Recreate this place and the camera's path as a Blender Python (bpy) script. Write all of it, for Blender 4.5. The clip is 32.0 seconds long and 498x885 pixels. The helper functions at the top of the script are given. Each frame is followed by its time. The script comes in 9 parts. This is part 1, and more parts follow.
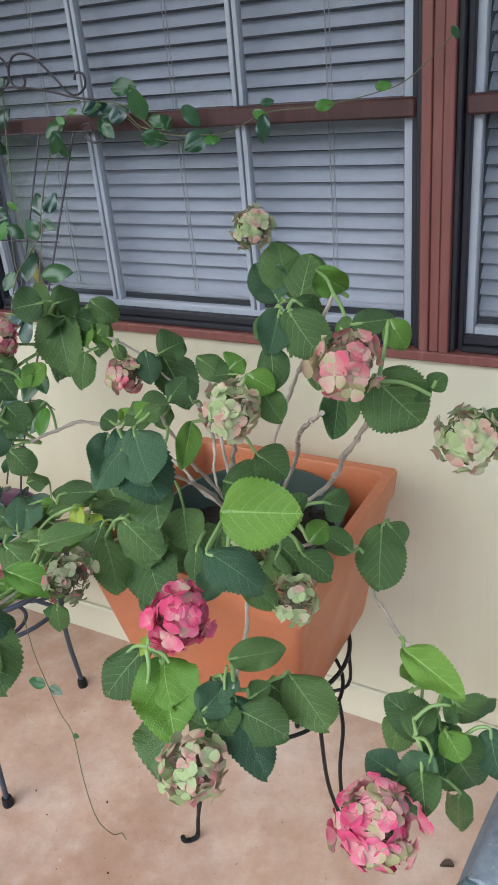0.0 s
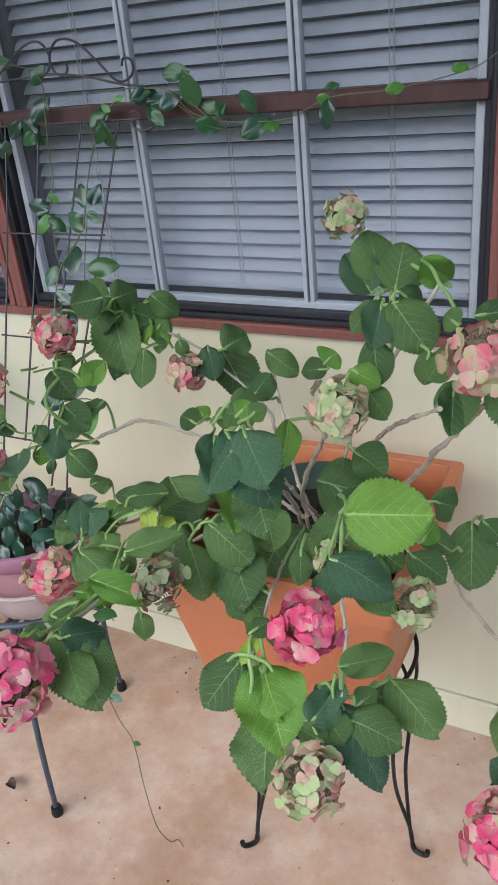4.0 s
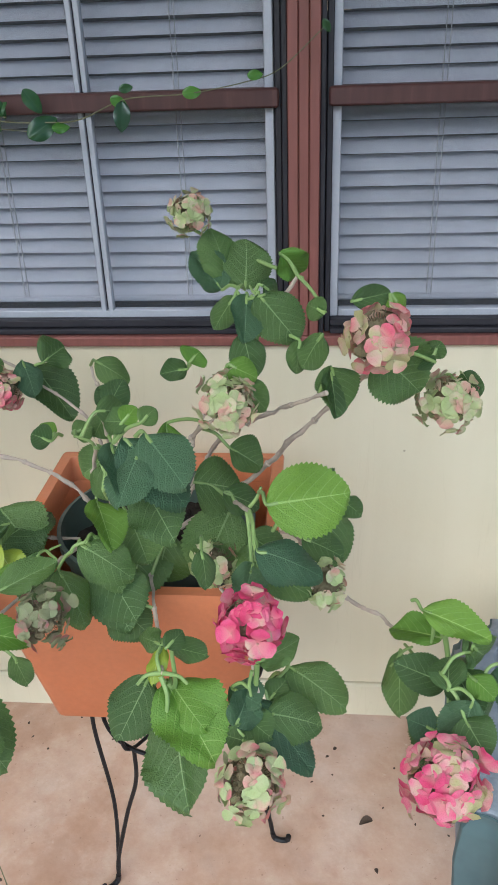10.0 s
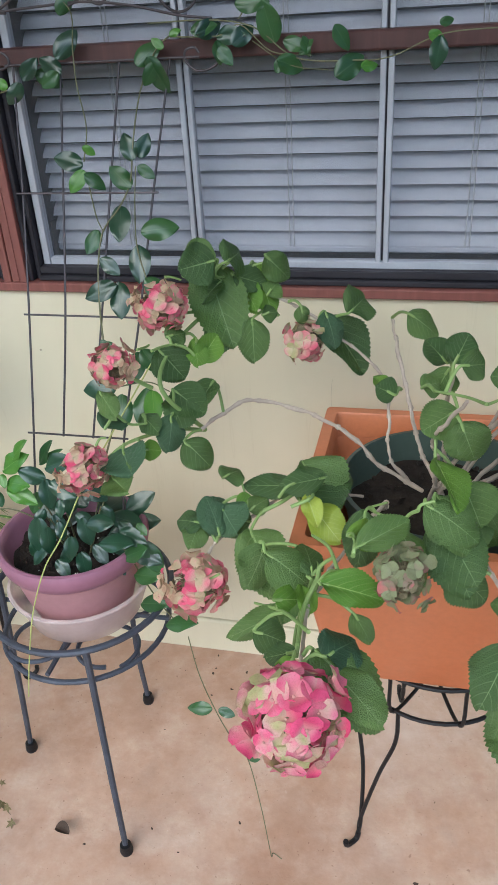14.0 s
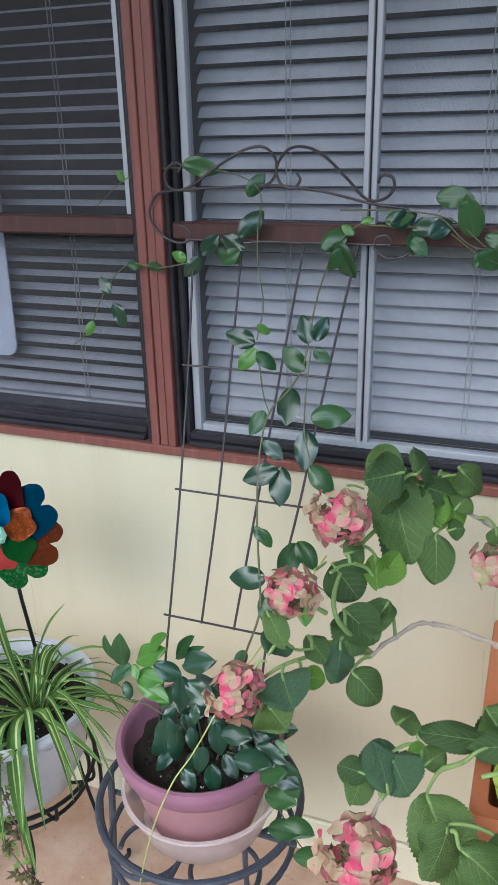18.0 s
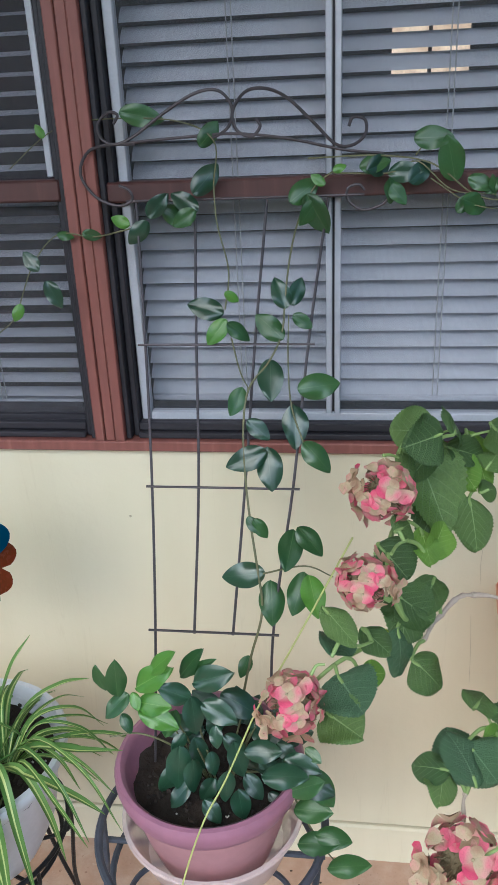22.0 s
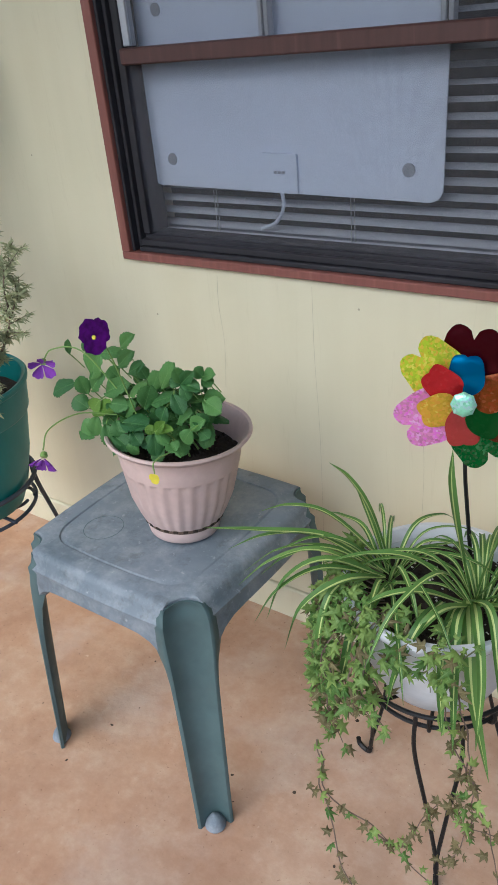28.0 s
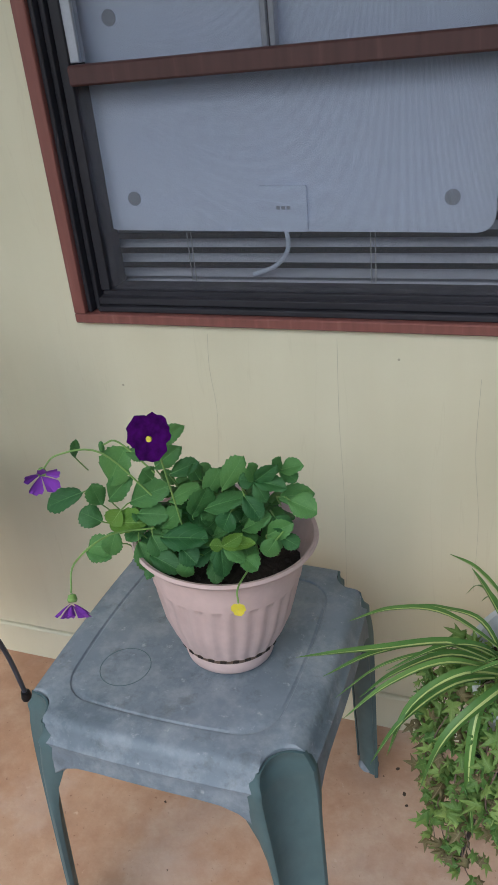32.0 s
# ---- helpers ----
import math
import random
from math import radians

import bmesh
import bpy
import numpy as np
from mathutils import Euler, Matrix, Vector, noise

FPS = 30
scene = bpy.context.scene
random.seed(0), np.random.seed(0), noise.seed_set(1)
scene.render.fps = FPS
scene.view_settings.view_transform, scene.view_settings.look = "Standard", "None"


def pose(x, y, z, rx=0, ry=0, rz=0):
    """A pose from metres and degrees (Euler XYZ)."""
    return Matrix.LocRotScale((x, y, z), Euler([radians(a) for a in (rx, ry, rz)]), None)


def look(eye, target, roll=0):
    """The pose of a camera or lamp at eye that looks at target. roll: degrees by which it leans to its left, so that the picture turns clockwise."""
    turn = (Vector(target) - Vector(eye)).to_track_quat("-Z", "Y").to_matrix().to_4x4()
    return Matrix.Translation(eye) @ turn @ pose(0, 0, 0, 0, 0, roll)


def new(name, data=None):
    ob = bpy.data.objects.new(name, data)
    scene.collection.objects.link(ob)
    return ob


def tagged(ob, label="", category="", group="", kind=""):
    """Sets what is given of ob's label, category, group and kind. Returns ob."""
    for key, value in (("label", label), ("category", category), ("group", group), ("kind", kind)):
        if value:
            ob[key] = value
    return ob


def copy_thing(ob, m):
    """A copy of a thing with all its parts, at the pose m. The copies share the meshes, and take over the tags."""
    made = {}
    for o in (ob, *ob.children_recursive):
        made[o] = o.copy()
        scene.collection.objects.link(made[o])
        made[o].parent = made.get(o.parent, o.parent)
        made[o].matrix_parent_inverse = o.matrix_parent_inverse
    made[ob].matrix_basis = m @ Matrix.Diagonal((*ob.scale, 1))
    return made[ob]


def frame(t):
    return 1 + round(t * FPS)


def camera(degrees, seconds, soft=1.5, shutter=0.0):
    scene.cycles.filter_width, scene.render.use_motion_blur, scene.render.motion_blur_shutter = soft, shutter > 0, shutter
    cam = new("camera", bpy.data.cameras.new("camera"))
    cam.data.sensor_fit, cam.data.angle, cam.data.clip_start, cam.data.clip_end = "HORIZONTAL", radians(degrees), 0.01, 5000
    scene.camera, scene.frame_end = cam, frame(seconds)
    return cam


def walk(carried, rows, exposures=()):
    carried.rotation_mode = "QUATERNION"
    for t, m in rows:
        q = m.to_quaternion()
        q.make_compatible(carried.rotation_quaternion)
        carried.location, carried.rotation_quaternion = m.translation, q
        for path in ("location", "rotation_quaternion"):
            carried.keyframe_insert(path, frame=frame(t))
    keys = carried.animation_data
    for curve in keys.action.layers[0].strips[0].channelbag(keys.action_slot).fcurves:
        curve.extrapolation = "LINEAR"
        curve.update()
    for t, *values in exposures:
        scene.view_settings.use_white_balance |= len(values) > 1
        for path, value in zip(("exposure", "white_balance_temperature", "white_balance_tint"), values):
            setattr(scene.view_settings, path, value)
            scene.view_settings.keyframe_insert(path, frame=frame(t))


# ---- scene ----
cam = camera(35.49, 32.0, 1.2)
PATH = [
    (0, (0.629, -1.145, 1.273), (-0.009, -0.071, 0.641), -5.60),
    (0.5, (0.566, -1.142, 1.273), (-0.069, -0.073, 0.631), -6.40),
    (1, (0.494, -1.137, 1.276), (-0.146, -0.077, 0.623), -6.69),
    (1.5, (0.486, -1.115, 1.281), (-0.172, -0.068, 0.625), -5.60),
    (2, (0.551, -1.091, 1.268), (-0.116, -0.052, 0.608), -5.22),
    (2.5, (0.544, -1.101, 1.273), (-0.081, -0.039, 0.608), -4.92),
    (4.5, (0.497, -1.181, 1.277), (-0.109, -0.096, 0.633), -6.24),
    (5, (0.530, -1.171, 1.286), (-0.060, -0.075, 0.644), -5.90),
    (5.5, (0.552, -1.172, 1.287), (-0.028, -0.065, 0.655), -5.64),
    (6, (0.543, -1.179, 1.287), (-0.034, -0.067, 0.662), -5.61),
    (6.5, (0.529, -1.185, 1.288), (-0.043, -0.067, 0.669), -5.62),
    (7, (0.540, -1.188, 1.291), (-0.025, -0.064, 0.678), -5.45),
    (7.5, (0.546, -1.192, 1.282), (-0.014, -0.066, 0.667), -5.45),
    (8, (0.504, -1.205, 1.267), (-0.046, -0.075, 0.650), -5.12),
    (8.5, (0.450, -1.201, 1.271), (-0.050, -0.051, 0.648), -3.62),
    (9, (0.440, -1.160, 1.272), (-0.014, 0.006, 0.645), -2.62),
    (9.5, (0.370, -1.178, 1.263), (0.094, 0.040, 0.630), -3.25),
    (10, (0.329, -1.211, 1.261), (0.213, 0.023, 0.610), -2.08),
    (10.5, (0.338, -1.208, 1.259), (0.199, 0.023, 0.605), -1.84),
    (11, (0.294, -1.228, 1.253), (0.167, -0.001, 0.590), -2.62),
    (11.5, (0.240, -1.241, 1.239), (0.112, -0.019, 0.569), -3.67),
    (12, (0.207, -1.246, 1.235), (0.069, -0.033, 0.551), -4.23),
    (12.5, (0.181, -1.246, 1.230), (0.030, -0.042, 0.532), -4.54),
    (13, (0.163, -1.230, 1.237), (-0.048, -0.036, 0.537), -5.01),
    (13.5, (0.137, -1.215, 1.235), (-0.176, -0.042, 0.539), -5.36),
    (14, (0.070, -1.219, 1.250), (-0.232, -0.048, 0.546), -3.72),
    (14.5, (0.054, -1.206, 1.272), (-0.347, -0.062, 0.573), -3.15),
    (15, (0.057, -1.191, 1.299), (-0.427, -0.056, 0.637), -3.00),
    (15.5, (0.081, -1.185, 1.310), (-0.475, -0.054, 0.699), -3.09),
    (17.5, (-0.029, -1.135, 1.330), (-0.500, 0.069, 0.793), -1.60),
    (18, (-0.070, -1.110, 1.320), (-0.535, 0.102, 0.797), -1.34),
    (18.5, (-0.167, -1.150, 1.307), (-0.509, 0.108, 0.797), -1.83),
    (19, (-0.173, -1.121, 1.303), (-0.468, 0.147, 0.788), -1.40),
    (19.5, (-0.163, -1.088, 1.307), (-0.467, 0.172, 0.778), -1.82),
    (20, (-0.219, -1.099, 1.310), (-0.502, 0.168, 0.786), -2.83),
    (20.5, (-0.290, -1.119, 1.300), (-0.493, 0.161, 0.770), -3.03),
    (21, (-0.291, -1.093, 1.291), (-0.459, 0.191, 0.759), -2.38),
    (21.5, (-0.264, -1.059, 1.284), (-0.436, 0.222, 0.748), -2.33),
    (22, (-0.282, -1.058, 1.270), (-0.464, 0.218, 0.724), -2.54),
    (22.5, (-0.311, -1.064, 1.259), (-0.496, 0.204, 0.695), -2.77),
    (23, (-0.312, -1.072, 1.255), (-0.494, 0.188, 0.673), -2.96),
    (23.5, (-0.307, -1.077, 1.252), (-0.486, 0.176, 0.654), -3.19),
    (24, (-0.309, -1.078, 1.239), (-0.501, 0.165, 0.624), -3.45),
    (24.5, (-0.340, -1.079, 1.238), (-0.642, 0.131, 0.602), -3.72),
    (25, (-0.364, -1.095, 1.219), (-0.810, 0.068, 0.580), -3.14),
    (25.5, (-0.358, -1.108, 1.210), (-0.891, 0.007, 0.553), -4.48),
    (27.5, (-0.451, -1.172, 1.218), (-1.119, -0.151, 0.532), -6.70),
    (28, (-0.462, -1.158, 1.230), (-1.220, -0.191, 0.559), -5.93),
    (28.5, (-0.463, -1.141, 1.241), (-1.275, -0.213, 0.578), -5.89),
    (29, (-0.467, -1.132, 1.245), (-1.333, -0.248, 0.590), -5.86),
    (29.5, (-0.507, -1.133, 1.243), (-1.397, -0.268, 0.594), -5.24),
    (30, (-0.622, -1.186, 1.250), (-1.446, -0.254, 0.607), -5.16),
    (30.5, (-0.699, -1.132, 1.241), (-1.436, -0.125, 0.606), -3.48),
    (31, (-0.804, -1.074, 1.221), (-1.521, -0.049, 0.593), -4.43),
    (31.5, (-0.888, -1.125, 1.236), (-1.417, -0.003, 0.588), -6.94),
    (32, (-0.891, -1.094, 1.225), (-1.365, 0.047, 0.567), -6.09),
]
walk(cam, [(t, look(eye, target, roll)) for t, eye, target, roll in PATH],
     [(0, 0.63, 5330, 2), (9, 0.63, 5360, 2), (12, 0.63, 5430, 2), (15, 0.64, 5360, 2), (18, 0.68, 5280, 2), (23, 0.66, 5310, 2), (25, 0.64, 5420, 2), (28, 0.45, 5480, 2), (29, 0.50, 5460, 2), (30, 0.25, 5500, 2), (32, 0.14, 5440, 2)])
# ---- light ----
world = bpy.data.worlds.new("sky_world")
scene.world = world
world.use_nodes = True
wn = world.node_tree
sky = wn.nodes.new("ShaderNodeTexSky")
sky.sky_type = "NISHITA"
sky.sun_disc = False
sky.sun_elevation = radians(42)
sky.sun_rotation = radians(200)
sky.air_density, sky.dust_density = 1.0, 4.0
wn.links.new(sky.outputs[0], wn.nodes["Background"].inputs[0])
wn.nodes["Background"].inputs[1].default_value = 0.15
sun = new("sun", bpy.data.lights.new("sun", "SUN"))
sun.data.energy, sun.data.angle, sun.data.color = 0.8, radians(40), (1.0, 0.98, 0.95)
sun.matrix_world = look((0.9, -2.6, 2.4), (0, 0, 0))


# ---- materials ----
def shader(name):
    m = bpy.data.materials.new(name)
    m.use_nodes = True
    nt = m.node_tree
    return m, nt, nt.nodes["Principled BSDF"]


def node(nt, kind, **values):
    n = nt.nodes.new(kind)
    for key, value in values.items():
        n.inputs[key].default_value = value
    return n


def ramp(nt, fac, stops):
    r = nt.nodes.new("ShaderNodeValToRGB")
    el = r.color_ramp.elements
    while len(el) < len(stops):
        el.new(0.5)
    for e, (pos, col) in zip(el, stops):
        e.position, e.color = pos, (*col, 1)
    nt.links.new(fac, r.inputs[0])
    return r.outputs[0]


def mixed(nt, fac, a, b, mode="MIX"):
    n = nt.nodes.new("ShaderNodeMixRGB")
    n.blend_type = mode
    for sock, value in zip(n.inputs, (fac, a, b)):
        if hasattr(value, "is_linked"):
            nt.links.new(value, sock)
        elif isinstance(value, tuple):
            sock.default_value = (*value, 1)
        else:
            sock.default_value = value
    return n.outputs[0]


def maths(nt, op, a, b=0.0, c=0.0):
    n = nt.nodes.new("ShaderNodeMath")
    n.operation = op
    for sock, value in zip(n.inputs, (a, b, c)):
        if hasattr(value, "is_linked"):
            nt.links.new(value, sock)
        else:
            sock.default_value = value
    return n.outputs[0]


def noise_tex(nt, scale, detail=4, coord="Object", rough=0.55):
    tc = nt.nodes.new("ShaderNodeTexCoord")
    n = node(nt, "ShaderNodeTexNoise", Scale=scale, Detail=detail, Roughness=rough)
    nt.links.new(tc.outputs[coord], n.inputs["Vector"])
    return n.outputs[0]


def bumped(nt, bsdf, height, strength, distance=0.002):
    b = node(nt, "ShaderNodeBump", Strength=strength, Distance=distance)
    nt.links.new(height, b.inputs["Height"])
    nt.links.new(b.outputs[0], bsdf.inputs["Normal"])


def plain(name, color, rough=0.6, metal=0.0, dark=0.75, scale=6.0, grain=90.0, bump=0.3, spec=0.5, tint=None):
    """A surface with broad stains and a fine grain."""
    m, nt, bs = shader(name)
    low = tuple(c * dark for c in (tint or color))
    broad = ramp(nt, noise_tex(nt, scale), [(0.3, low), (0.65, color)])
    fine = noise_tex(nt, grain, 3)
    col = mixed(nt, 0.25, broad, ramp(nt, fine, [(0.3, tuple(c * 0.7 for c in color)), (0.7, color)]))
    nt.links.new(col, bs.inputs["Base Color"])
    r = ramp(nt, noise_tex(nt, scale * 3), [(0.3, (rough - 0.08,) * 3), (0.7, (rough + 0.1,) * 3)])
    nt.links.new(r, bs.inputs["Roughness"])
    bs.inputs["Metallic"].default_value = metal
    bs.inputs["Specular IOR Level"].default_value = spec
    bumped(nt, bs, fine, bump)
    return m


def wall_material():
    m, nt, bs = shader("painted_wall")
    broad = ramp(nt, noise_tex(nt, 1.6, 5), [(0.3, (0.66, 0.60, 0.43)), (0.7, (0.73, 0.67, 0.50))])
    tc = nt.nodes.new("ShaderNodeTexCoord")
    mp = nt.nodes.new("ShaderNodeMapping")
    mp.inputs["Scale"].default_value = (9, 9, 0.5)
    nt.links.new(tc.outputs["Object"], mp.inputs[0])
    streak = node(nt, "ShaderNodeTexNoise", Scale=1.6, Detail=4.0)
    nt.links.new(mp.outputs[0], streak.inputs["Vector"])
    runs = ramp(nt, streak.outputs[0], [(0.30, (0.92, 0.91, 0.88)), (0.62, (1, 1, 1))])
    crack = ramp(nt, maths(nt, "ABSOLUTE", maths(nt, "SUBTRACT", streak.outputs[0], 0.5)), [(0.0, (0.72, 0.68, 0.6)), (0.0022, (1, 1, 1))])
    col = mixed(nt, 0.5, broad, runs, "MULTIPLY")
    nt.links.new(mixed(nt, 0.12, col, crack, "MULTIPLY"), bs.inputs["Base Color"])
    bs.inputs["Roughness"].default_value = 0.62
    bumped(nt, bs, noise_tex(nt, 55, 4), 0.25, 0.003)
    return m


def floor_material():
    m, nt, bs = shader("stained_concrete")
    tc = nt.nodes.new("ShaderNodeTexCoord")
    base = ramp(nt, noise_tex(nt, 2.2, 6, rough=0.65), [(0.28, (0.49, 0.295, 0.195)), (0.5, (0.56, 0.38, 0.275)), (0.72, (0.63, 0.50, 0.41))])
    mott = ramp(nt, noise_tex(nt, 14, 6, rough=0.7), [(0.32, (0.46, 0.27, 0.17)), (0.5, (0.56, 0.375, 0.27)), (0.68, (0.72, 0.58, 0.47))])
    col = mixed(nt, 0.42, base, mott)
    blot = ramp(nt, noise_tex(nt, 4.5, 7, rough=0.75), [(0.34, (0.90, 0.82, 0.76)), (0.52, (1, 1, 1)), (0.66, (1.0, 1.0, 1.0)), (0.74, (0.84, 0.80, 0.78))])
    col = mixed(nt, 0.7, col, blot, "MULTIPLY")
    stain = ramp(nt, noise_tex(nt, 7, 5, rough=0.6), [(0.60, (1, 1, 1)), (0.74, (0.62, 0.48, 0.40))])
    col = mixed(nt, 0.6, col, stain, "MULTIPLY")
    speck = ramp(nt, noise_tex(nt, 120, 3), [(0.28, (0.35, 0.22, 0.16)), (0.34, (1, 1, 1))])
    col = mixed(nt, 0.5, col, speck, "MULTIPLY")
    pale = ramp(nt, noise_tex(nt, 42, 4), [(0.70, (0, 0, 0)), (0.76, (1, 1, 1))])
    col = mixed(nt, maths(nt, "MULTIPLY", pale, 0.5), col, (0.78, 0.66, 0.54))
    sp = nt.nodes.new("ShaderNodeSeparateXYZ")
    nt.links.new(tc.outputs["Object"], sp.inputs[0])
    drift = maths(nt, "ADD", sp.outputs[0], maths(nt, "MULTIPLY", noise_tex(nt, 1.8, 4), 0.5))
    col = mixed(nt, ramp(nt, maths(nt, "ADD", maths(nt, "MULTIPLY", drift, 0.5), 1.0), [(0.30, (1, 1, 1)), (0.75, (0, 0, 0))]), mixed(nt, 0.8, col, (0.95, 0.99, 1.04), "MULTIPLY"), mixed(nt, 0.8, col, (0.95, 0.83, 0.69), "MULTIPLY"))
    cloud = ramp(nt, noise_tex(nt, 3.4, 6, rough=0.6), [(0.52, (0, 0, 0)), (0.72, (0.5, 0.5, 0.5))])
    col = mixed(nt, cloud, col, (0.66, 0.56, 0.50))
    damp = ramp(nt, noise_tex(nt, 2.8, 7, rough=0.72), [(0.40, (0.78, 0.72, 0.69)), (0.56, (0.98, 0.97, 0.96))])
    col = mixed(nt, 0.85, col, damp, "MULTIPLY")
    nt.links.new(col, bs.inputs["Base Color"])
    r = ramp(nt, noise_tex(nt, 5), [(0.3, (0.45,) * 3), (0.7, (0.68,) * 3)])
    nt.links.new(r, bs.inputs["Roughness"])
    bumped(nt, bs, noise_tex(nt, 35, 6), 0.35, 0.004)
    return m


def weathered_resin():
    """Grey-green plastic, chalked whitish by the sun, with scuffs."""
    m, nt, bs = shader("weathered_green_resin")
    base = ramp(nt, noise_tex(nt, 7, 5), [(0.30, (0.115, 0.142, 0.172)), (0.62, (0.200, 0.228, 0.272))])
    chalk = ramp(nt, noise_tex(nt, 16, 7, rough=0.75), [(0.46, (0, 0, 0)), (0.74, (0.6, 0.6, 0.6))])
    col = mixed(nt, chalk, base, (0.40, 0.42, 0.45))
    scuff = ramp(nt, noise_tex(nt, 70, 5, rough=0.7), [(0.62, (0, 0, 0)), (0.70, (0.5, 0.5, 0.5))])
    col = mixed(nt, scuff, col, (0.46, 0.47, 0.49))
    dirt = ramp(nt, noise_tex(nt, 24, 5, rough=0.7), [(0.30, (0.62, 0.60, 0.56)), (0.44, (1, 1, 1))])
    nt.links.new(mixed(nt, 0.7, col, dirt, "MULTIPLY"), bs.inputs["Base Color"])
    bs.inputs["Roughness"].default_value = 0.6
    bumped(nt, bs, noise_tex(nt, 60, 4), 0.2)
    return m


def wood_material(name, color, worn):
    m, nt, bs = shader(name)
    tc = nt.nodes.new("ShaderNodeTexCoord")
    mp = nt.nodes.new("ShaderNodeMapping")
    mp.inputs["Scale"].default_value = (40, 40, 3)
    nt.links.new(tc.outputs["Object"], mp.inputs[0])
    n = node(nt, "ShaderNodeTexNoise", Scale=2.0, Detail=5)
    nt.links.new(mp.outputs[0], n.inputs["Vector"])
    col = ramp(nt, n.outputs[0], [(0.3, tuple(c * 0.82 for c in color)), (0.6, color), (0.8, worn)])
    nt.links.new(col, bs.inputs["Base Color"])
    bs.inputs["Roughness"].default_value = 0.5
    bumped(nt, bs, n.outputs[0], 0.3)
    return m


def glass_material(name, rough=0.02, haze=0.0, hazecol=(0.3, 0.32, 0.36), ior=1.5):
    """A thin pane: clear, with a mirror gloss by Fresnel; haze for the dust and the insect screen on it."""
    m, nt, bs = shader(name)
    out = nt.nodes["Material Output"]
    clear = nt.nodes.new("ShaderNodeBsdfTransparent")
    gloss = node(nt, "ShaderNodeBsdfGlossy", Roughness=rough)
    fres = node(nt, "ShaderNodeFresnel", IOR=ior)
    mix = nt.nodes.new("ShaderNodeMixShader")
    nt.links.new(fres.outputs[0], mix.inputs[0])
    nt.links.new(clear.outputs[0], mix.inputs[1])
    nt.links.new(gloss.outputs[0], mix.inputs[2])
    last = mix
    if haze:
        dif = node(nt, "ShaderNodeBsdfDiffuse")
        dif.inputs[0].default_value = (*hazecol, 1)
        last = nt.nodes.new("ShaderNodeMixShader")
        tc = nt.nodes.new("ShaderNodeTexCoord")
        weave = node(nt, "ShaderNodeTexBrick", Scale=330.0)
        weave.inputs["Mortar Size"].default_value = 0.09
        weave.offset = 0.0
        weave.inputs["Color1"].default_value = weave.inputs["Color2"].default_value = (haze * 0.6,) * 3 + (1,)
        weave.inputs["Mortar"].default_value = (haze * 1.7,) * 3 + (1,)
        mp = nt.nodes.new("ShaderNodeMapping")
        mp.inputs["Rotation"].default_value = (radians(90), 0, 0)
        nt.links.new(tc.outputs["Object"], mp.inputs[0])
        nt.links.new(mp.outputs[0], weave.inputs["Vector"])
        nt.links.new(weave.outputs[0], last.inputs[0])
        nt.links.new(mix.outputs[0], last.inputs[1])
        nt.links.new(dif.outputs[0], last.inputs[2])
    nt.links.new(last.outputs[0], out.inputs[0])
    return m


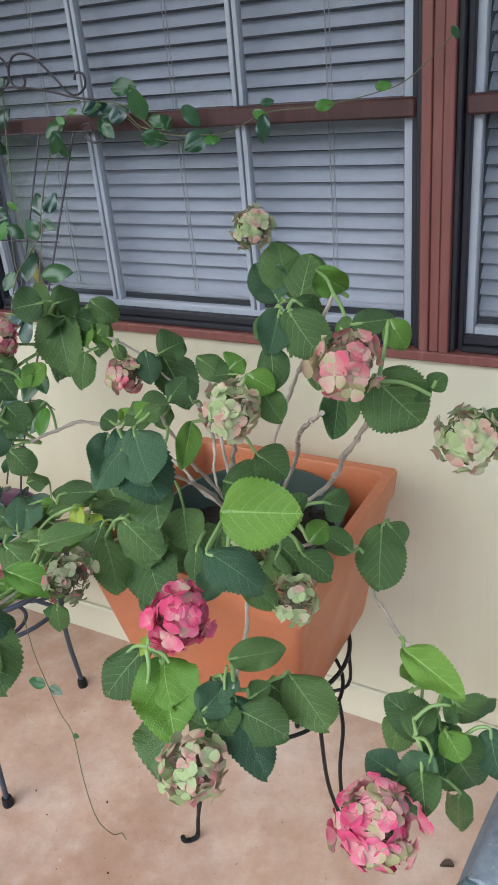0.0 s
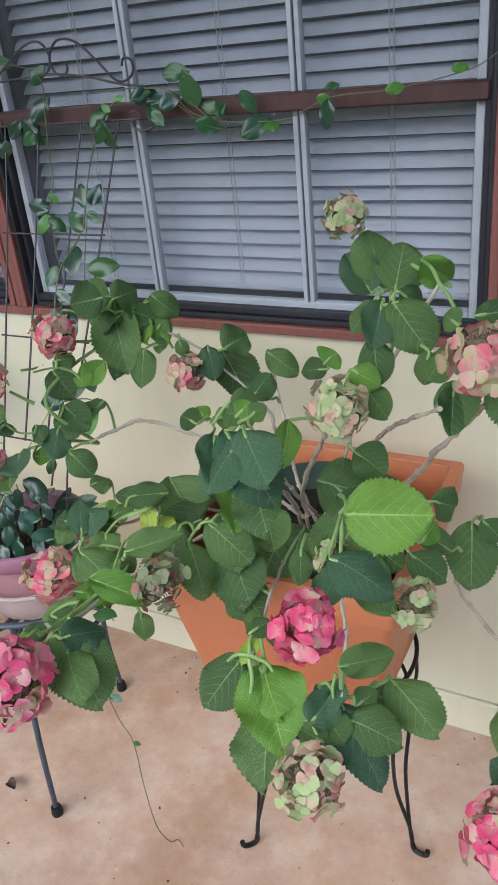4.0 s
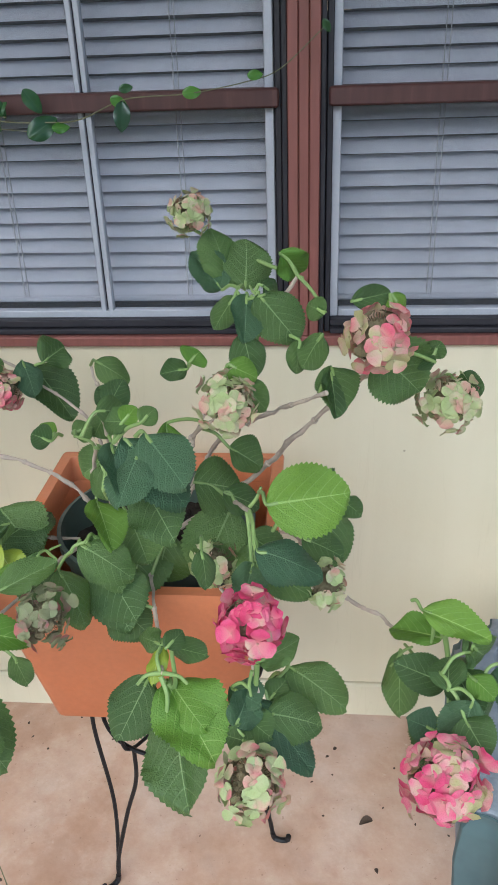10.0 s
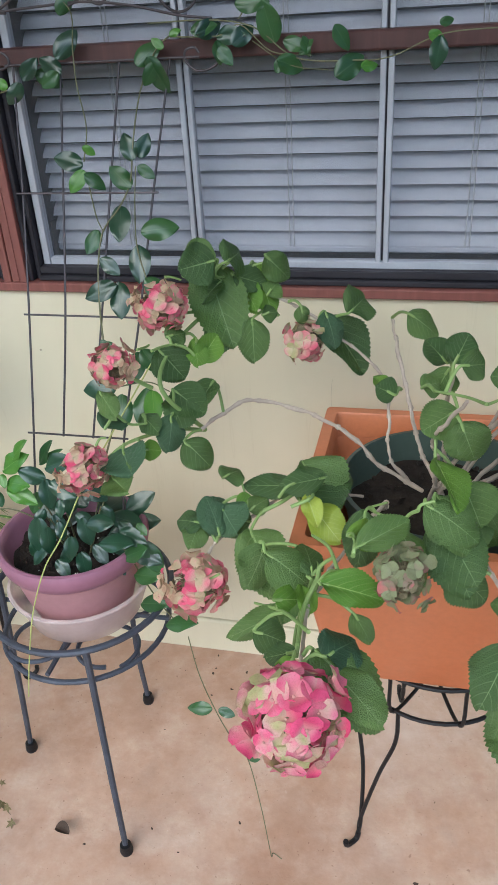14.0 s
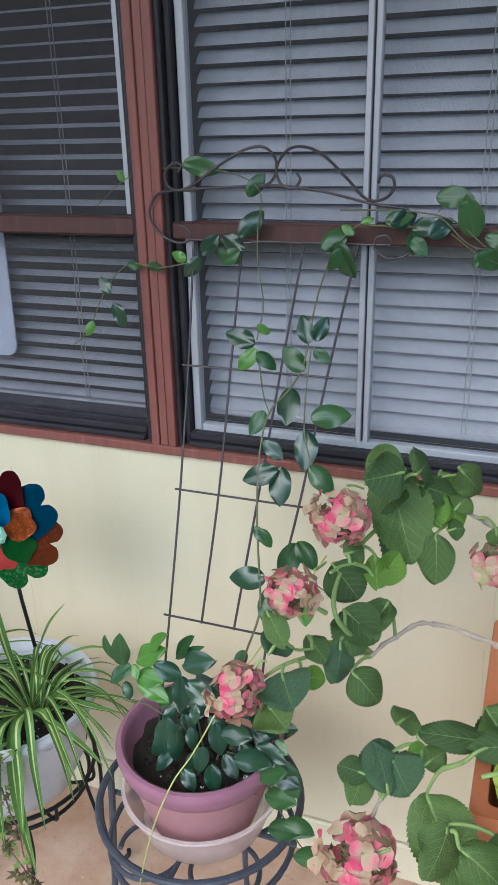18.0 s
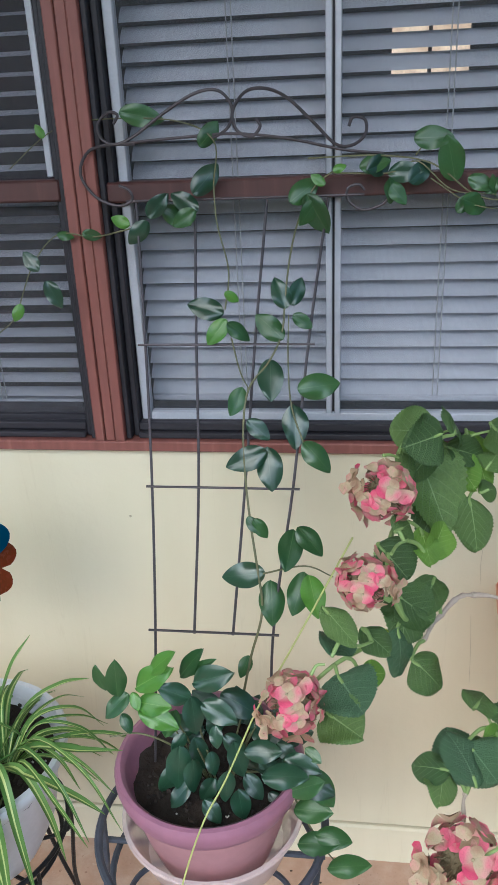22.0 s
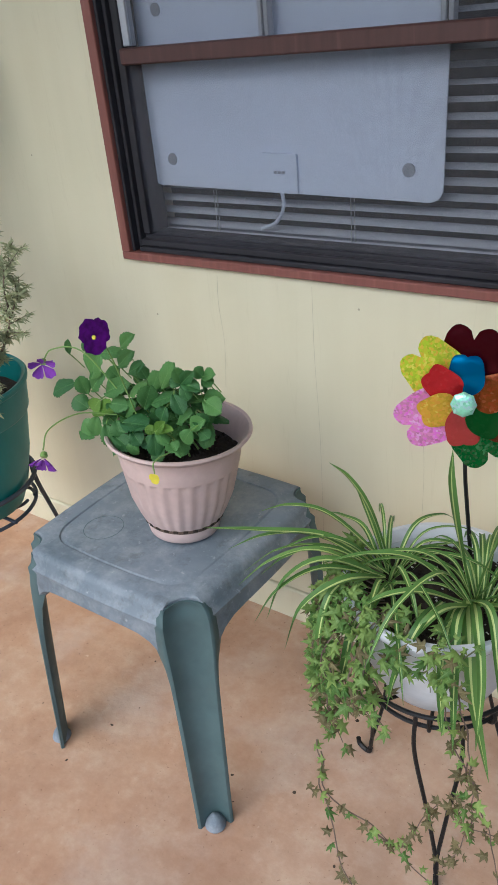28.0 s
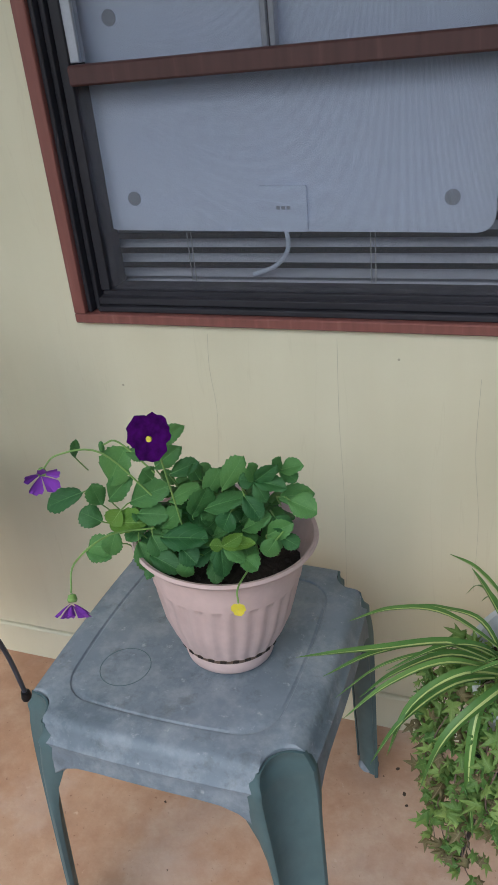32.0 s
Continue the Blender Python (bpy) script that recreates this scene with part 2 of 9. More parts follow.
def leaf_material(name, dark, light, vein, rough=0.5, veins=7.0, spec=0.4, rib=0.02, vein_mix=0.75, side_mix=0.55, relief=0.10, cells=0.0):
    """A leaf blade with midrib and side veins along its own length, and its own tint."""
    m, nt, bs = shader(name)
    out = nt.nodes["Material Output"]
    uv = nt.nodes.new("ShaderNodeUVMap")
    sep = nt.nodes.new("ShaderNodeSeparateXYZ")
    nt.links.new(uv.outputs[0], sep.inputs[0])
    side = maths(nt, "ABSOLUTE", maths(nt, "SUBTRACT", sep.outputs[0], 0.5))
    along = maths(nt, "MULTIPLY", maths(nt, "SUBTRACT", sep.outputs[1], maths(nt, "MULTIPLY", maths(nt, "POWER", side, 1.3), 1.35)), veins)
    saw = maths(nt, "ABSOLUTE", maths(nt, "SUBTRACT", maths(nt, "FRACT", along), 0.5))
    lines = maths(nt, "MULTIPLY", maths(nt, "MAXIMUM", maths(nt, "SUBTRACT", 1.0, maths(nt, "MULTIPLY", saw, 13.0)), 0.0), maths(nt, "MAXIMUM", maths(nt, "SUBTRACT", 1.0, maths(nt, "MULTIPLY", side, 1.9)), 0.0))
    mid = maths(nt, "LESS_THAN", side, maths(nt, "MULTIPLY", maths(nt, "SUBTRACT", 1.15, sep.outputs[1]), rib * 0.8))
    mask = maths(nt, "MAXIMUM", mid, maths(nt, "MULTIPLY", lines, side_mix))
    info = nt.nodes.new("ShaderNodeObjectInfo")
    tone = mixed(nt, info.outputs["Random"], dark, light)
    patch = noise_tex(nt, 22, 4)
    tone = mixed(nt, maths(nt, "MULTIPLY", patch, 0.55), tone, tuple(c * 0.55 for c in dark))
    col = mixed(nt, maths(nt, "MULTIPLY", mask, vein_mix), tone, vein)
    nt.links.new(col, bs.inputs["Base Color"])
    bs.inputs["Roughness"].default_value = rough
    bs.inputs["Specular IOR Level"].default_value = spec
    h = maths(nt, "ADD", maths(nt, "MULTIPLY", lines, -0.6), maths(nt, "MULTIPLY", noise_tex(nt, 60, 4), 0.8))
    if cells:
        net = node(nt, "ShaderNodeTexVoronoi", Scale=26.0)
        net.feature = "DISTANCE_TO_EDGE"
        nt.links.new(uv.outputs[0], net.inputs["Vector"])
        pad = maths(nt, "MINIMUM", maths(nt, "MULTIPLY", net.outputs["Distance"], 3.5), 1.0)
        h = maths(nt, "ADD", h, maths(nt, "MULTIPLY", pad, cells))
    bumped(nt, bs, h, relief, 0.002)
    thin = nt.nodes.new("ShaderNodeBsdfTranslucent")
    nt.links.new(mixed(nt, 0.5, col, light), thin.inputs[0])
    mix = node(nt, "ShaderNodeMixShader", Fac=0.22)
    nt.links.new(bs.outputs[0], mix.inputs[1])
    nt.links.new(thin.outputs[0], mix.inputs[2])
    nt.links.new(mix.outputs[0], out.inputs[0])
    return m


def petal_material(name, stops, throat, rough=0.6):
    """Sepals whose tint changes from one to the next, with paler throats."""
    m, nt, bs = shader(name)
    out = nt.nodes["Material Output"]
    geo = nt.nodes.new("ShaderNodeNewGeometry")
    drift = maths(nt, "ADD", maths(nt, "MULTIPLY", maths(nt, "SUBTRACT", noise_tex(nt, 1.6, 2), 0.5), 1.6), 0.18)
    tint = ramp(nt, maths(nt, "ADD", drift, maths(nt, "MULTIPLY", geo.outputs["Random Per Island"], 0.64)), stops)
    uv = nt.nodes.new("ShaderNodeUVMap")
    sep = nt.nodes.new("ShaderNodeSeparateXYZ")
    nt.links.new(uv.outputs[0], sep.inputs[0])
    tint = mixed(nt, maths(nt, "MULTIPLY", noise_tex(nt, 90, 3), 0.35), tint, stops[0][1])
    wear = ramp(nt, noise_tex(nt, 35, 5, rough=0.7), [(0.34, (0.50, 0.42, 0.34)), (0.52, (1, 1, 1))])
    tint = mixed(nt, 0.38, tint, wear, "MULTIPLY")
    tint = mixed(nt, maths(nt, "MAXIMUM", maths(nt, "SUBTRACT", 0.70, maths(nt, "MULTIPLY", sep.outputs[1], 1.1)), 0.0), tint, throat)
    nt.links.new(tint, bs.inputs["Base Color"])
    bs.inputs["Roughness"].default_value = rough
    bs.inputs["Specular IOR Level"].default_value = 0.25
    thin = nt.nodes.new("ShaderNodeBsdfTranslucent")
    nt.links.new(tint, thin.inputs[0])
    mix = node(nt, "ShaderNodeMixShader", Fac=0.25)
    nt.links.new(bs.outputs[0], mix.inputs[1])
    nt.links.new(thin.outputs[0], mix.inputs[2])
    nt.links.new(mix.outputs[0], out.inputs[0])
    return m


def lit_curtain():
    """Thin cloth with the sun behind it."""
    m, nt, bs = shader("sunlit_curtain")
    folds = ramp(nt, noise_tex(nt, 9, 3), [(0.35, (0.62, 0.40, 0.24)), (0.6, (1.0, 0.72, 0.48))])
    bs.inputs["Base Color"].default_value = (0.6, 0.5, 0.4, 1)
    nt.links.new(folds, bs.inputs["Emission Color"])
    bs.inputs["Emission Strength"].default_value = 0.85
    return m


def see_through(m, share):
    """Lets part of the light straight through a cloudy plastic."""
    nt = m.node_tree
    out = nt.nodes["Material Output"]
    mix = node(nt, "ShaderNodeMixShader", Fac=share)
    clear = nt.nodes.new("ShaderNodeBsdfTransparent")
    nt.links.new(out.inputs[0].links[0].from_socket, mix.inputs[1])
    nt.links.new(clear.outputs[0], mix.inputs[2])
    nt.links.new(mix.outputs[0], out.inputs[0])


M_WALL = wall_material()
M_FLOOR = floor_material()
M_RED = wood_material("red_brown_paint", (0.235, 0.085, 0.070), (0.31, 0.14, 0.115))
M_RAIL = wood_material("dark_rail_paint", (0.085, 0.035, 0.032), (0.13, 0.06, 0.05))
M_BRONZE = plain("dark_bronze_frame", (0.036, 0.033, 0.041), 0.48, 0.0, 0.6, 9, 140, 0.1, 0.35)
M_ALU = plain("pale_aluminium", (0.49, 0.50, 0.56), 0.45, 0.15, 0.85, 12, 300, 0.05)
M_SLAT = plain("blind_slat", (0.61, 0.62, 0.70), 0.5, 0.0, 0.88, 5, 60, 0.05)
M_CORD = plain("cord_white", (0.5, 0.5, 0.5), 0.7)
M_GLASS = glass_material("window_glass", 0.03, ior=1.4)
M_SCREEN = glass_material("screen_mesh", 0.5, 0.17, (0.17, 0.175, 0.20), 1.12)
M_SCREENDARK = glass_material("dark_screen_mesh", 0.5, 0.25, (0.125, 0.120, 0.135), 1.12)
# room colour with the indoor shade put in, so the slat gaps stay dark
M_ROOM = plain("shade_toned_room", (0.10, 0.095, 0.09), 0.8)
M_CURTAIN = lit_curtain()
M_PANEL = plain("white_plastic_sheet", (0.75, 0.80, 0.96), 0.4, 0, 0.93, 3, 60, 0.05)
M_PANELDOT = plain("grey_plastic_disc", (0.36, 0.37, 0.42), 0.5)
M_CEIL = plain("ceiling_paint", (0.72, 0.68, 0.58), 0.7)
M_GROUND = plain("lawn", (0.09, 0.12, 0.04), 0.9, 0, 0.6, 2, 30, 0.5)
M_TERRA = plain("orange_plastic", (0.64, 0.205, 0.08), 0.42, 0, 0.86, 4, 120, 0.06, tint=(0.68, 0.255, 0.125))
M_GREENPOT = plain("dark_green_plastic", (0.080, 0.112, 0.092), 0.45, 0, 0.75, 8)
M_SOIL = plain("potting_soil", (0.035, 0.024, 0.018), 0.95, 0, 0.35, 40, 160, 1.0)
M_PERL = plain("perlite", (0.55, 0.52, 0.47), 0.9)
M_IRON = plain("black_wrought_iron", (0.016, 0.016, 0.018), 0.45, 0.4, 0.7, 30, 160, 0.3)
M_IRONB = plain("weathered_grey_iron", (0.080, 0.090, 0.120), 0.5, 0.3, 0.6, 25, 160, 0.4)
M_WIRE = plain("dark_wire", (0.085, 0.073, 0.080), 0.45, 0.5, 0.7, 40, 160, 0.2)
M_PURPLE = plain("purple_plastic", (0.33, 0.15, 0.22), 0.45, 0, 0.85, 5, 80, 0.15)
M_PURPLE2 = plain("faded_mauve_plastic", (0.41, 0.215, 0.235), 0.5, 0, 0.85, 6, 80, 0.15)
M_CLOUDY = plain("cloudy_mauve_plastic", (0.82, 0.68, 0.66), 0.45, 0, 0.78, 9, 80, 0.2)
see_through(M_CLOUDY, 0.55)
M_WHITEPOT = plain("white_plastic_pot", (0.70, 0.71, 0.76), 0.4, 0, 0.85, 6, 80, 0.08)
M_RESIN = plain("green_resin", (0.085, 0.135, 0.142), 0.5, 0, 0.65, 9, 70, 0.15)
M_RESINTOP = weathered_resin()
M_PINKPOT = plain("dusty_pink_plastic", (0.62, 0.46, 0.43), 0.5, 0, 0.82, 9, 70, 0.15)
M_PINKGROOVE = plain("dark_brown_groove", (0.16, 0.10, 0.07), 0.8)
M_TEAL = plain("teal_plastic", (0.018, 0.200, 0.198), 0.4, 0, 0.85, 4, 80, 0.06)
M_BLUEGREY = plain("blue_grey_resin", (0.10, 0.12, 0.18), 0.5, 0, 0.75, 12, 70, 0.2)
M_BARK = plain("hydrangea_bark", (0.62, 0.52, 0.43), 0.8, 0, 0.55, 30, 140, 0.9)
M_BARK2 = plain("rosemary_bark", (0.19, 0.13, 0.10), 0.85, 0, 0.6, 30, 140, 0.9)
M_STEM = plain("green_stem", (0.25, 0.40, 0.10), 0.5, 0, 0.75, 20)
M_CRACK = plain("cracked_paint", (0.52, 0.46, 0.33), 0.8)
M_RUNNER = plain("pale_runner", (0.46, 0.50, 0.16), 0.5, 0, 0.8, 20)
M_STALK = plain("leaf_stalk", (0.28, 0.40, 0.13), 0.5, 0, 0.7, 20)
M_CORE = plain("dry_flower_core", (0.24, 0.20, 0.11), 0.9, 0, 0.5, 60, 200, 0.6)
M_VINE = plain("olive_vine", (0.15, 0.15, 0.07), 0.55, 0, 0.75, 20)
M_DEBRIS = plain("dry_leaf_bit", (0.07, 0.045, 0.03), 0.9)
M_LEAF = leaf_material("hydrangea_leaf", (0.055, 0.112, 0.032), (0.165, 0.270, 0.070), (0.30, 0.42, 0.18), 0.36, 6.0, 0.5, side_mix=0.65, relief=0.55, cells=0.55)
M_LEAFTEAL = leaf_material("old_hydrangea_leaf", (0.042, 0.102, 0.050), (0.104, 0.190, 0.088), (0.18, 0.29, 0.16), 0.36, 6.0, 0.5, side_mix=0.65, relief=0.6, cells=0.55)
M_LEAFB = leaf_material("young_hydrangea_leaf", (0.13, 0.27, 0.035), (0.22, 0.37, 0.05), (0.38, 0.53, 0.17), 0.42, 6.0, side_mix=0.65, relief=0.5, cells=0.45)
M_LEAFY = leaf_material("yellowing_leaf", (0.30, 0.40, 0.04), (0.42, 0.50, 0.07), (0.48, 0.55, 0.20), 0.5)
M_GLOSS = leaf_material("glossy_vine_leaf", (0.026, 0.085, 0.026), (0.065, 0.165, 0.045), (0.12, 0.20, 0.08), 0.33, 6, 0.7, 0.018, 0.6, 0.30, 0.08)
M_GLOSSB = leaf_material("young_vine_leaf", (0.09, 0.24, 0.03), (0.14, 0.32, 0.05), (0.22, 0.38, 0.10), 0.30, 6, 0.6, 0.018, 0.6, 0.30, 0.08)
M_GLOSSD = leaf_material("dark_glossy_leaf", (0.018, 0.060, 0.032), (0.034, 0.095, 0.048), (0.07, 0.14, 0.08), 0.28, 6, 0.9, 0.018, 0.6, 0.30, 0.08)
M_SPIDER = leaf_material("striped_blade", (0.09, 0.20, 0.045), (0.18, 0.32, 0.075), (0.62, 0.70, 0.27), 0.4, 0.0, 0.4, 0.19, 0.9, 0.0)
M_IVY = leaf_material("ivy_leaf", (0.075, 0.17, 0.035), (0.34, 0.45, 0.12), (0.24, 0.36, 0.12), 0.5, 3.0, 0.3, 0.02, 0.5)
M_IVYDRY = leaf_material("dry_ivy_leaf", (0.13, 0.11, 0.05), (0.22, 0.18, 0.08), (0.3, 0.25, 0.14), 0.7, 3.0)
M_PANSYLEAF = leaf_material("pansy_leaf", (0.036, 0.125, 0.036), (0.15, 0.32, 0.085), (0.20, 0.38, 0.13), 0.5, 4.0, 0.35, 0.02, 0.6, 0.45, 0.3)
M_NEEDLE = plain("rosemary_needle", (0.46, 0.48, 0.26), 0.6, 0, 0.5, 35)
PINK, ROSE, CREAM, LIME = (0.78, 0.12, 0.27), (0.76, 0.28, 0.36), (0.68, 0.58, 0.42), (0.44, 0.53, 0.23)
M_FPINK = petal_material("pink_sepals", [(0.0, (0.62, 0.05, 0.14)), (0.5, PINK), (0.80, ROSE), (0.95, CREAM)], (0.72, 0.36, 0.32))
M_FPINKMIX = petal_material("pink_and_cream_sepals", [(0.0, (0.64, 0.06, 0.16)), (0.30, PINK), (0.55, ROSE), (0.72, (0.70, 0.50, 0.42)), (0.90, LIME)], (0.66, 0.42, 0.34))
M_FROSE = petal_material("rose_sepals", [(0.0, (0.70, 0.09, 0.19)), (0.32, (0.80, 0.24, 0.31)), (0.52, (0.70, 0.42, 0.36)), (0.70, (0.50, 0.49, 0.28)), (0.92, (0.36, 0.30, 0.17))], (0.56, 0.50, 0.33))
M_FMIX = petal_material("fading_pink_sepals", [(0.0, (0.72, 0.15, 0.22)), (0.30, (0.72, 0.30, 0.30)), (0.58, (0.66, 0.46, 0.38)), (0.85, LIME)], (0.62, 0.58, 0.38))
M_FLIME = petal_material("lime_sepals", [(0.0, LIME), (0.45, (0.52, 0.58, 0.30)), (0.7, CREAM), (0.90, (0.68, 0.30, 0.28))], (0.45, 0.52, 0.26))
M_FGREEN = petal_material("greenish_sepals", [(0.0, LIME), (0.38, (0.52, 0.58, 0.30)), (0.58, CREAM), (0.78, (0.70, 0.34, 0.32))], (0.48, 0.52, 0.28))
M_FGRPINK = petal_material("green_and_rose_sepals", [(0.0, LIME), (0.4, (0.50, 0.55, 0.30)), (0.62, (0.66, 0.40, 0.34)), (0.85, (0.72, 0.22, 0.28))], (0.45, 0.50, 0.28))
M_FDRY = petal_material("dry_sepals", [(0.0, (0.22, 0.22, 0.12)), (0.5, (0.30, 0.34, 0.18)), (0.8, (0.34, 0.20, 0.18)), (0.95, (0.55, 0.16, 0.17))], (0.26, 0.26, 0.16))


# ---- mesh tools ----
def part(name, bm, material, parent=None, label="", smooth=True):
    me = bpy.data.meshes.new(name)
    bmesh.ops.recalc_face_normals(bm, faces=bm.faces)
    bm.to_mesh(me)
    bm.free()
    me.materials.append(material)
    if smooth:
        me.polygons.foreach_set("use_smooth", [True] * len(me.polygons))
        me.set_sharp_from_angle(angle=radians(40))
    ob = new(name, me)
    ob.parent = parent
    return tagged(ob, label)


def again(name, me, parent, m, label=""):
    """One more object on a mesh that is already there."""
    ob = new(name, me)
    ob.parent = parent
    ob.matrix_basis = m
    return tagged(ob, label)


def thing(name, label, category, at=(0, 0, 0), group="", kind=""):
    ob = new(name)
    ob.location = at
    ob.empty_display_size = 0.02
    return tagged(ob, label, category, group, kind)


def box(bm, lo, hi, bevel=0.0, segments=2):
    lo, hi = Vector(lo), Vector(hi)
    made = bmesh.ops.create_cube(bm, size=1, matrix=Matrix.Translation((lo + hi) / 2) @ Matrix.Diagonal((*(hi - lo), 1)))
    if bevel:
        edges = {e for v in made["verts"] for e in v.link_edges}
        bmesh.ops.bevel(bm, geom=list(edges), offset=bevel, segments=segments, affect="EDGES", profile=0.7)
    return bm


def boxes(*spans, bevel=0.0):
    bm = bmesh.new()
    for lo, hi in spans:
        box(bm, lo, hi, bevel, 1)
    return bm


def lathe(profile, segments=48, centre=(0, 0), wave=None):
    """A turned shape from (radius, height) pairs; wave(angle, height) scales the radius."""
    bm = bmesh.new()
    rings = []
    for r, z in profile:
        ring = []
        for k in range(segments):
            a = 2 * math.pi * k / segments
            s = r * (wave(a, z) if wave else 1)
            ring.append(bm.verts.new((centre[0] + s * math.cos(a), centre[1] + s * math.sin(a), z)))
        rings.append(ring)
    for lo, hi in zip(rings, rings[1:]):
        for k in range(segments):
            bm.faces.new((lo[k], lo[(k + 1) % segments], hi[(k + 1) % segments], hi[k]))
    return bm


def smooth_path(points, steps=6):
    pts = [Vector(p) for p in points]
    if len(pts) < 3:
        return pts
    out = []
    ext = [2 * pts[0] - pts[1]] + pts + [2 * pts[-1] - pts[-2]]
    for a, b, c, d in zip(ext, ext[1:], ext[2:], ext[3:]):
        for k in range(steps):
            t = k / steps
            out.append(0.5 * (2 * b + (c - a) * t + (2 * a - 5 * b + 4 * c - d) * t * t + (3 * b - a - 3 * c + d) * t ** 3))
    return out + [pts[-1]]


def tube(bm, points, radius, end=None, sides=8, closed=False, wobble=0.0, cap=True):
    """A round rod along points, tapering from radius to end."""
    pts = [Vector(p) for p in points]
    end = radius if end is None else end
    n = len(pts)
    rings, side = [], None
    for k, p in enumerate(pts):
        ahead = (pts[(k + 1) % n] if closed or k < n - 1 else p) - (pts[k - 1] if closed or k else p)
        ahead.normalize()
        if side is None:
            side = ahead.orthogonal().normalized()
        side = (side - ahead * side.dot(ahead)).normalized()
        up = ahead.cross(side)
        r = radius + (end - radius) * k / max(1, n - 1)
        if wobble:
            r *= 1 + wobble * noise.noise(p * 120)
        rings.append([bm.verts.new(p + r * (math.cos(a) * side + math.sin(a) * up)) for a in (2 * math.pi * j / sides for j in range(sides))])
    for lo, hi in zip(rings, rings[1:] + ([rings[0]] if closed else [])):
        for j in range(sides):
            bm.faces.new((lo[j], lo[(j + 1) % sides], hi[(j + 1) % sides], hi[j]))
    if cap and not closed:
        bm.faces.new(rings[0][::-1])
        bm.faces.new(rings[-1])
    return bm


def rod(name, points, radius, material, parent, end=None, label="", sides=8, closed=False, wobble=0.0, steps=6):
    path = smooth_path(points, steps) if steps else points
    return part(name, tube(bmesh.new(), path, radius, end, sides, closed, wobble), material, parent, label)


def circle(centre, radius, z, n=48):
    return [(centre[0] + radius * math.cos(2 * math.pi * k / n), centre[1] + radius * math.sin(2 * math.pi * k / n), z) for k in range(n)]


# ---- structure ----
SILL, RAIL_LO, RAIL_HI, SASH = 0.828, 1.167, 1.193, 0.853
TOP = 2.05
POST_A, POST_B = (-0.657, -0.611), (0.289, 0.335)
W1_L, W3_R = -1.601, 1.30
FLOOR_Z = 0.0

for name, lo, hi in (("wall_west", (-3.4, -0.022, 0.085), (W1_L, 0.12, 2.5)), ("wall_east", (W3_R, -0.022, 0.085), (2.4, 0.12, 2.5)),
                     ("wall_above", (W1_L, -0.022, TOP), (W3_R, 0.12, 2.5)), ("wall_below", (W1_L, -0.022, 0.085), (W3_R, 0.12, SILL))):
    wall = tagged(part(name, boxes((lo, hi)), M_WALL, None, smooth=False), "pale yellow painted smooth house wall", "wall", kind="structure")
part("curb", boxes(((-3.4, -0.030, -0.05), (2.4, 0.12, 0.083)), bevel=0.004), M_WALL, wall, "slightly projecting painted base course")

for pts in (((-1.388, 0.800), (-1.392, 0.740), (-1.388, 0.660), (-1.398, 0.561)), ((-1.176, 0.800), (-1.178, 0.660), (-1.175, 0.500), (-1.179, 0.265)), ((-0.964, 0.745), (-0.967, 0.620), (-0.958, 0.500), (-0.960, 0.358)),
            ((-0.085, 0.667), (-0.087, 0.630), (-0.084, 0.595)), ((-0.095, 0.540), (-0.091, 0.470), (-0.089, 0.409))):
    rod("crack", [(x, -0.0221, z) for x, z in pts], 0.0003, M_CRACK, wall, 0.0002, "hairline crack in the paint", 5)
for x, z in ((-1.852, 1.014), (-1.559, 0.700), (-1.083, 0.770), (-0.621, 0.700), (0.484, 0.620)):
    part("speck", lathe([(0.0, 0.0), (0.0022, 0.0), (0.0018, 0.0008), (0.0, 0.001)], 8), M_CRACK, wall, "small dark speck").matrix_basis = pose(x, -0.0222, z, 90)

bm = bmesh.new()
box(bm, (-3.4, -2.3, -0.12), (2.4, 0.0, FLOOR_Z))
porch = tagged(part("floor_porch", bm, M_FLOOR, None, smooth=False), "reddish tan stained concrete porch slab", "floor", kind="structure")
bm = bmesh.new()
box(bm, (-300, -300, -0.4), (300, 300, -0.125))
tagged(part("ground", bm, M_GROUND, None, smooth=False), "plain lawn around the house", "ground", kind="structure")
# unseen ring, added so the window panes reflect dark green, not bright horizon
bm = bmesh.new()
rim = []
for k in range(180):
    a = 2 * math.pi * k / 180
    x, y = 62 * math.cos(a), 62 * math.sin(a)
    h = 11 + 4 * noise.noise(Vector((x * 0.12, y * 0.12, 0))) + 2.5 * noise.noise(Vector((x * 0.5, y * 0.5, 3)))
    rim.append((bm.verts.new((x, y, -0.2)), bm.verts.new((x, y, h))))
for a, b in zip(rim, rim[1:] + rim[:1]):
    bm.faces.new((a[0], b[0], b[1], a[1]))
tagged(part("backdrop", bm, M_GROUND, None), "unseen dark green ring, added as far trees to darken the pane reflections", "trees", kind="structure")
# out-of-view ceiling, added to shade the porch from above and close the place
bm = boxes(((-3.4, -1.75, 2.5), (2.4, 6.2, 2.56)))
tagged(part("ceiling", bm, M_CEIL, None, smooth=False), "plain pale porch ceiling, out of view, added to keep off the sky light", "ceiling", kind="structure")
# plain walls added to close the room, its dimness put into their colour
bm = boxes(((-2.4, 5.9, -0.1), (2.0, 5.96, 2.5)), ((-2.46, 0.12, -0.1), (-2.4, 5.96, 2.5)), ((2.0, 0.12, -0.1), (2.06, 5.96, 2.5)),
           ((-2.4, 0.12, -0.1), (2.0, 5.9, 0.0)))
tagged(part("wall_room", bm, M_ROOM, None, smooth=False), "plain walls of the room behind the blinds, coloured dark for indoor shade", "wall", kind="structure")

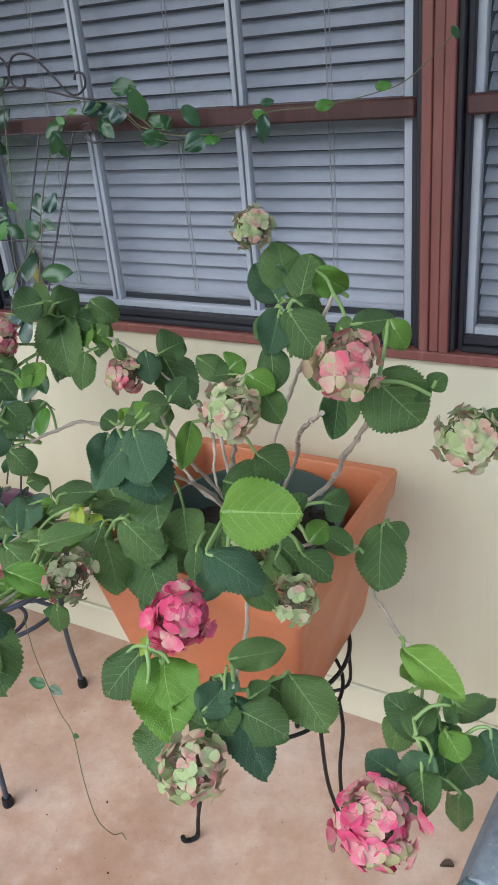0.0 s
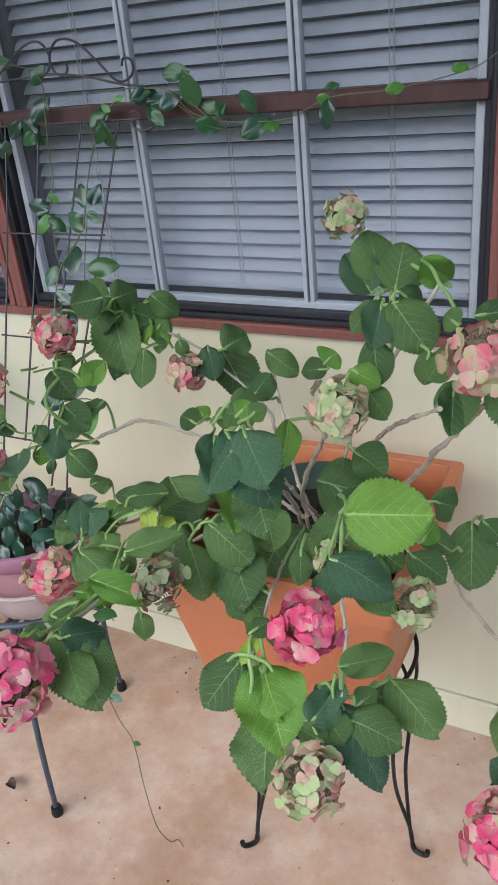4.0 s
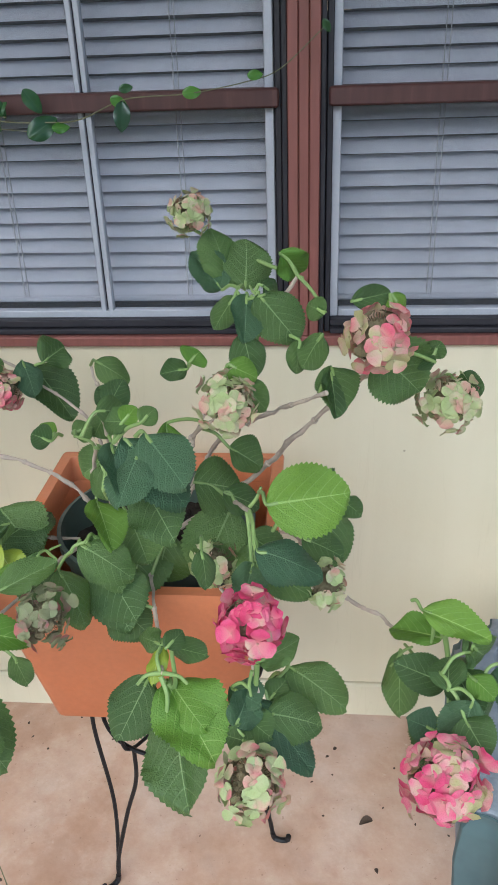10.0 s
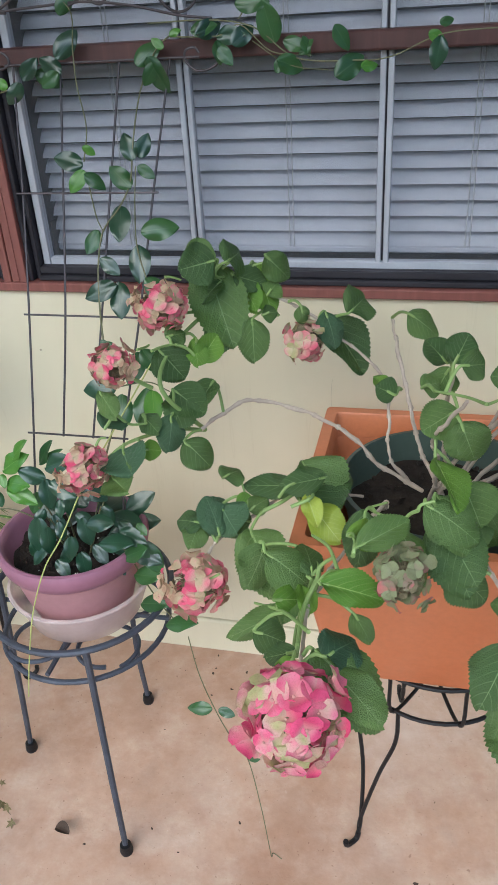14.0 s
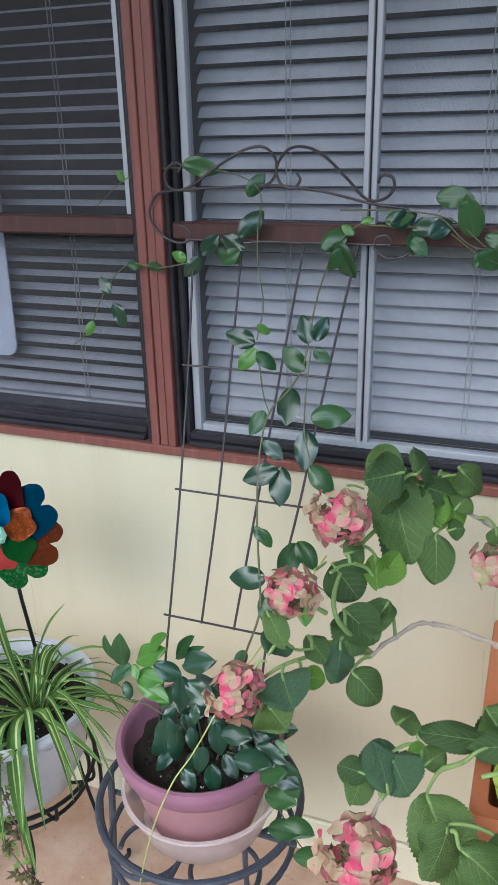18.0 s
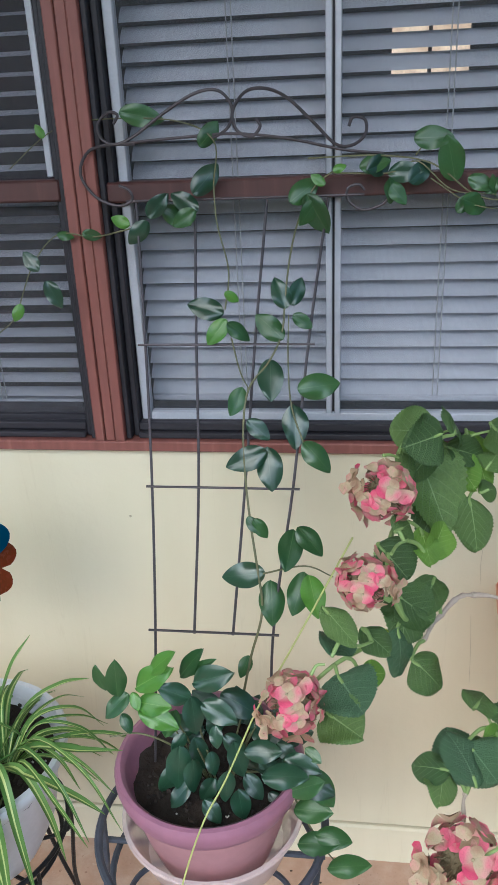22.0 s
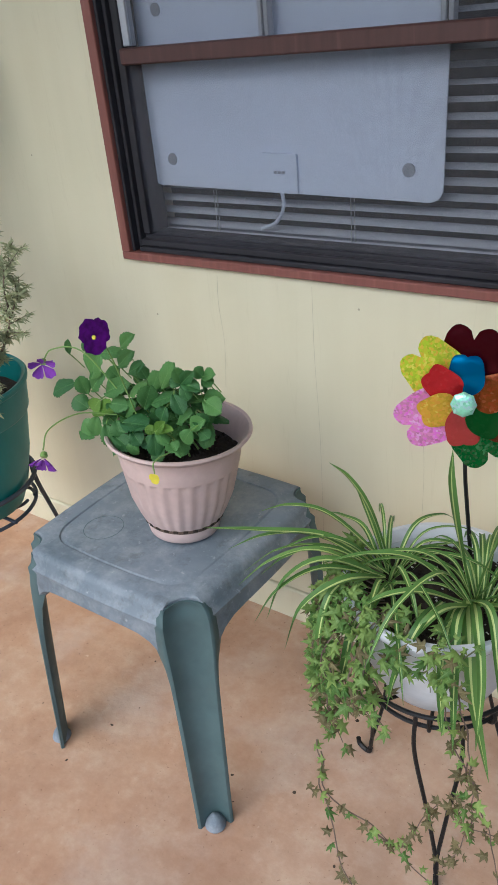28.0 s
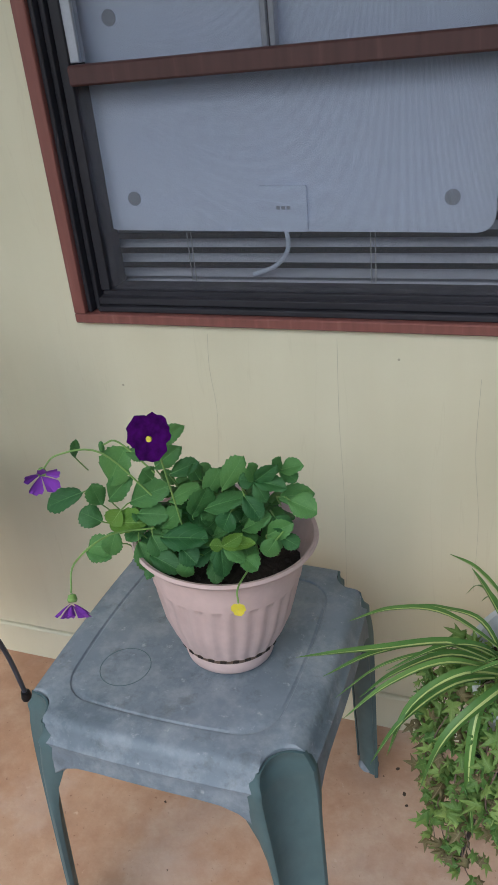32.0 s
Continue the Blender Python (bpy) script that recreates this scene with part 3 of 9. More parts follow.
# sunlit curtained window on the far side of the room, seen between the slats
far = thing("window_4", "small sunlit curtained window across the dim room", "window", (0.30, 5.86, 1.64), kind="structure")
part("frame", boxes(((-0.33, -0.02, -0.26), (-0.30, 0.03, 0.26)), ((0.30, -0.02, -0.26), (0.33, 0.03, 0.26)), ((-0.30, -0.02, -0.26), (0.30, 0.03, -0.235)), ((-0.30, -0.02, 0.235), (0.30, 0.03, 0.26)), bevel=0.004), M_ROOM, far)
part("mullion", boxes(((-0.02, -0.015, -0.235), (0.01, 0.005, 0.235)), bevel=0.003), M_BARK2, far)
part("curtain", boxes(((-0.30, 0.010, -0.235), (0.30, 0.018, 0.235))), M_CURTAIN, far, "warm sunlit thin curtain")

# outer red-brown trim: jambs, sill line and the two posts
trim = thing("trim", "red-brown painted timber window trim, slightly worn", "window trim", kind="structure")
part("sill_board", boxes(((W1_L - 0.018, -0.036, SILL - 0.012), (W3_R, 0.03, SILL + 0.004)), bevel=0.002), M_RED, trim)
part("jamb", boxes(((W1_L - 0.018, -0.036, SILL + 0.004), (W1_L + 0.005, 0.03, TOP)), bevel=0.002), M_RED, trim)
for lo, hi in (POST_A, POST_B):
    w = hi - lo
    third = w / 3
    for k, proud in ((0, -0.036), (1, -0.0335), (2, -0.036)):
        part("post_strip", boxes(((lo + k * third + 0.0002, proud, SILL + 0.004), (lo + (k + 1) * third - 0.0002, 0.03, TOP)), bevel=0.0015), M_RED, trim)
    for z in (0.90, 1.45):
        part("screw", lathe([(0.0, -0.0), (0.0028, 0.0), (0.0028, 0.001), (0.0, 0.001)], 10), M_BRONZE, trim).matrix_basis = pose((lo + hi) / 2, -0.0305, z, 90)


def blind(x0, x1, y, z0, z1, tilt, parent_name, pitch=0.0243):
    """A Venetian blind of curved slats, with ladder cords."""
    b = thing(parent_name, "pale grey aluminium Venetian blind behind the window, slats lowered", "blind", ((x0 + x1) / 2, y, z0))
    bm = bmesh.new()
    half, n = 0.0145, 4
    rows = []
    for j in range(n + 1):
        s = -1 + 2 * j / n
        rows.append((s * half, 0.0022 * (1 - s * s)))
    w = x1 - x0
    cols = [bm.verts.new((x, py, pz)) for x in (-w / 2, w / 2) for py, pz in rows]
    for j in range(n):
        bm.faces.new((cols[j], cols[j + 1], cols[n + 2 + j], cols[n + 1 + j]))
    first = part("slat", bm, M_SLAT, b)
    first.matrix_basis = pose(0, 0, 0, tilt)
    me, z, rng = first.data, pitch, random.Random(5)
    while z0 + z < z1:
        again("slat", me, b, pose(rng.uniform(-0.0006, 0.0006), 0, z, tilt + rng.uniform(-2.5, 2.5), rng.uniform(-0.12, 0.12)))
        z += pitch
    for fx in (0.17, 0.5, 0.83) if w > 0.7 else (0.3, 0.75):
        for dx in (-0.003, 0.004):
            rod("ladder_cord", [(-w / 2 + fx * w + dx, -0.0165, -0.01), (-w / 2 + fx * w + dx, -0.0165, z1 - z0)], 0.0009, M_CORD, b, steps=0, sides=5)
    part("bottom_rail", boxes(((-w / 2, -0.012, -0.022), (w / 2, 0.012, -0.010)), bevel=0.003), M_SLAT, b)
    return b


def strips(name, parent, x, z0, z1, y=-0.004, w=0.0085, gap=0.003):
    """A pale double mullion with a dark groove between its two faces."""
    part(name, boxes(((x - gap / 2 - w, y, z0), (x - gap / 2, y + 0.016, z1)), bevel=0.0012), M_ALU, parent)
    part(name, boxes(((x + gap / 2, y, z0), (x + gap / 2 + w, y + 0.016, z1)), bevel=0.0012), M_ALU, parent)
    part(name + "_groove", boxes(((x - gap / 2, y + 0.006, z0), (x + gap / 2, y + 0.016, z1))), M_BRONZE, parent)


def window(name, x0, x1, mullions, label, tail=()):
    """A bronze window frame in an opening, with pale inner sash edges, a timber rail, glass and insect screen."""
    w = thing(name, label, "window", ((x0 + x1) / 2, 0, SILL), kind="structure")
    ox, oz = -(x0 + x1) / 2, -SILL
    holder = w

    def put(n, spans, mat, bevel=0.0015, lab=""):
        moved = [((a[0] + ox, a[1], a[2] + oz), (b[0] + ox, b[1], b[2] + oz)) for a, b in spans]
        return part(n, boxes(*moved, bevel=bevel), mat, holder, lab)

    e = 0.018
    put("frame", [((x0, -0.028, SILL + 0.005), (x0 + 0.008, 0.05, TOP)), ((x0 + 0.009, -0.016, SILL + 0.005), (x0 + e, 0.05, TOP)),
                  ((x1 - 0.008, -0.028, SILL + 0.005), (x1, 0.05, TOP)), ((x1 - e, -0.016, SILL + 0.005), (x1 - 0.009, 0.05, TOP))], M_BRONZE)
    put("sill", [((x0 + e, -0.026, SILL + 0.005), (x1 - e, 0.05, SILL + 0.014)), ((x0 + e, -0.018, SILL + 0.015), (x1 - e, 0.05, SILL + 0.027)),
                 ((x0 + e, -0.010, SILL + 0.028), (x1 - e, 0.05, SASH - 0.001))], M_BRONZE)
    return w, put, e


def sash_edges(put, x0, x1, z0, z1, w=0.0135):
    put("sash_edge", [((x0, -0.004, z0), (x0 + w, 0.014, z1))], M_ALU)
    put("sash_edge", [((x1 - w, -0.004, z0), (x1, 0.014, z1))], M_ALU)
    put("sash_edge", [((x0 + w + 0.0005, -0.004, z0), (x1 - w - 0.0005, 0.014, z0 + 0.014))], M_ALU)


def pane(name, parent, x0, x1, z0, z1, y, mat):
    bm = bmesh.new()
    vs = [bm.verts.new(p) for p in ((x0, y, z0), (x1, y, z0), (x1, y, z1), (x0, y, z1))]
    bm.faces.new(vs)
    p = part(name, bm, mat, parent, smooth=False)
    p.visible_shadow = False
    return p


# window beside the trellis, three sashes wide
win, put, e = window("window_2", POST_A[1], POST_B[0], (-0.308, -0.009), "dark bronze window with pale sash edges, blinds down")
ox, oz = win.location.x, SILL
sash_edges(put, POST_A[1] + e + 0.002, POST_B[0] - e - 0.002, SASH, TOP)
for x in (-0.308, -0.009):
    strips("mullion", win, x - ox, SASH + 0.012 - oz, RAIL_LO - oz)
    strips("mullion", win, x - ox, RAIL_HI - oz, TOP - oz)
put("rail", [((POST_A[1] + 0.006, -0.022, RAIL_LO), (POST_B[0] - 0.012, 0.012, RAIL_HI))], M_RAIL, 0.003, "dark brown timber cross rail")
pane("glass", win, POST_A[1] + e - ox, POST_B[0] - e - ox, SASH - oz, TOP - oz, 0.024, M_GLASS)
pane("screen", win, POST_A[1] + e - ox, POST_B[0] - e - ox, SASH - oz, TOP - oz, 0.004, M_SCREEN)
blind(POST_A[1] + e + 0.005, POST_B[0] - e - 0.005, 0.066, 0.885, TOP, 44, "window_blind")

win, put, e = window("window_3", POST_B[1], W3_R, (), "dark bronze window with pale sash edges, blinds down")
ox = win.location.x
sash_edges(put, POST_B[1] + 0.017, W3_R - e - 0.002, SASH, TOP)
put("rail", [((POST_B[1] + 0.012, -0.022, RAIL_LO), (W3_R - 0.012, 0.012, RAIL_HI))], M_RAIL, 0.003, "dark brown timber cross rail")
for x in (0.68, 0.99):
    strips("mullion", win, x - ox, SASH + 0.012 - oz, RAIL_LO - oz)
pane("glass", win, POST_B[1] + e - ox, W3_R - e - ox, SASH - oz, TOP - oz, 0.024, M_GLASS)
pane("screen", win, POST_B[1] + e - ox, W3_R - e - ox, SASH - oz, TOP - oz, 0.004, M_SCREEN)
blind(POST_B[1] + e + 0.005, W3_R - e - 0.005, 0.066, 0.885, TOP, 45, "window_blind")

win, put, e = window("window_1", W1_L + 0.005, POST_A[0], (), "dark bronze window with a white sheet behind its lower screen")
ox = win.location.x
put("rail", [((W1_L + 0.044, -0.022, RAIL_LO + 0.004), (POST_A[0] - 0.010, 0.012, RAIL_HI + 0.006))], M_RAIL, 0.003, "dark brown timber cross rail")
put("inner_frame", [((W1_L + 0.0245, -0.008, SASH + 0.011), (W1_L + 0.042, 0.05, TOP)), ((W1_L + 0.026, -0.006, SASH + 0.0005), (POST_A[0] - e, 0.05, SASH + 0.010))], M_BRONZE)
put("latch", [((-1.508, -0.015, 0.842), (-1.468, -0.0105, 0.851))], M_BRONZE)
put("latch", [((-0.79, -0.015, 0.842), (-0.75, -0.0105, 0.851))], M_BRONZE)
for lo, hi in ((-1.567, -1.543), (-0.689, -0.679)):
    put("sash_edge", [((lo, -0.004, RAIL_HI + 0.008), (hi, 0.014, TOP))], M_ALU)
for x in (-1.259, -0.949):
    strips("mullion", win, x - ox, RAIL_HI + 0.006 - oz, TOP - oz, 0.006)
pane("glass", win, W1_L + 0.03 - ox, POST_A[0] - e - ox, SASH - oz, TOP - oz, 0.024, M_GLASS)
pane("screen", win, W1_L + 0.03 - ox, POST_A[0] - e - ox, SASH - oz, TOP - oz, 0.002, M_SCREENDARK)
blind(W1_L + 0.008, POST_A[0] - e - 0.005, 0.078, 0.870, TOP, 13, "window_blind")


# ---- the white sheet in the window ----
def window_sheet():
    s = thing("plastic_sheet", "white flat plastic sheet with rounded corners, stuck inside the window", "plastic sheet", (-1.227, 0.036, 0.966))
    s.rotation_euler = (0, radians(1.0), 0)

    def slab(name, x0, x1, z0, z1, r, y0, y1, mat, label=""):
        bm = bmesh.new()
        pts = []
        for cx, cz, a0 in ((x1 - r, z1 - r, 0), (x0 + r, z1 - r, 90), (x0 + r, z0 + r, 180), (x1 - r, z0 + r, 270)):
            for k in range(7):
                a = radians(a0 + 15 * k)
                pts.append((cx + r * math.cos(a), cz + r * math.sin(a)))
        front = [bm.verts.new((x, y0, z)) for x, z in pts]
        back = [bm.verts.new((x, y1, z)) for x, z in pts]
        bm.faces.new(front)
        bm.faces.new(back[::-1])
        for k in range(len(pts)):
            bm.faces.new((front[k], back[k], back[(k + 1) % len(pts)], front[(k + 1) % len(pts)]))
        return part(name, bm, mat, s, label)

    slab("sheet", -0.345, 0.267, -0.020, 0.345, 0.024, 0.0, 0.003, M_PANEL)
    for x, z in ((-0.285, 0.030), (0.208, 0.029), (-0.285, 0.283), (0.208, 0.285)):
        slab("disc", x - 0.011, x + 0.011, z - 0.011, z + 0.011, 0.0109, -0.0018, -0.0004, M_PANELDOT, "small grey round pad")
    slab("plug_box", -0.076, 0.000, -0.019, 0.048, 0.004, -0.006, -0.0006, M_PANEL, "small white plastic box")
    for k in range(3):
        slab("mark", -0.047 + 0.008 * k, -0.041 + 0.008 * k, 0.014, 0.019, 0.0005, -0.0074, -0.0064, M_PANELDOT)
    rod("cord", [(-0.034, -0.004, -0.018), (-0.032, -0.004, -0.040), (-0.040, -0.002, -0.058), (-0.062, 0.01, -0.078), (-0.100, 0.02, -0.094)], 0.0035, M_PANEL, s, label="white flat cord")


window_sheet()


# ---- plant stands ----
def swirl(centre, r0, r1, a0, turns, z, n=20):
    return [(centre[0] + (r0 + (r1 - r0) * k / n) * math.cos(a0 + turns * 2 * math.pi * k / n),
             centre[1] + (r0 + (r1 - r0) * k / n) * math.sin(a0 + turns * 2 * math.pi * k / n), z) for k in range(n + 1)]


def basket_stand(name, label, centre, ring_z, radius, feet, drop=0.06, rods=4):
    """A black wrought-iron stand: two hoops, a dished grid of rods between them and twin-rod legs that end in a curl."""
    s = thing(name, label, "plant stand", (centre[0], centre[1], 0), "iron plant stands")
    rod("top_ring", circle((0, 0), radius, ring_z), 0.0036, M_IRON, s, closed=True, steps=0)
    rod("lower_ring", circle((0, 0), radius * 0.90, ring_z - drop), 0.0034, M_IRON, s, closed=True, steps=0)
    for k in range(rods):
        a = math.pi * k / rods + 0.3
        c, d = math.cos(a), math.sin(a)
        rod("cross_rod", [(radius * c, radius * d, ring_z), (radius * 0.90 * c, radius * 0.90 * d, ring_z - drop - 0.004), (0, 0, ring_z - drop - 0.012 - 0.005 * k),
                          (-radius * 0.90 * c, -radius * 0.90 * d, ring_z - drop - 0.004), (-radius * c, -radius * d, ring_z)], 0.0030, M_IRON, s)
    for fx, fy in feet:
        fx, fy = fx - centre[0], fy - centre[1]
        a = math.atan2(fy, fx)
        c, d = math.cos(a), math.sin(a)
        fr = math.hypot(fx, fy)
        out = Vector((c, d, 0))
        for turn in (-0.28, 0.28):
            ca, da = math.cos(a + turn), math.sin(a + turn)
            top = ring_z if turn < 0 else ring_z - drop
            rt = radius if turn < 0 else radius * 0.90
            p = [(rt * ca, rt * da, top), (rt * 1.04 * ca, rt * 1.04 * da, top * 0.8), (fr * 0.86 * math.cos(a + turn * 0.45), fr * 0.86 * math.sin(a + turn * 0.45), ring_z * 0.42),
                 (fr * 0.97 * c, fr * 0.97 * d, ring_z * 0.14), (fr * c, fr * d, 0.018)]
            rod("leg", p, 0.0034, M_IRON, s)
        base = Vector((fr * c, fr * d, 0.0))
        rod("foot_curl", [base + Vector((0, 0, 0.018)), base + out * 0.004 + Vector((0, 0, 0.006)), base + out * 0.016 + Vector((0, 0, 0.0045)), base + out * 0.027 + Vector((0, 0, 0.010)),
                          base + out * 0.029 + Vector((0, 0, 0.021))], 0.0046, M_IRON, s)
    return s


def scroll_stand(name, label, centre, ring_z, radius, feet, gap, rest):
    """A grey iron stand: a flat upper hoop, a thinner lower hoop, scrolls between and slim splayed legs with small caps."""
    s = thing(name, label, "plant stand", (centre[0], centre[1], 0), "iron plant stands")
    bm = bmesh.new()
    tube(bm, circle((0, 0), radius, ring_z), 0.0054, sides=8, closed=True)
    part("top_ring", bm, M_IRONB, s)
    rod("lower_ring", circle((0, 0), radius * 0.93, ring_z - gap), 0.0045, M_IRONB, s, closed=True, steps=0)
    for k in range(4):
        a = math.pi / 4 + k * math.pi / 2
        c = (radius * 0.55 * math.cos(a), radius * 0.55 * math.sin(a))
        rod("scroll", swirl(c, radius * 0.36, radius * 0.30, a, 0.93, ring_z - gap + 0.004), 0.0038, M_IRONB, s)
    rod("support_bar", [(-radius, 0, rest - 0.004), (0, 0, rest - 0.004), (radius, 0, rest - 0.004)], 0.004, M_IRONB, s, steps=0)
    rod("support_bar", [(0, -radius, rest - 0.004), (0, 0, rest - 0.004), (0, radius, rest - 0.004)], 0.004, M_IRONB, s, steps=0)
    for fx, fy in feet:
        fx, fy = fx - centre[0], fy - centre[1]
        a, fr = math.atan2(fy, fx), math.hypot(fx, fy)
        c, d = math.cos(a), math.sin(a)
        leg = rod("leg", [(radius * c, radius * d, ring_z), (radius * 1.02 * c, radius * 1.02 * d, ring_z - gap), (fr * 0.93 * c, fr * 0.93 * d, ring_z * 0.4), (fr * c, fr * d, 0.016)], 0.0058, M_IRONB, s, 0.0050)
        part("rubber_foot", lathe([(0.0, 0.0), (0.0105, 0.0), (0.0115, 0.006), (0.0095, 0.020), (0.0, 0.022)], 14, (fr * c, fr * d)), M_IRON, leg, "small black cap")
    return s


basket_stand("plant_stand", "black wrought-iron plant stand under the orange planter", (0.113, -0.289), 0.394, 0.140, ((0.008, -0.414), (0.262, -0.323), (0.065, -0.115)), 0.085)
basket_stand("plant_stand", "black wrought-iron plant stand under the white pot", (-0.803, -0.308), 0.345, 0.125, ((-0.742, -0.440), (-0.942, -0.276), (-0.721, -0.185)), 0.032)
scroll_stand("plant_stand", "grey iron ring plant stand under the purple pot", (-0.455, -0.337), 0.424, 0.146, ((-0.629, -0.345), (-0.442, -0.194), (-0.373, -0.508)), 0.070, 0.383)
scroll_stand("plant_stand", "grey iron ring plant stand under the teal pot", (-1.925, -0.344), 0.361, 0.154, ((-1.753, -0.549), (-2.066, -0.427), (-1.860, -0.150)), 0.066, 0.303)


# ---- pots ----
def clods(bm, centre, radius, z, count, seed, size=(0.003, 0.009)):
    rng = random.Random(seed)
    for _ in range(count):
        a, r = rng.uniform(0, 6.28), radius * math.sqrt(rng.random())
        s = rng.uniform(*size)
        m = Matrix.Translation((centre[0] + r * math.cos(a), centre[1] + r * math.sin(a), z + s * 0.3)) @ Euler((rng.random() * 6, rng.random() * 6, 0)).to_matrix().to_4x4() @ Matrix.Diagonal((s, s * 0.8, s * 0.6, 1))
        bmesh.ops.create_icosphere(bm, subdivisions=1, radius=1, matrix=m)


def soil(parent, centre, radius, z, seed, perlite=0):
    bm = bmesh.new()
    rings = 7
    prev = None
    for j in range(rings + 1):
        r = radius * j / rings
        ring = []
        for k in range(28):
            a = 2 * math.pi * k / 28
            p = Vector((centre[0] + r * math.cos(a), centre[1] + r * math.sin(a), z))
            p.z += 0.012 * noise.noise(p * 30) + 0.006 * noise.noise(p * 90)
            ring.append(bm.verts.new(p))
        if prev:
            for k in range(28):
                bm.faces.new((prev[k], prev[(k + 1) % 28], ring[(k + 1) % 28], ring[k]))
        prev = ring
    bmesh.ops.remove_doubles(bm, verts=bm.verts, dist=0.0005)
    clods(bm, centre, radius * 0.95, z + 0.003, 120, seed, (0.002, 0.007))
    part("soil", bm, M_SOIL, parent, "dark potting soil")
    if perlite:
        bm = bmesh.new()
        clods(bm, centre, radius * 0.92, z + 0.006, perlite, seed + 1, (0.0015, 0.003))
        tagged(part("perlite", bm, M_PERL, parent, "pale perlite grains"), kind="stuff")


def orange_planter():
    p = thing("planter_box", "square tapered orange plastic planter with a thick rim", "planter", (0.100, -0.290, 0.398))
    p.scale = (0.975, 0.975, 0.985)

    def ring(bm, half, z, r):
        pts = []
        for cx, cy, a0 in ((1, 1, 0), (-1, 1, 90), (-1, -1, 180), (1, -1, 270)):
            for k in range(5):
                a = radians(a0 + 22.5 * k)
                pts.append(bm.verts.new((cx * (half - r) + r * math.cos(a), cy * (half - r) + r * math.sin(a), z)))
        return pts

    def shell(name, rows, label=""):
        bm = bmesh.new()
        made = [ring(bm, *row) for row in rows]
        for lo, hi in zip(made, made[1:]):
            for k in range(len(lo)):
                bm.faces.new((lo[k], lo[(k + 1) % len(lo)], hi[(k + 1) % len(hi)], hi[k]))
        return bm

    bm = shell("body", [(0.05, 0.002, 0.01), (0.138, 0.0, 0.014), (0.142, 0.004, 0.014), (0.178, 0.222, 0.012), (0.168, 0.222, 0.012), (0.134, 0.012, 0.012), (0.05, 0.010, 0.01)])
    part("body", bm, M_TERRA, p)
    bm = shell("rim", [(0.178, 0.2225, 0.012), (0.183, 0.2235, 0.010), (0.187, 0.262, 0.008), (0.1855, 0.266, 0.008), (0.169, 0.266, 0.008), (0.167, 0.262, 0.008), (0.168, 0.2225, 0.012)])
    part("rim", bm, M_TERRA, p, "thick flared orange rim")
    g = thing("nursery_pot", "round dark green plastic pot set inside the orange planter", "flower pot", (0.103, -0.275, 0.410))
    g.scale = (0.975, 0.975, 0.985)
    part("body", lathe([(0.0, 0.0), (0.105, 0.0), (0.142, 0.215), (0.146, 0.216), (0.147, 0.236), (0.141, 0.237), (0.138, 0.2), (0.10, 0.01), (0.0, 0.01)], 56), M_GREENPOT, g)
    soil(g, (0, 0), 0.137, 0.185, 3)


orange_planter()


def purple_pot():
    c = (-0.453, -0.331)
    s = thing("pot_saucer", "cloudy faded mauve plastic outer pot standing on the iron ring", "saucer", (c[0], c[1], 0.383))
    s.scale = (0.94, 0.94, 0.94)
    part("body", lathe([(0.0, 0.0), (0.092, 0.0), (0.097, 0.004), (0.119, 0.066), (0.115, 0.066), (0.094, 0.008), (0.0, 0.007)], 56), M_CLOUDY, s)
    part("rim", lathe([(0.1195, 0.0662), (0.122, 0.067), (0.1245, 0.0705), (0.1235, 0.074), (0.119, 0.0745), (0.1160, 0.070), (0.1152, 0.0662)], 56), M_CLOUDY, s)
    p = thing("flower_pot", "purple plastic flower pot with a rounded rim, fading to mauve below", "flower pot", (c[0], c[1], 0.391))
    p.scale = (0.930, 0.930, 0.985)
    part("body", lathe([(0.0, 0.0), (0.076, 0.0), (0.082, 0.004), (0.097, 0.050), (0.106, 0.085), (0.1105, 0.108), (0.104, 0.108), (0.08, 0.01), (0.0, 0.01)], 56), M_PURPLE2, p)
    part("rim", lathe([(0.1100, 0.1085), (0.1155, 0.1095), (0.1205, 0.114), (0.1245, 0.122), (0.1272, 0.132), (0.1275, 0.140), (0.1245, 0.1458), (0.119, 0.147), (0.1145, 0.144), (0.1115, 0.136), (0.107, 0.115), (0.1035, 0.1085)], 56), M_PURPLE, p, "rounded purple rim")
    soil(p, (0, 0), 0.107, 0.112, 9, 14)


purple_pot()


def white_pot():
    p = thing("flower_pot", "white plastic hanging pot of striped blades and ivy", "flower pot", (-0.803, -0.310, 0.314))
    p.scale = (0.965, 0.965, 0.835)
    part("body", lathe([(0.0, 0.0), (0.07, 0.0), (0.092, 0.010), (0.118, 0.075), (0.136, 0.195), (0.131, 0.195), (0.112, 0.08), (0.0, 0.012)], 56), M_WHITEPOT, p)
    part("rim", lathe([(0.1362, 0.1955), (0.147, 0.199), (0.150, 0.210), (0.147, 0.217), (0.139, 0.217), (0.135, 0.208), (0.1312, 0.1955)], 56), M_WHITEPOT, p)
    soil(p, (0, 0), 0.134, 0.178, 21, 130)


white_pot()


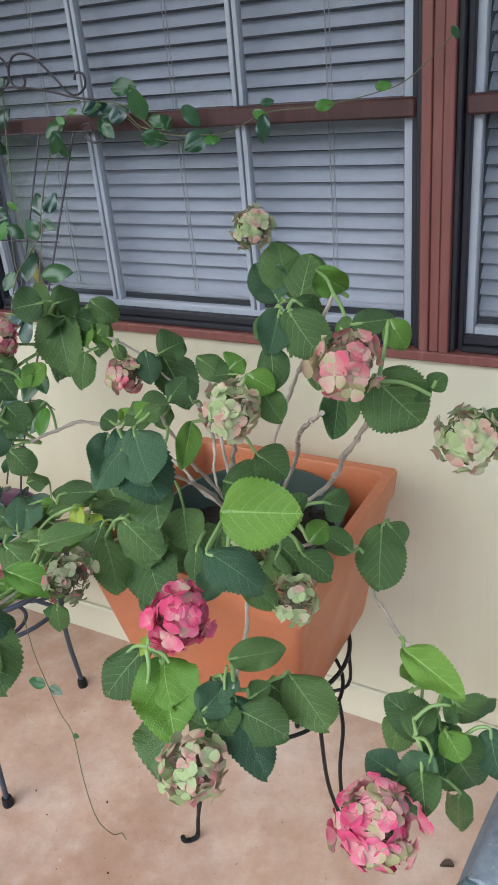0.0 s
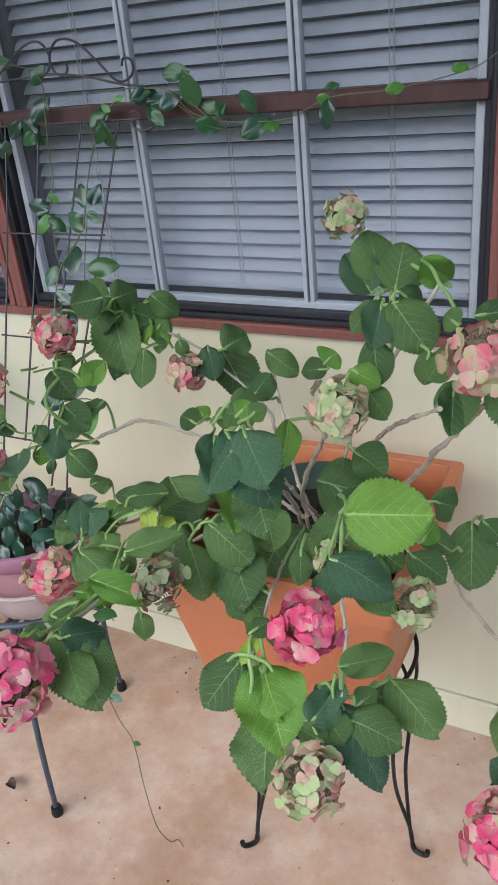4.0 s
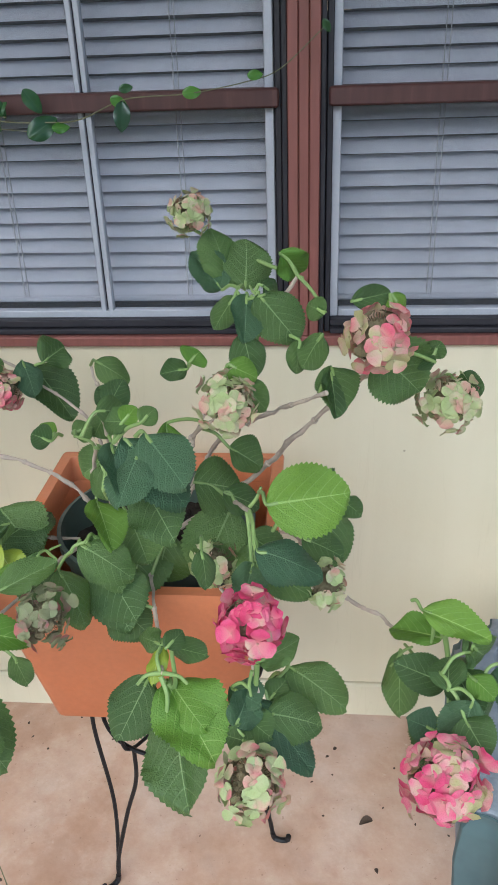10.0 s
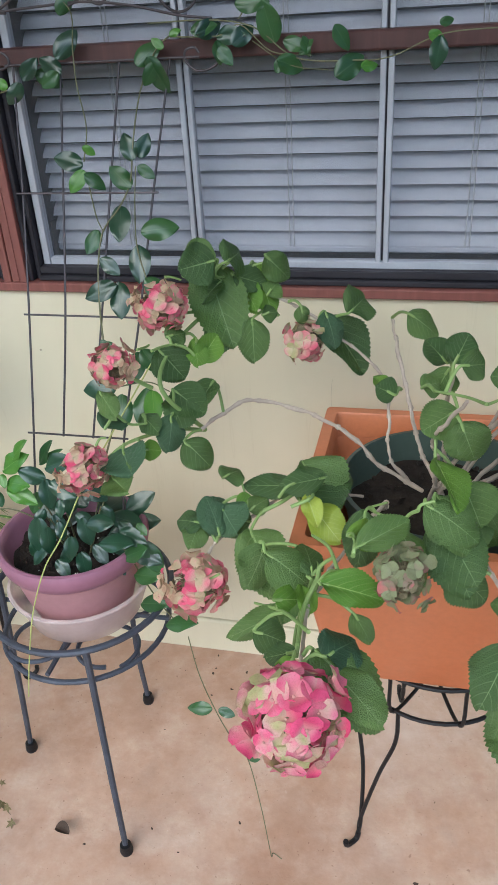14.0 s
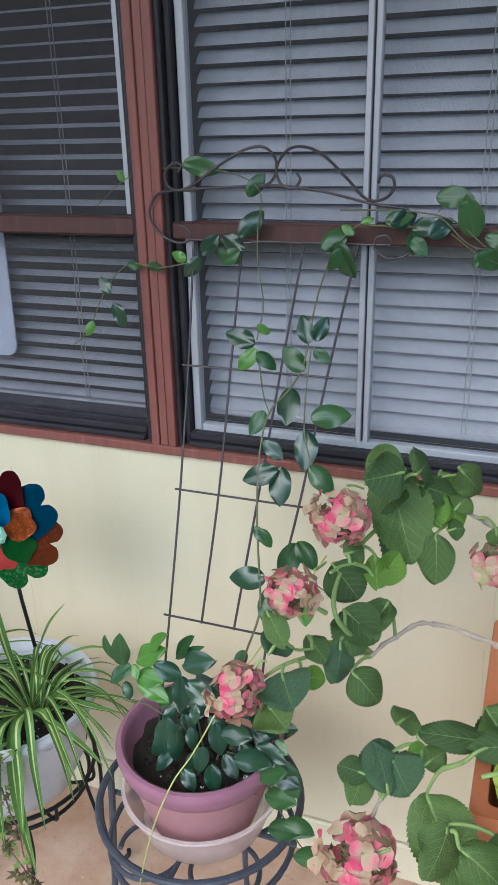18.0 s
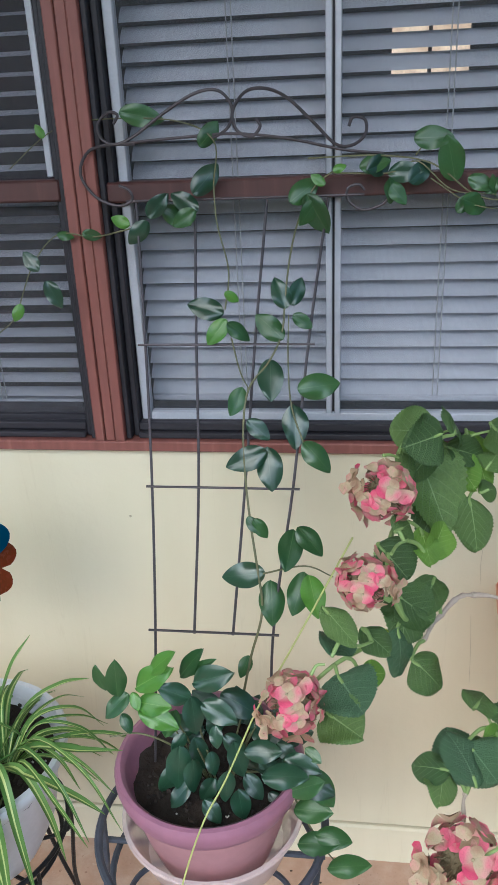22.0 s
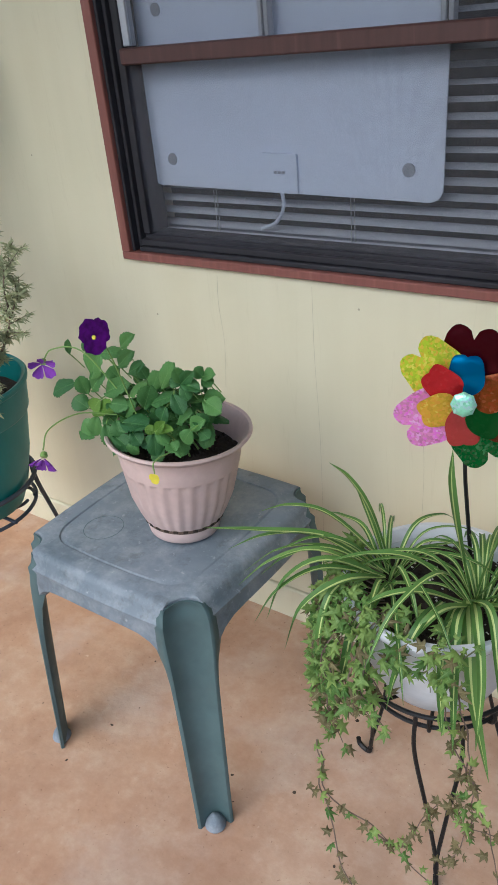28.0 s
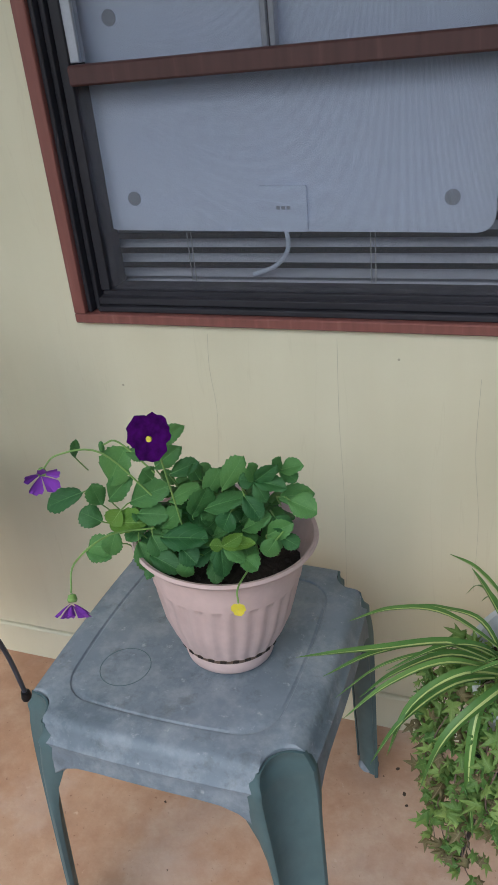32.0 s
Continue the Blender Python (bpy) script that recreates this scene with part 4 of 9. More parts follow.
def pansy_pot():
    c = (-1.266, -0.338)
    p = thing("flower_pot", "dusty pink fluted plastic bowl pot with a flared rim", "flower pot", (c[0], c[1], 0.4565))

    def flute(a, z):
        return 1 + (0.014 * math.cos(26 * a) if 0.03 < z < 0.125 else 0.0)

    prof = [(0.0, 0.0), (0.061, 0.0), (0.064, 0.002), (0.0655, 0.007), (0.0690, 0.022)]
    part("base_ring", lathe(prof + [(0.068, 0.024)], 104), M_PINKPOT, p)
    part("groove", lathe([(0.0692, 0.0225), (0.0702, 0.0250), (0.0725, 0.0300), (0.0722, 0.0312)], 104), M_PINKGROOVE, p, "dark brown groove over the base")
    prof = [(0.0735, 0.0315), (0.079, 0.042), (0.092, 0.075), (0.1020, 0.122), (0.1040, 0.130), (0.1055, 0.131), (0.1085, 0.150), (0.1080, 0.152), (0.1155, 0.172)]
    bm = lathe(prof, 156, wave=flute)
    part("body", bm, M_PINKPOT, p)
    part("rim", lathe([(0.1157, 0.1725), (0.1250, 0.1785), (0.1290, 0.183), (0.1275, 0.1875), (0.1225, 0.186), (0.1120, 0.168), (0.1040, 0.145), (0.092, 0.09)], 104), M_PINKPOT, p)
    soil(p, (0, 0), 0.104, 0.142, 33)
    bm = bmesh.new()
    box(bm, (-0.0042, -0.0012, -0.0016), (0.0042, 0.0006, 0.0016))
    slot = part("drain_slot", bm, M_SOIL, p, "dark drainage slot")
    slot.matrix_basis = pose(0, -0.0722, 0.0285)
    for k in range(1, 26):
        a = 2 * math.pi * k / 26
        again("drain_slot", slot.data, p, pose(0.0722 * math.sin(a), -0.0722 * math.cos(a), 0.0285, 0, 0, math.degrees(a)))
    p.scale = (0.950, 0.950, 1.03)
    p.rotation_euler = (radians(-3.0), radians(3.0), 0)


pansy_pot()


def teal_pot():
    c = (-1.905, -0.342)
    p = thing("flower_pot", "large teal plastic pot with a raised band, dry shrub in it", "flower pot", (c[0], c[1], 0.304))
    p.scale = (1.05, 1.05, 1.0)
    p.rotation_euler = (0, radians(2.5), 0)
    part("body", lathe([(0.0, 0.0), (0.088, 0.0), (0.100, 0.008), (0.116, 0.05), (0.134, 0.135), (0.146, 0.232), (0.149, 0.234), (0.151, 0.238), (0.156, 0.298)], 64), M_TEAL, p)
    part("rim", lathe([(0.1562, 0.2985), (0.160, 0.302), (0.161, 0.310), (0.157, 0.314), (0.150, 0.311), (0.145, 0.25), (0.13, 0.15)], 64), M_TEAL, p)
    soil(p, (0, 0), 0.140, 0.262, 41)


teal_pot()


def side_table(m, label):
    """A moulded resin side table: dished square top, arched skirt, scooped corners that run down into hollow splayed legs."""
    t = thing("side_table", label, "table", group="green side tables")
    H = 0.452
    hx, hy = 0.196, 0.198

    def loop(bm, grow, z, scoop, arch=None):
        """A rectangle whose corners are scooped inwards; arch(s) lifts the sides away from the corners."""
        pts = []
        ax, ay = hx + grow, hy + grow
        for q in range(4):
            c, d = ((1, 0), (0, 1), (-1, 0), (0, -1))[q]
            e, f = ((0, 1), (-1, 0), (0, -1), (1, 0))[q]
            far, half = (ax, ay) if q % 2 == 0 else (ay, ax)
            for k in range(13):
                s = -math.cos(math.pi * k / 12)
                bow = 0.004 * (1 - s * s)
                pts.append(bm.verts.new((c * (far + bow) + e * s * (half - scoop), d * (far + bow) + f * s * (half - scoop), z + (arch(s) if arch else 0.0))))
            for k in range(1, 6):
                w = math.pi / 2 * k / 6
                if grow > -0.03:
                    u, v = far - scoop * math.sin(w) ** 0.8, half - scoop * math.cos(w) ** 0.8
                else:
                    u, v = far - scoop * (1 - math.cos(w)), half - scoop * (1 - math.sin(w))
                pts.append(bm.verts.new((c * u + e * v, d * u + f * v, z)))
        return pts

    def skirt(s):
        return 0.030 * (1 - abs(s) ** 7)

    def half_skirt(s):
        return 0.010 * (1 - abs(s) ** 7)

    bm = bmesh.new()
    rows = [loop(bm, 0.004, H - 0.026, 0.058), loop(bm, 0.008, H - 0.090, 0.070, skirt), loop(bm, 0.014, H - 0.090, 0.066, skirt), loop(bm, 0.013, H - 0.062, 0.062, half_skirt), loop(bm, 0.010, H - 0.040, 0.058), loop(bm, 0.0115, H - 0.032, 0.056), loop(bm, 0.004, H - 0.024, 0.054),
            loop(bm, 0.002, H - 0.012, 0.048), loop(bm, -0.004, H - 0.003, 0.040), loop(bm, -0.012, H, 0.034), loop(bm, -0.040, H - 0.0005, 0.055), loop(bm, -0.0415, H - 0.003, 0.054), loop(bm, -0.0435, H - 0.003, 0.053), loop(bm, -0.046, H - 0.0008, 0.052)]
    n = len(rows[0])
    for lo, hi in zip(rows, rows[1:]):
        for k in range(n):
            bm.faces.new((lo[k], lo[(k + 1) % n], hi[(k + 1) % n], hi[k]))
    bm.faces.new(rows[-1])
    bm.faces.new(rows[0][::-1])
    part("tabletop", bm, M_RESINTOP, t, "weathered grey-green dished top")
    part("ring_mark", tube(bmesh.new(), circle((-0.085, -0.085), 0.036, H - 0.0010), 0.0007, sides=6, closed=True), M_RESIN, t, "faint moulded ring")
    for sx, sy, fx, fy in ((-1, -1, 0.196, 0.250), (1, -1, 0.232, 0.242), (1, 1, 0.212, 0.222), (-1, 1, 0.200, 0.205)):
        bm = bmesh.new()
        rows = []
        # height below the top, outward growth, scoop, flange length, how far the flange end turns in
        head = [(0.0075, 0.0015, 0.0425, 0.004, 0.004), (0.014, 0.0035, 0.046, 0.012, 0.004), (0.024, 0.0075, 0.050, 0.020, 0.006), (0.032, 0.0135, 0.052, 0.026, 0.006), (0.045, 0.0140, 0.053, 0.030, 0.006), (0.064, 0.0165, 0.053, 0.032, 0.007), (0.088, 0.0180, 0.052, 0.030, 0.008)]
        g0 = head[-1][1]
        secs = [(H - d, hx + g, hy + g, sc, fl, tuck) for d, g, sc, fl, tuck in head]
        z0 = H - head[-1][0]
        for j in range(1, 13):
            f = j / 12
            secs.append((z0 * (1 - f), (hx + g0) * (1 - f) + fx * f, (hy + g0) * (1 - f) + fy * f, 0.052 - 0.014 * f ** 0.7, 0.009 + 0.021 * math.exp(-f * 9), 0.007 - 0.002 * f))
        for z, ax, ay, scoop, flange, tuck in secs:
            half = [(-tuck, -scoop - flange), (-0.0025, -scoop - 0.5 * flange - 0.003), (0.0, -scoop - 0.0065), (-0.0004, -scoop - 0.0030), (-0.0024, -scoop - 0.0004)]
            for k in range(1, 6):
                w = math.pi / 2 * k / 10
                half.append((-scoop * math.sin(w) ** 0.8 - 0.0022 * (1 - k / 5), -scoop * math.cos(w) ** 0.8))
            prof = half + [(v, u) for u, v in half[-2::-1]]
            rows.append([bm.verts.new((sx * (ax + u), sy * (ay + v), z)) for u, v in prof])
        for lo, hi in zip(rows, rows[1:]):
            for k in range(len(lo) - 1):
                bm.faces.new((lo[k], lo[k + 1], hi[k + 1], hi[k]) if sx * sy > 0 else (hi[k], hi[k + 1], lo[k + 1], lo[k]))
        bmesh.ops.recalc_face_normals(bm, faces=bm.faces)
        bmesh.ops.solidify(bm, geom=bm.faces, thickness=0.003)
        leg = part("leg", bm, M_RESIN, t)
        pad_ob = part("foot_pad", lathe([(0.0, 0.0), (0.0170, 0.0), (0.0190, 0.004), (0.0150, 0.014), (0.0070, 0.026), (0.0, 0.029)], 16), M_RESINTOP, leg, "pale worn foot")
        pad_ob.matrix_basis = pose(sx * (fx - 0.022), sy * (fy - 0.022), 0)
    t.matrix_basis = m
    return t


table = side_table(pose(-1.313, -0.325, 0), "weathered grey-green resin side table with splayed legs")
other = copy_thing(table, pose(0.733, -0.460, 0, 0, 0, -7))
tagged(other, "weathered grey-green resin side table past the planter")


# ---- leaves and flowers ----
def blade_mesh(name, outline, rows=12, cols=6, fold=0.12, droop=0.15, teeth=0, depth=0.03, quilt=0.0, twist=0.0, material=None, cup=0.0, wave=0.0, veins=6.0):
    """A leaf one unit long and one wide: outline(v) gives the half width along it; folded at the midrib, drooping to the tip."""
    bm = bmesh.new()
    uv = bm.loops.layers.uv.new("UVMap")
    grid = []
    for j in range(rows + 1):
        v = 0.35 * j / rows + 0.65 * (1 - math.cos(math.pi * j / rows)) / 2
        half = outline(v)
        notch = depth * (1 if j % 2 else -1) if teeth and 1 < j < rows - 1 else 0.0
        line = []
        for i in range(cols + 1):
            u = -1 + 2 * i / cols
            x = u * half * (1 + notch * abs(u) ** 8)
            z = fold * abs(x) * 2 - droop * v * v - cup * x * x * 3 + wave * math.sin(9 * v + 2 * u) * abs(u) ** 2 + quilt * abs(math.cos(math.pi * veins * (v - 1.35 * abs(u * half) ** 1.3))) * min(1.0, 3 * abs(u)) * (1 - v ** 3) + twist * x * v
            z += 0.02 * math.sin(7 * v + 3 * u) * abs(u)
            line.append((bm.verts.new((x, v - 0.12 * droop * v * v + max(0.0, notch) * 0.35 * abs(u) ** 8, z)), (0.5 + u * half, v)))
        grid.append(line)
    for a, b in zip(grid, grid[1:]):
        for i in range(cols):
            quad = (a[i], a[i + 1], b[i + 1], b[i])
            face = bm.faces.new([q[0] for q in quad])
            for loop, q in zip(face.loops, quad):
                loop[uv].uv = q[1]
            face.smooth = True
    me = bpy.data.meshes.new(name)
    bm.to_mesh(me)
    bm.free()
    if material:
        me.materials.append(material)
    return me


def ovate(v):
    return 1.1885 * v ** 0.56 * (1 - v) ** 0.70 + 0.002


def elliptic(v):
    return 1.338 * v ** 0.62 * (1 - v) ** 0.82 + 0.003


def oval(v):
    return 0.5 * max(0.0, math.sin(math.pi * v ** 1.12)) ** 0.55 + 0.02


def place(b, q, width, normal):
    """The pose of a leaf from its base to its tip, its face along normal."""
    b, q, n = Vector(b), Vector(q), Vector(normal)
    y = q - b
    length = y.length
    y.normalize()
    n = (n - y * n.dot(y)).normalized()
    x = y.cross(n)
    m = Matrix((x, y, n)).transposed().to_4x4()
    return Matrix.Translation(b) @ m @ Matrix.Diagonal((width, length, (width + length) / 2, 1))


RNG = random.Random(11)
H_MESH = {key: [blade_mesh("leaf", ovate, 46, 10, fold, droop, 1, 0.036, quilt, twist, mat, cup, wave)
                for fold, droop, quilt, twist, cup, wave in ((0.16, 0.12, 0.024, 0.1, 0.0, 0.05), (0.06, 0.28, 0.026, -0.15, 0.26, 0.07), (-0.04, 0.40, 0.024, 0.25, 0.16, 0.08), (0.26, 0.24, 0.026, -0.3, 0.15, 0.09), (0.10, 0.52, 0.024, 0.12, 0.34, 0.07))]
          for key, mat in (("n", M_LEAF), ("t", M_LEAFTEAL), ("b", M_LEAFB), ("y", M_LEAFY))}
H_MESH["B"], H_MESH["l"] = H_MESH["b"], H_MESH["b"]
V_MESH = {key: [blade_mesh("leaf", elliptic, 18, 8, fold, droop, 0, 0, 0.006, twist, mat, cup, wave) for fold, droop, twist, cup, wave in ((0.07, 0.12, 0.1, 0.10, 0.03), (0.12, 0.24, -0.2, 0.16, 0.05), (0.04, 0.32, 0.2, 0.18, 0.04))]
          for key, mat in (("n", M_GLOSS), ("g", M_GLOSSD), ("b", M_GLOSSB))}


def sepal(bm, uv, centre, normal, spin, size):
    """Four overlapping, slightly cupped sepals about a small eye."""
    n = Vector(normal).normalized()
    side = n.orthogonal().normalized()
    up = n.cross(side)
    for k in range(4):
        a = spin + k * math.pi / 2 + RNG.uniform(-0.15, 0.15)
        d = math.cos(a) * side + math.sin(a) * up
        w = n.cross(d)
        s = size * RNG.uniform(0.75, 1.2)
        bend = RNG.uniform(-0.25, 0.40)
        lift = 0.06 + 0.10 * (k % 2) + RNG.uniform(-0.18, 0.34)
        shape = ((0.0, 0.04, 0.0), (0.25, 0.38, 0.03), (0.58, 0.60, 0.10), (0.86, 0.44, 0.08), (1.02, 0.04, -0.02))
        left, right, mid = [], [], []
        for v, h, z in shape:
            p = Vector(centre) + d * (s * v) + n * (s * (lift * v + z + RNG.uniform(-0.05, 0.05)))
            cup = n * (s * bend * h)
            left.append(bm.verts.new(p + w * (s * h) + cup * RNG.uniform(0.5, 1.5)))
            right.append(bm.verts.new(p - w * (s * h) + cup * RNG.uniform(0.5, 1.5)))
            mid.append(bm.verts.new(p))
        for j in range(4):
            for edge in (left, right):
                quad = (mid[j], mid[j + 1], edge[j + 1], edge[j])
                face = bm.faces.new(quad if edge is right else quad[::-1])
                for loop in face.loops:
                    k2 = next(i for i in range(5) if loop.vert in (left[i], mid[i], right[i]))
                    loop[uv].uv = (0.5, shape[k2][0])
    eye = bmesh.ops.create_icosphere(bm, subdivisions=1, radius=size * 0.11, matrix=Matrix.Translation(Vector(centre) + n * (size * 0.06)))
    for face in {f for v in eye["verts"] for f in v.link_faces}:
        for loop in face.loops:
            loop[uv].uv = (0.5, 0.0)


def flower_mesh(name, material, seed, florets, squash, size, cover=0.2):
    """A rounded hydrangea head of one unit radius, its florets facing outwards."""
    global RNG
    keep, RNG = RNG, random.Random(seed)
    bm = bmesh.new()
    uv = bm.loops.layers.uv.new("UVMap")
    for k in range(florets):
        if RNG.random() < 0.06:
            continue
        z = 1 - (1 + cover + 0.75) * (k + 0.5) / florets
        r = math.sqrt(max(0.0, 1 - z * z))
        a = k * 2.39996 + RNG.uniform(-0.3, 0.3)
        n = Vector((r * math.cos(a), r * math.sin(a), z))
        if noise.noise(n * 1.9 + Vector((0, seed * 2.3, 0))) > 0.20:
            dried = len(bm.faces)
            sepal(bm, uv, Vector((n.x, n.y, n.z * squash)) * RNG.uniform(0.55, 0.72), n, RNG.uniform(0, 6.28), size * RNG.uniform(0.35, 0.55))
            bm.faces.ensure_lookup_table()
            for face in bm.faces[dried:]:
                face.material_index = 1
            continue
        rad = 0.90 - 0.36 * RNG.random() ** 1.4
        rad *= 1 + 0.22 * noise.noise(n * 1.7 + Vector((seed * 3.1, 0, 0)))
        c = Vector((n.x * rad, n.y * rad, n.z * rad * squash))
        n = (n + Vector((RNG.uniform(-0.26, 0.26), RNG.uniform(-0.26, 0.26), RNG.uniform(-0.26, 0.26)))).normalized()
        sepal(bm, uv, c, n, RNG.uniform(0, 6.28), size * RNG.uniform(0.8, 1.15))
    me = bpy.data.meshes.new(name)
    bm.to_mesh(me)
    bm.free()
    me.polygons.foreach_set("use_smooth", [True] * len(me.polygons))
    me.materials.append(material)
    me.materials.append(M_CORE)
    RNG = keep
    return me


BLOOM = {
    "pink": flower_mesh("flower_head", M_FPINK, 1, 58, 0.85, 0.36),
    "pinkmix": flower_mesh("flower_head", M_FPINKMIX, 14, 66, 0.72, 0.29),
    "mix": flower_mesh("flower_head", M_FMIX, 2, 46, 0.85, 0.35),
    "mixpink": flower_mesh("flower_head", M_FROSE, 6, 46, 0.85, 0.35),
    "green": flower_mesh("flower_head", M_FGREEN, 3, 46, 0.9, 0.33),
    "greenpink": flower_mesh("flower_head", M_FGRPINK, 7, 46, 0.85, 0.35),
    "lime": flower_mesh("flower_head", M_FLIME, 4, 34, 0.85, 0.34),
    "dry": flower_mesh("flower_head", M_FDRY, 5, 32, 0.8, 0.34)}
core = bmesh.new()
bmesh.ops.create_icosphere(core, subdivisions=3, radius=0.44)
for v in core.verts:
    v.co *= 1 + 0.35 * noise.noise(v.co * 9)
for k in range(70):
    z = 1 - 1.7 * (k + 0.5) / 70
    d = Vector((math.sqrt(1 - z * z) * math.cos(k * 2.4), math.sqrt(1 - z * z) * math.sin(k * 2.4), z))
    tube(core, [d * 0.35, d * 0.55 + Vector((0.04, 0, 0.03)), d * (0.62 + 0.08 * math.sin(k * 5)) + Vector((0, 0.06 * math.sin(k * 3), 0.05 * math.cos(k * 7)))], 0.020, 0.012, 4)
CORE = bpy.data.meshes.new("seed_core")
core.to_mesh(CORE)
core.free()
CORE.materials.append(M_CORE)
LABELS = {"pinkmix": "rose-pink head with cream and green sepals", "pink": "bright pink hydrangea head", "mix": "fading pink and cream head", "mixpink": "faded rose-pink head", "green": "greenish cream head", "greenpink": "pale green head turning pink",
          "lime": "pale lime-green head", "dry": "drying grey-green head"}

hydrangea = thing("hydrangea", "sprawling hydrangea with serrated leaves and pink and green heads", "plant", (0.13, -0.285, 0.605))
HOME = Matrix.Translation((-0.13, 0.285, -0.605))


BLADES, SUPPORT = [], []


def hleaf(b, q, width, normal, kind):
    BLADES.append((Vector(b), Vector(q), width, Vector(normal), kind))


def grow_blades():
    """Each blade with a pale stalk that runs back to the node it shares with its neighbours."""
    for b, q, width, normal, kind in BLADES:
        tilt = normal + Vector((RNG.uniform(-0.45, 0.45), RNG.uniform(-0.15, 0.15), RNG.uniform(-0.1, 0.5)))
        again("leaf", RNG.choice(H_MESH[kind[0]]), hydrangea, HOME @ place(b, q, width * 1.03, tilt))
        d = (q - b).normalized()
        near = [c for c, *_ in BLADES if 0.002 < (c - b).length < 0.045]
        node_at = min(SUPPORT, key=lambda p: (p - b).length)
        if (node_at - b).length > 0.055:
            node_at = (b + sum(near, Vector())) / (len(near) + 1) + Vector((0, 0.012, -0.004)) if near else b - d * 0.010 + Vector((0, 0.012, -0.002))
        bend = (b + node_at) / 2 + Vector((0, 0.004, 0.003))
        part("leaf_stalk", tube(bmesh.new(), [HOME @ p for p in smooth_path([b + d * 0.010, b, bend, node_at], 4)], 0.0016, 0.0022, 7), M_STALK, hydrangea)


def bloom(c, radius, normal, kind, squash):
    up = (Vector(normal) * 0.55 + Vector((RNG.uniform(-0.2, 0.2), -0.25, RNG.uniform(-0.1, 0.5)))).normalized()
    turn = up.to_track_quat("Z", "Y").to_matrix().to_4x4()
    m = HOME @ Matrix.Translation(c) @ turn @ pose(0, 0, 0, 0, 0, RNG.uniform(0, 360)) @ Matrix.Diagonal((radius * (0.84 if kind == 'mixpink' else 0.92), radius * 0.90, radius * 0.90 * (0.7 + 0.3 * squash), 1))
    head = again("flower_head", BLOOM[kind], hydrangea, m, LABELS[kind])
    again("seed_core", CORE, head, Matrix.Identity(4))


def hstem(points, radius):
    SUPPORT.extend(smooth_path([Vector(p) for p in points], 8))
    pts = smooth_path([HOME @ Vector(p) for p in points], 8)
    for k, p in enumerate(pts[1:-1]):
        pts[k + 1] = p + 0.003 * Vector((noise.noise(p * 45), noise.noise(p * 45 + Vector((7, 0, 0))), noise.noise(p * 45 + Vector((0, 7, 0)))))
    bm = tube(bmesh.new(), pts, radius * 0.62, radius * 0.42, 8, wobble=0.6)
    for k in range(3, len(pts) - 2, 4):
        along = (pts[k + 1] - pts[k - 1]).normalized() * 0.0022
        r = radius * (0.62 - 0.20 * k / len(pts)) * 1.45
        tube(bm, [pts[k] - along, pts[k], pts[k] + along], r, r * 0.9, 8)
    part("woody_stem", bm, M_BARK, hydrangea, "pale grey-brown woody stem with nodes")


def hshoot(points, radius):
    SUPPORT.extend(smooth_path([Vector(p) for p in points], 6))
    part("green_shoot", tube(bmesh.new(), smooth_path([HOME @ Vector(p) for p in points], 6), radius, radius * 0.7, 8), M_STALK, hydrangea, "green shoot")


# flower heads
bloom((0.193, -0.359, 1.091), 0.029, (0.39, -0.90, 0.21), 'green', 1.00)
bloom((0.385, -0.556, 1.023), 0.038, (0.24, -0.90, 0.36), 'mix', 0.85)
bloom((0.245, -0.527, 0.944), 0.037, (0.38, -0.83, 0.41), 'green', 0.80)
bloom((-0.085, -0.284, 0.848), 0.035, (0.53, -0.77, 0.36), 'mix', 0.90)
bloom((0.060, -0.623, 0.751), 0.036, (0.53, -0.63, 0.57), 'dry', 0.75)
bloom((0.277, -0.706, 0.824), 0.036, (0.37, -0.68, 0.63), 'pink', 0.95)
bloom((0.342, -0.602, 0.785), 0.032, (0.26, -0.75, 0.61), 'lime', 0.60)
bloom((0.272, -0.716, 0.641), 0.039, (0.33, -0.58, 0.75), 'greenpink', 0.95)
bloom((0.456, -0.694, 0.627), 0.049, (-0.13, -0.64, 0.75), 'pinkmix', 0.75)
bloom((0.469, -0.454, 0.913), 0.040, (-0.14, -0.90, 0.40), 'green', 0.95)
bloom((-0.019, -0.785, 0.728), 0.054, (0.24, -0.66, 0.71), 'pinkmix', 0.80)
bloom((-0.178, -0.543, 0.645), 0.048, (0.34, -0.72, 0.60), 'mixpink', 0.75)
bloom((0.216, -0.482, 0.715), 0.038, (-0.05, -0.83, 0.56), 'lime', 0.80)
bloom((-0.248, -0.366, 0.923), 0.040, (-0.02, -0.91, 0.42), 'mixpink', 0.75)
bloom((-0.270, -0.491, 0.899), 0.032, (0.00, -0.86, 0.52), 'mixpink', 0.75)
bloom((-0.334, -0.473, 0.752), 0.040, (0.08, -0.77, 0.63), 'mixpink', 0.90)
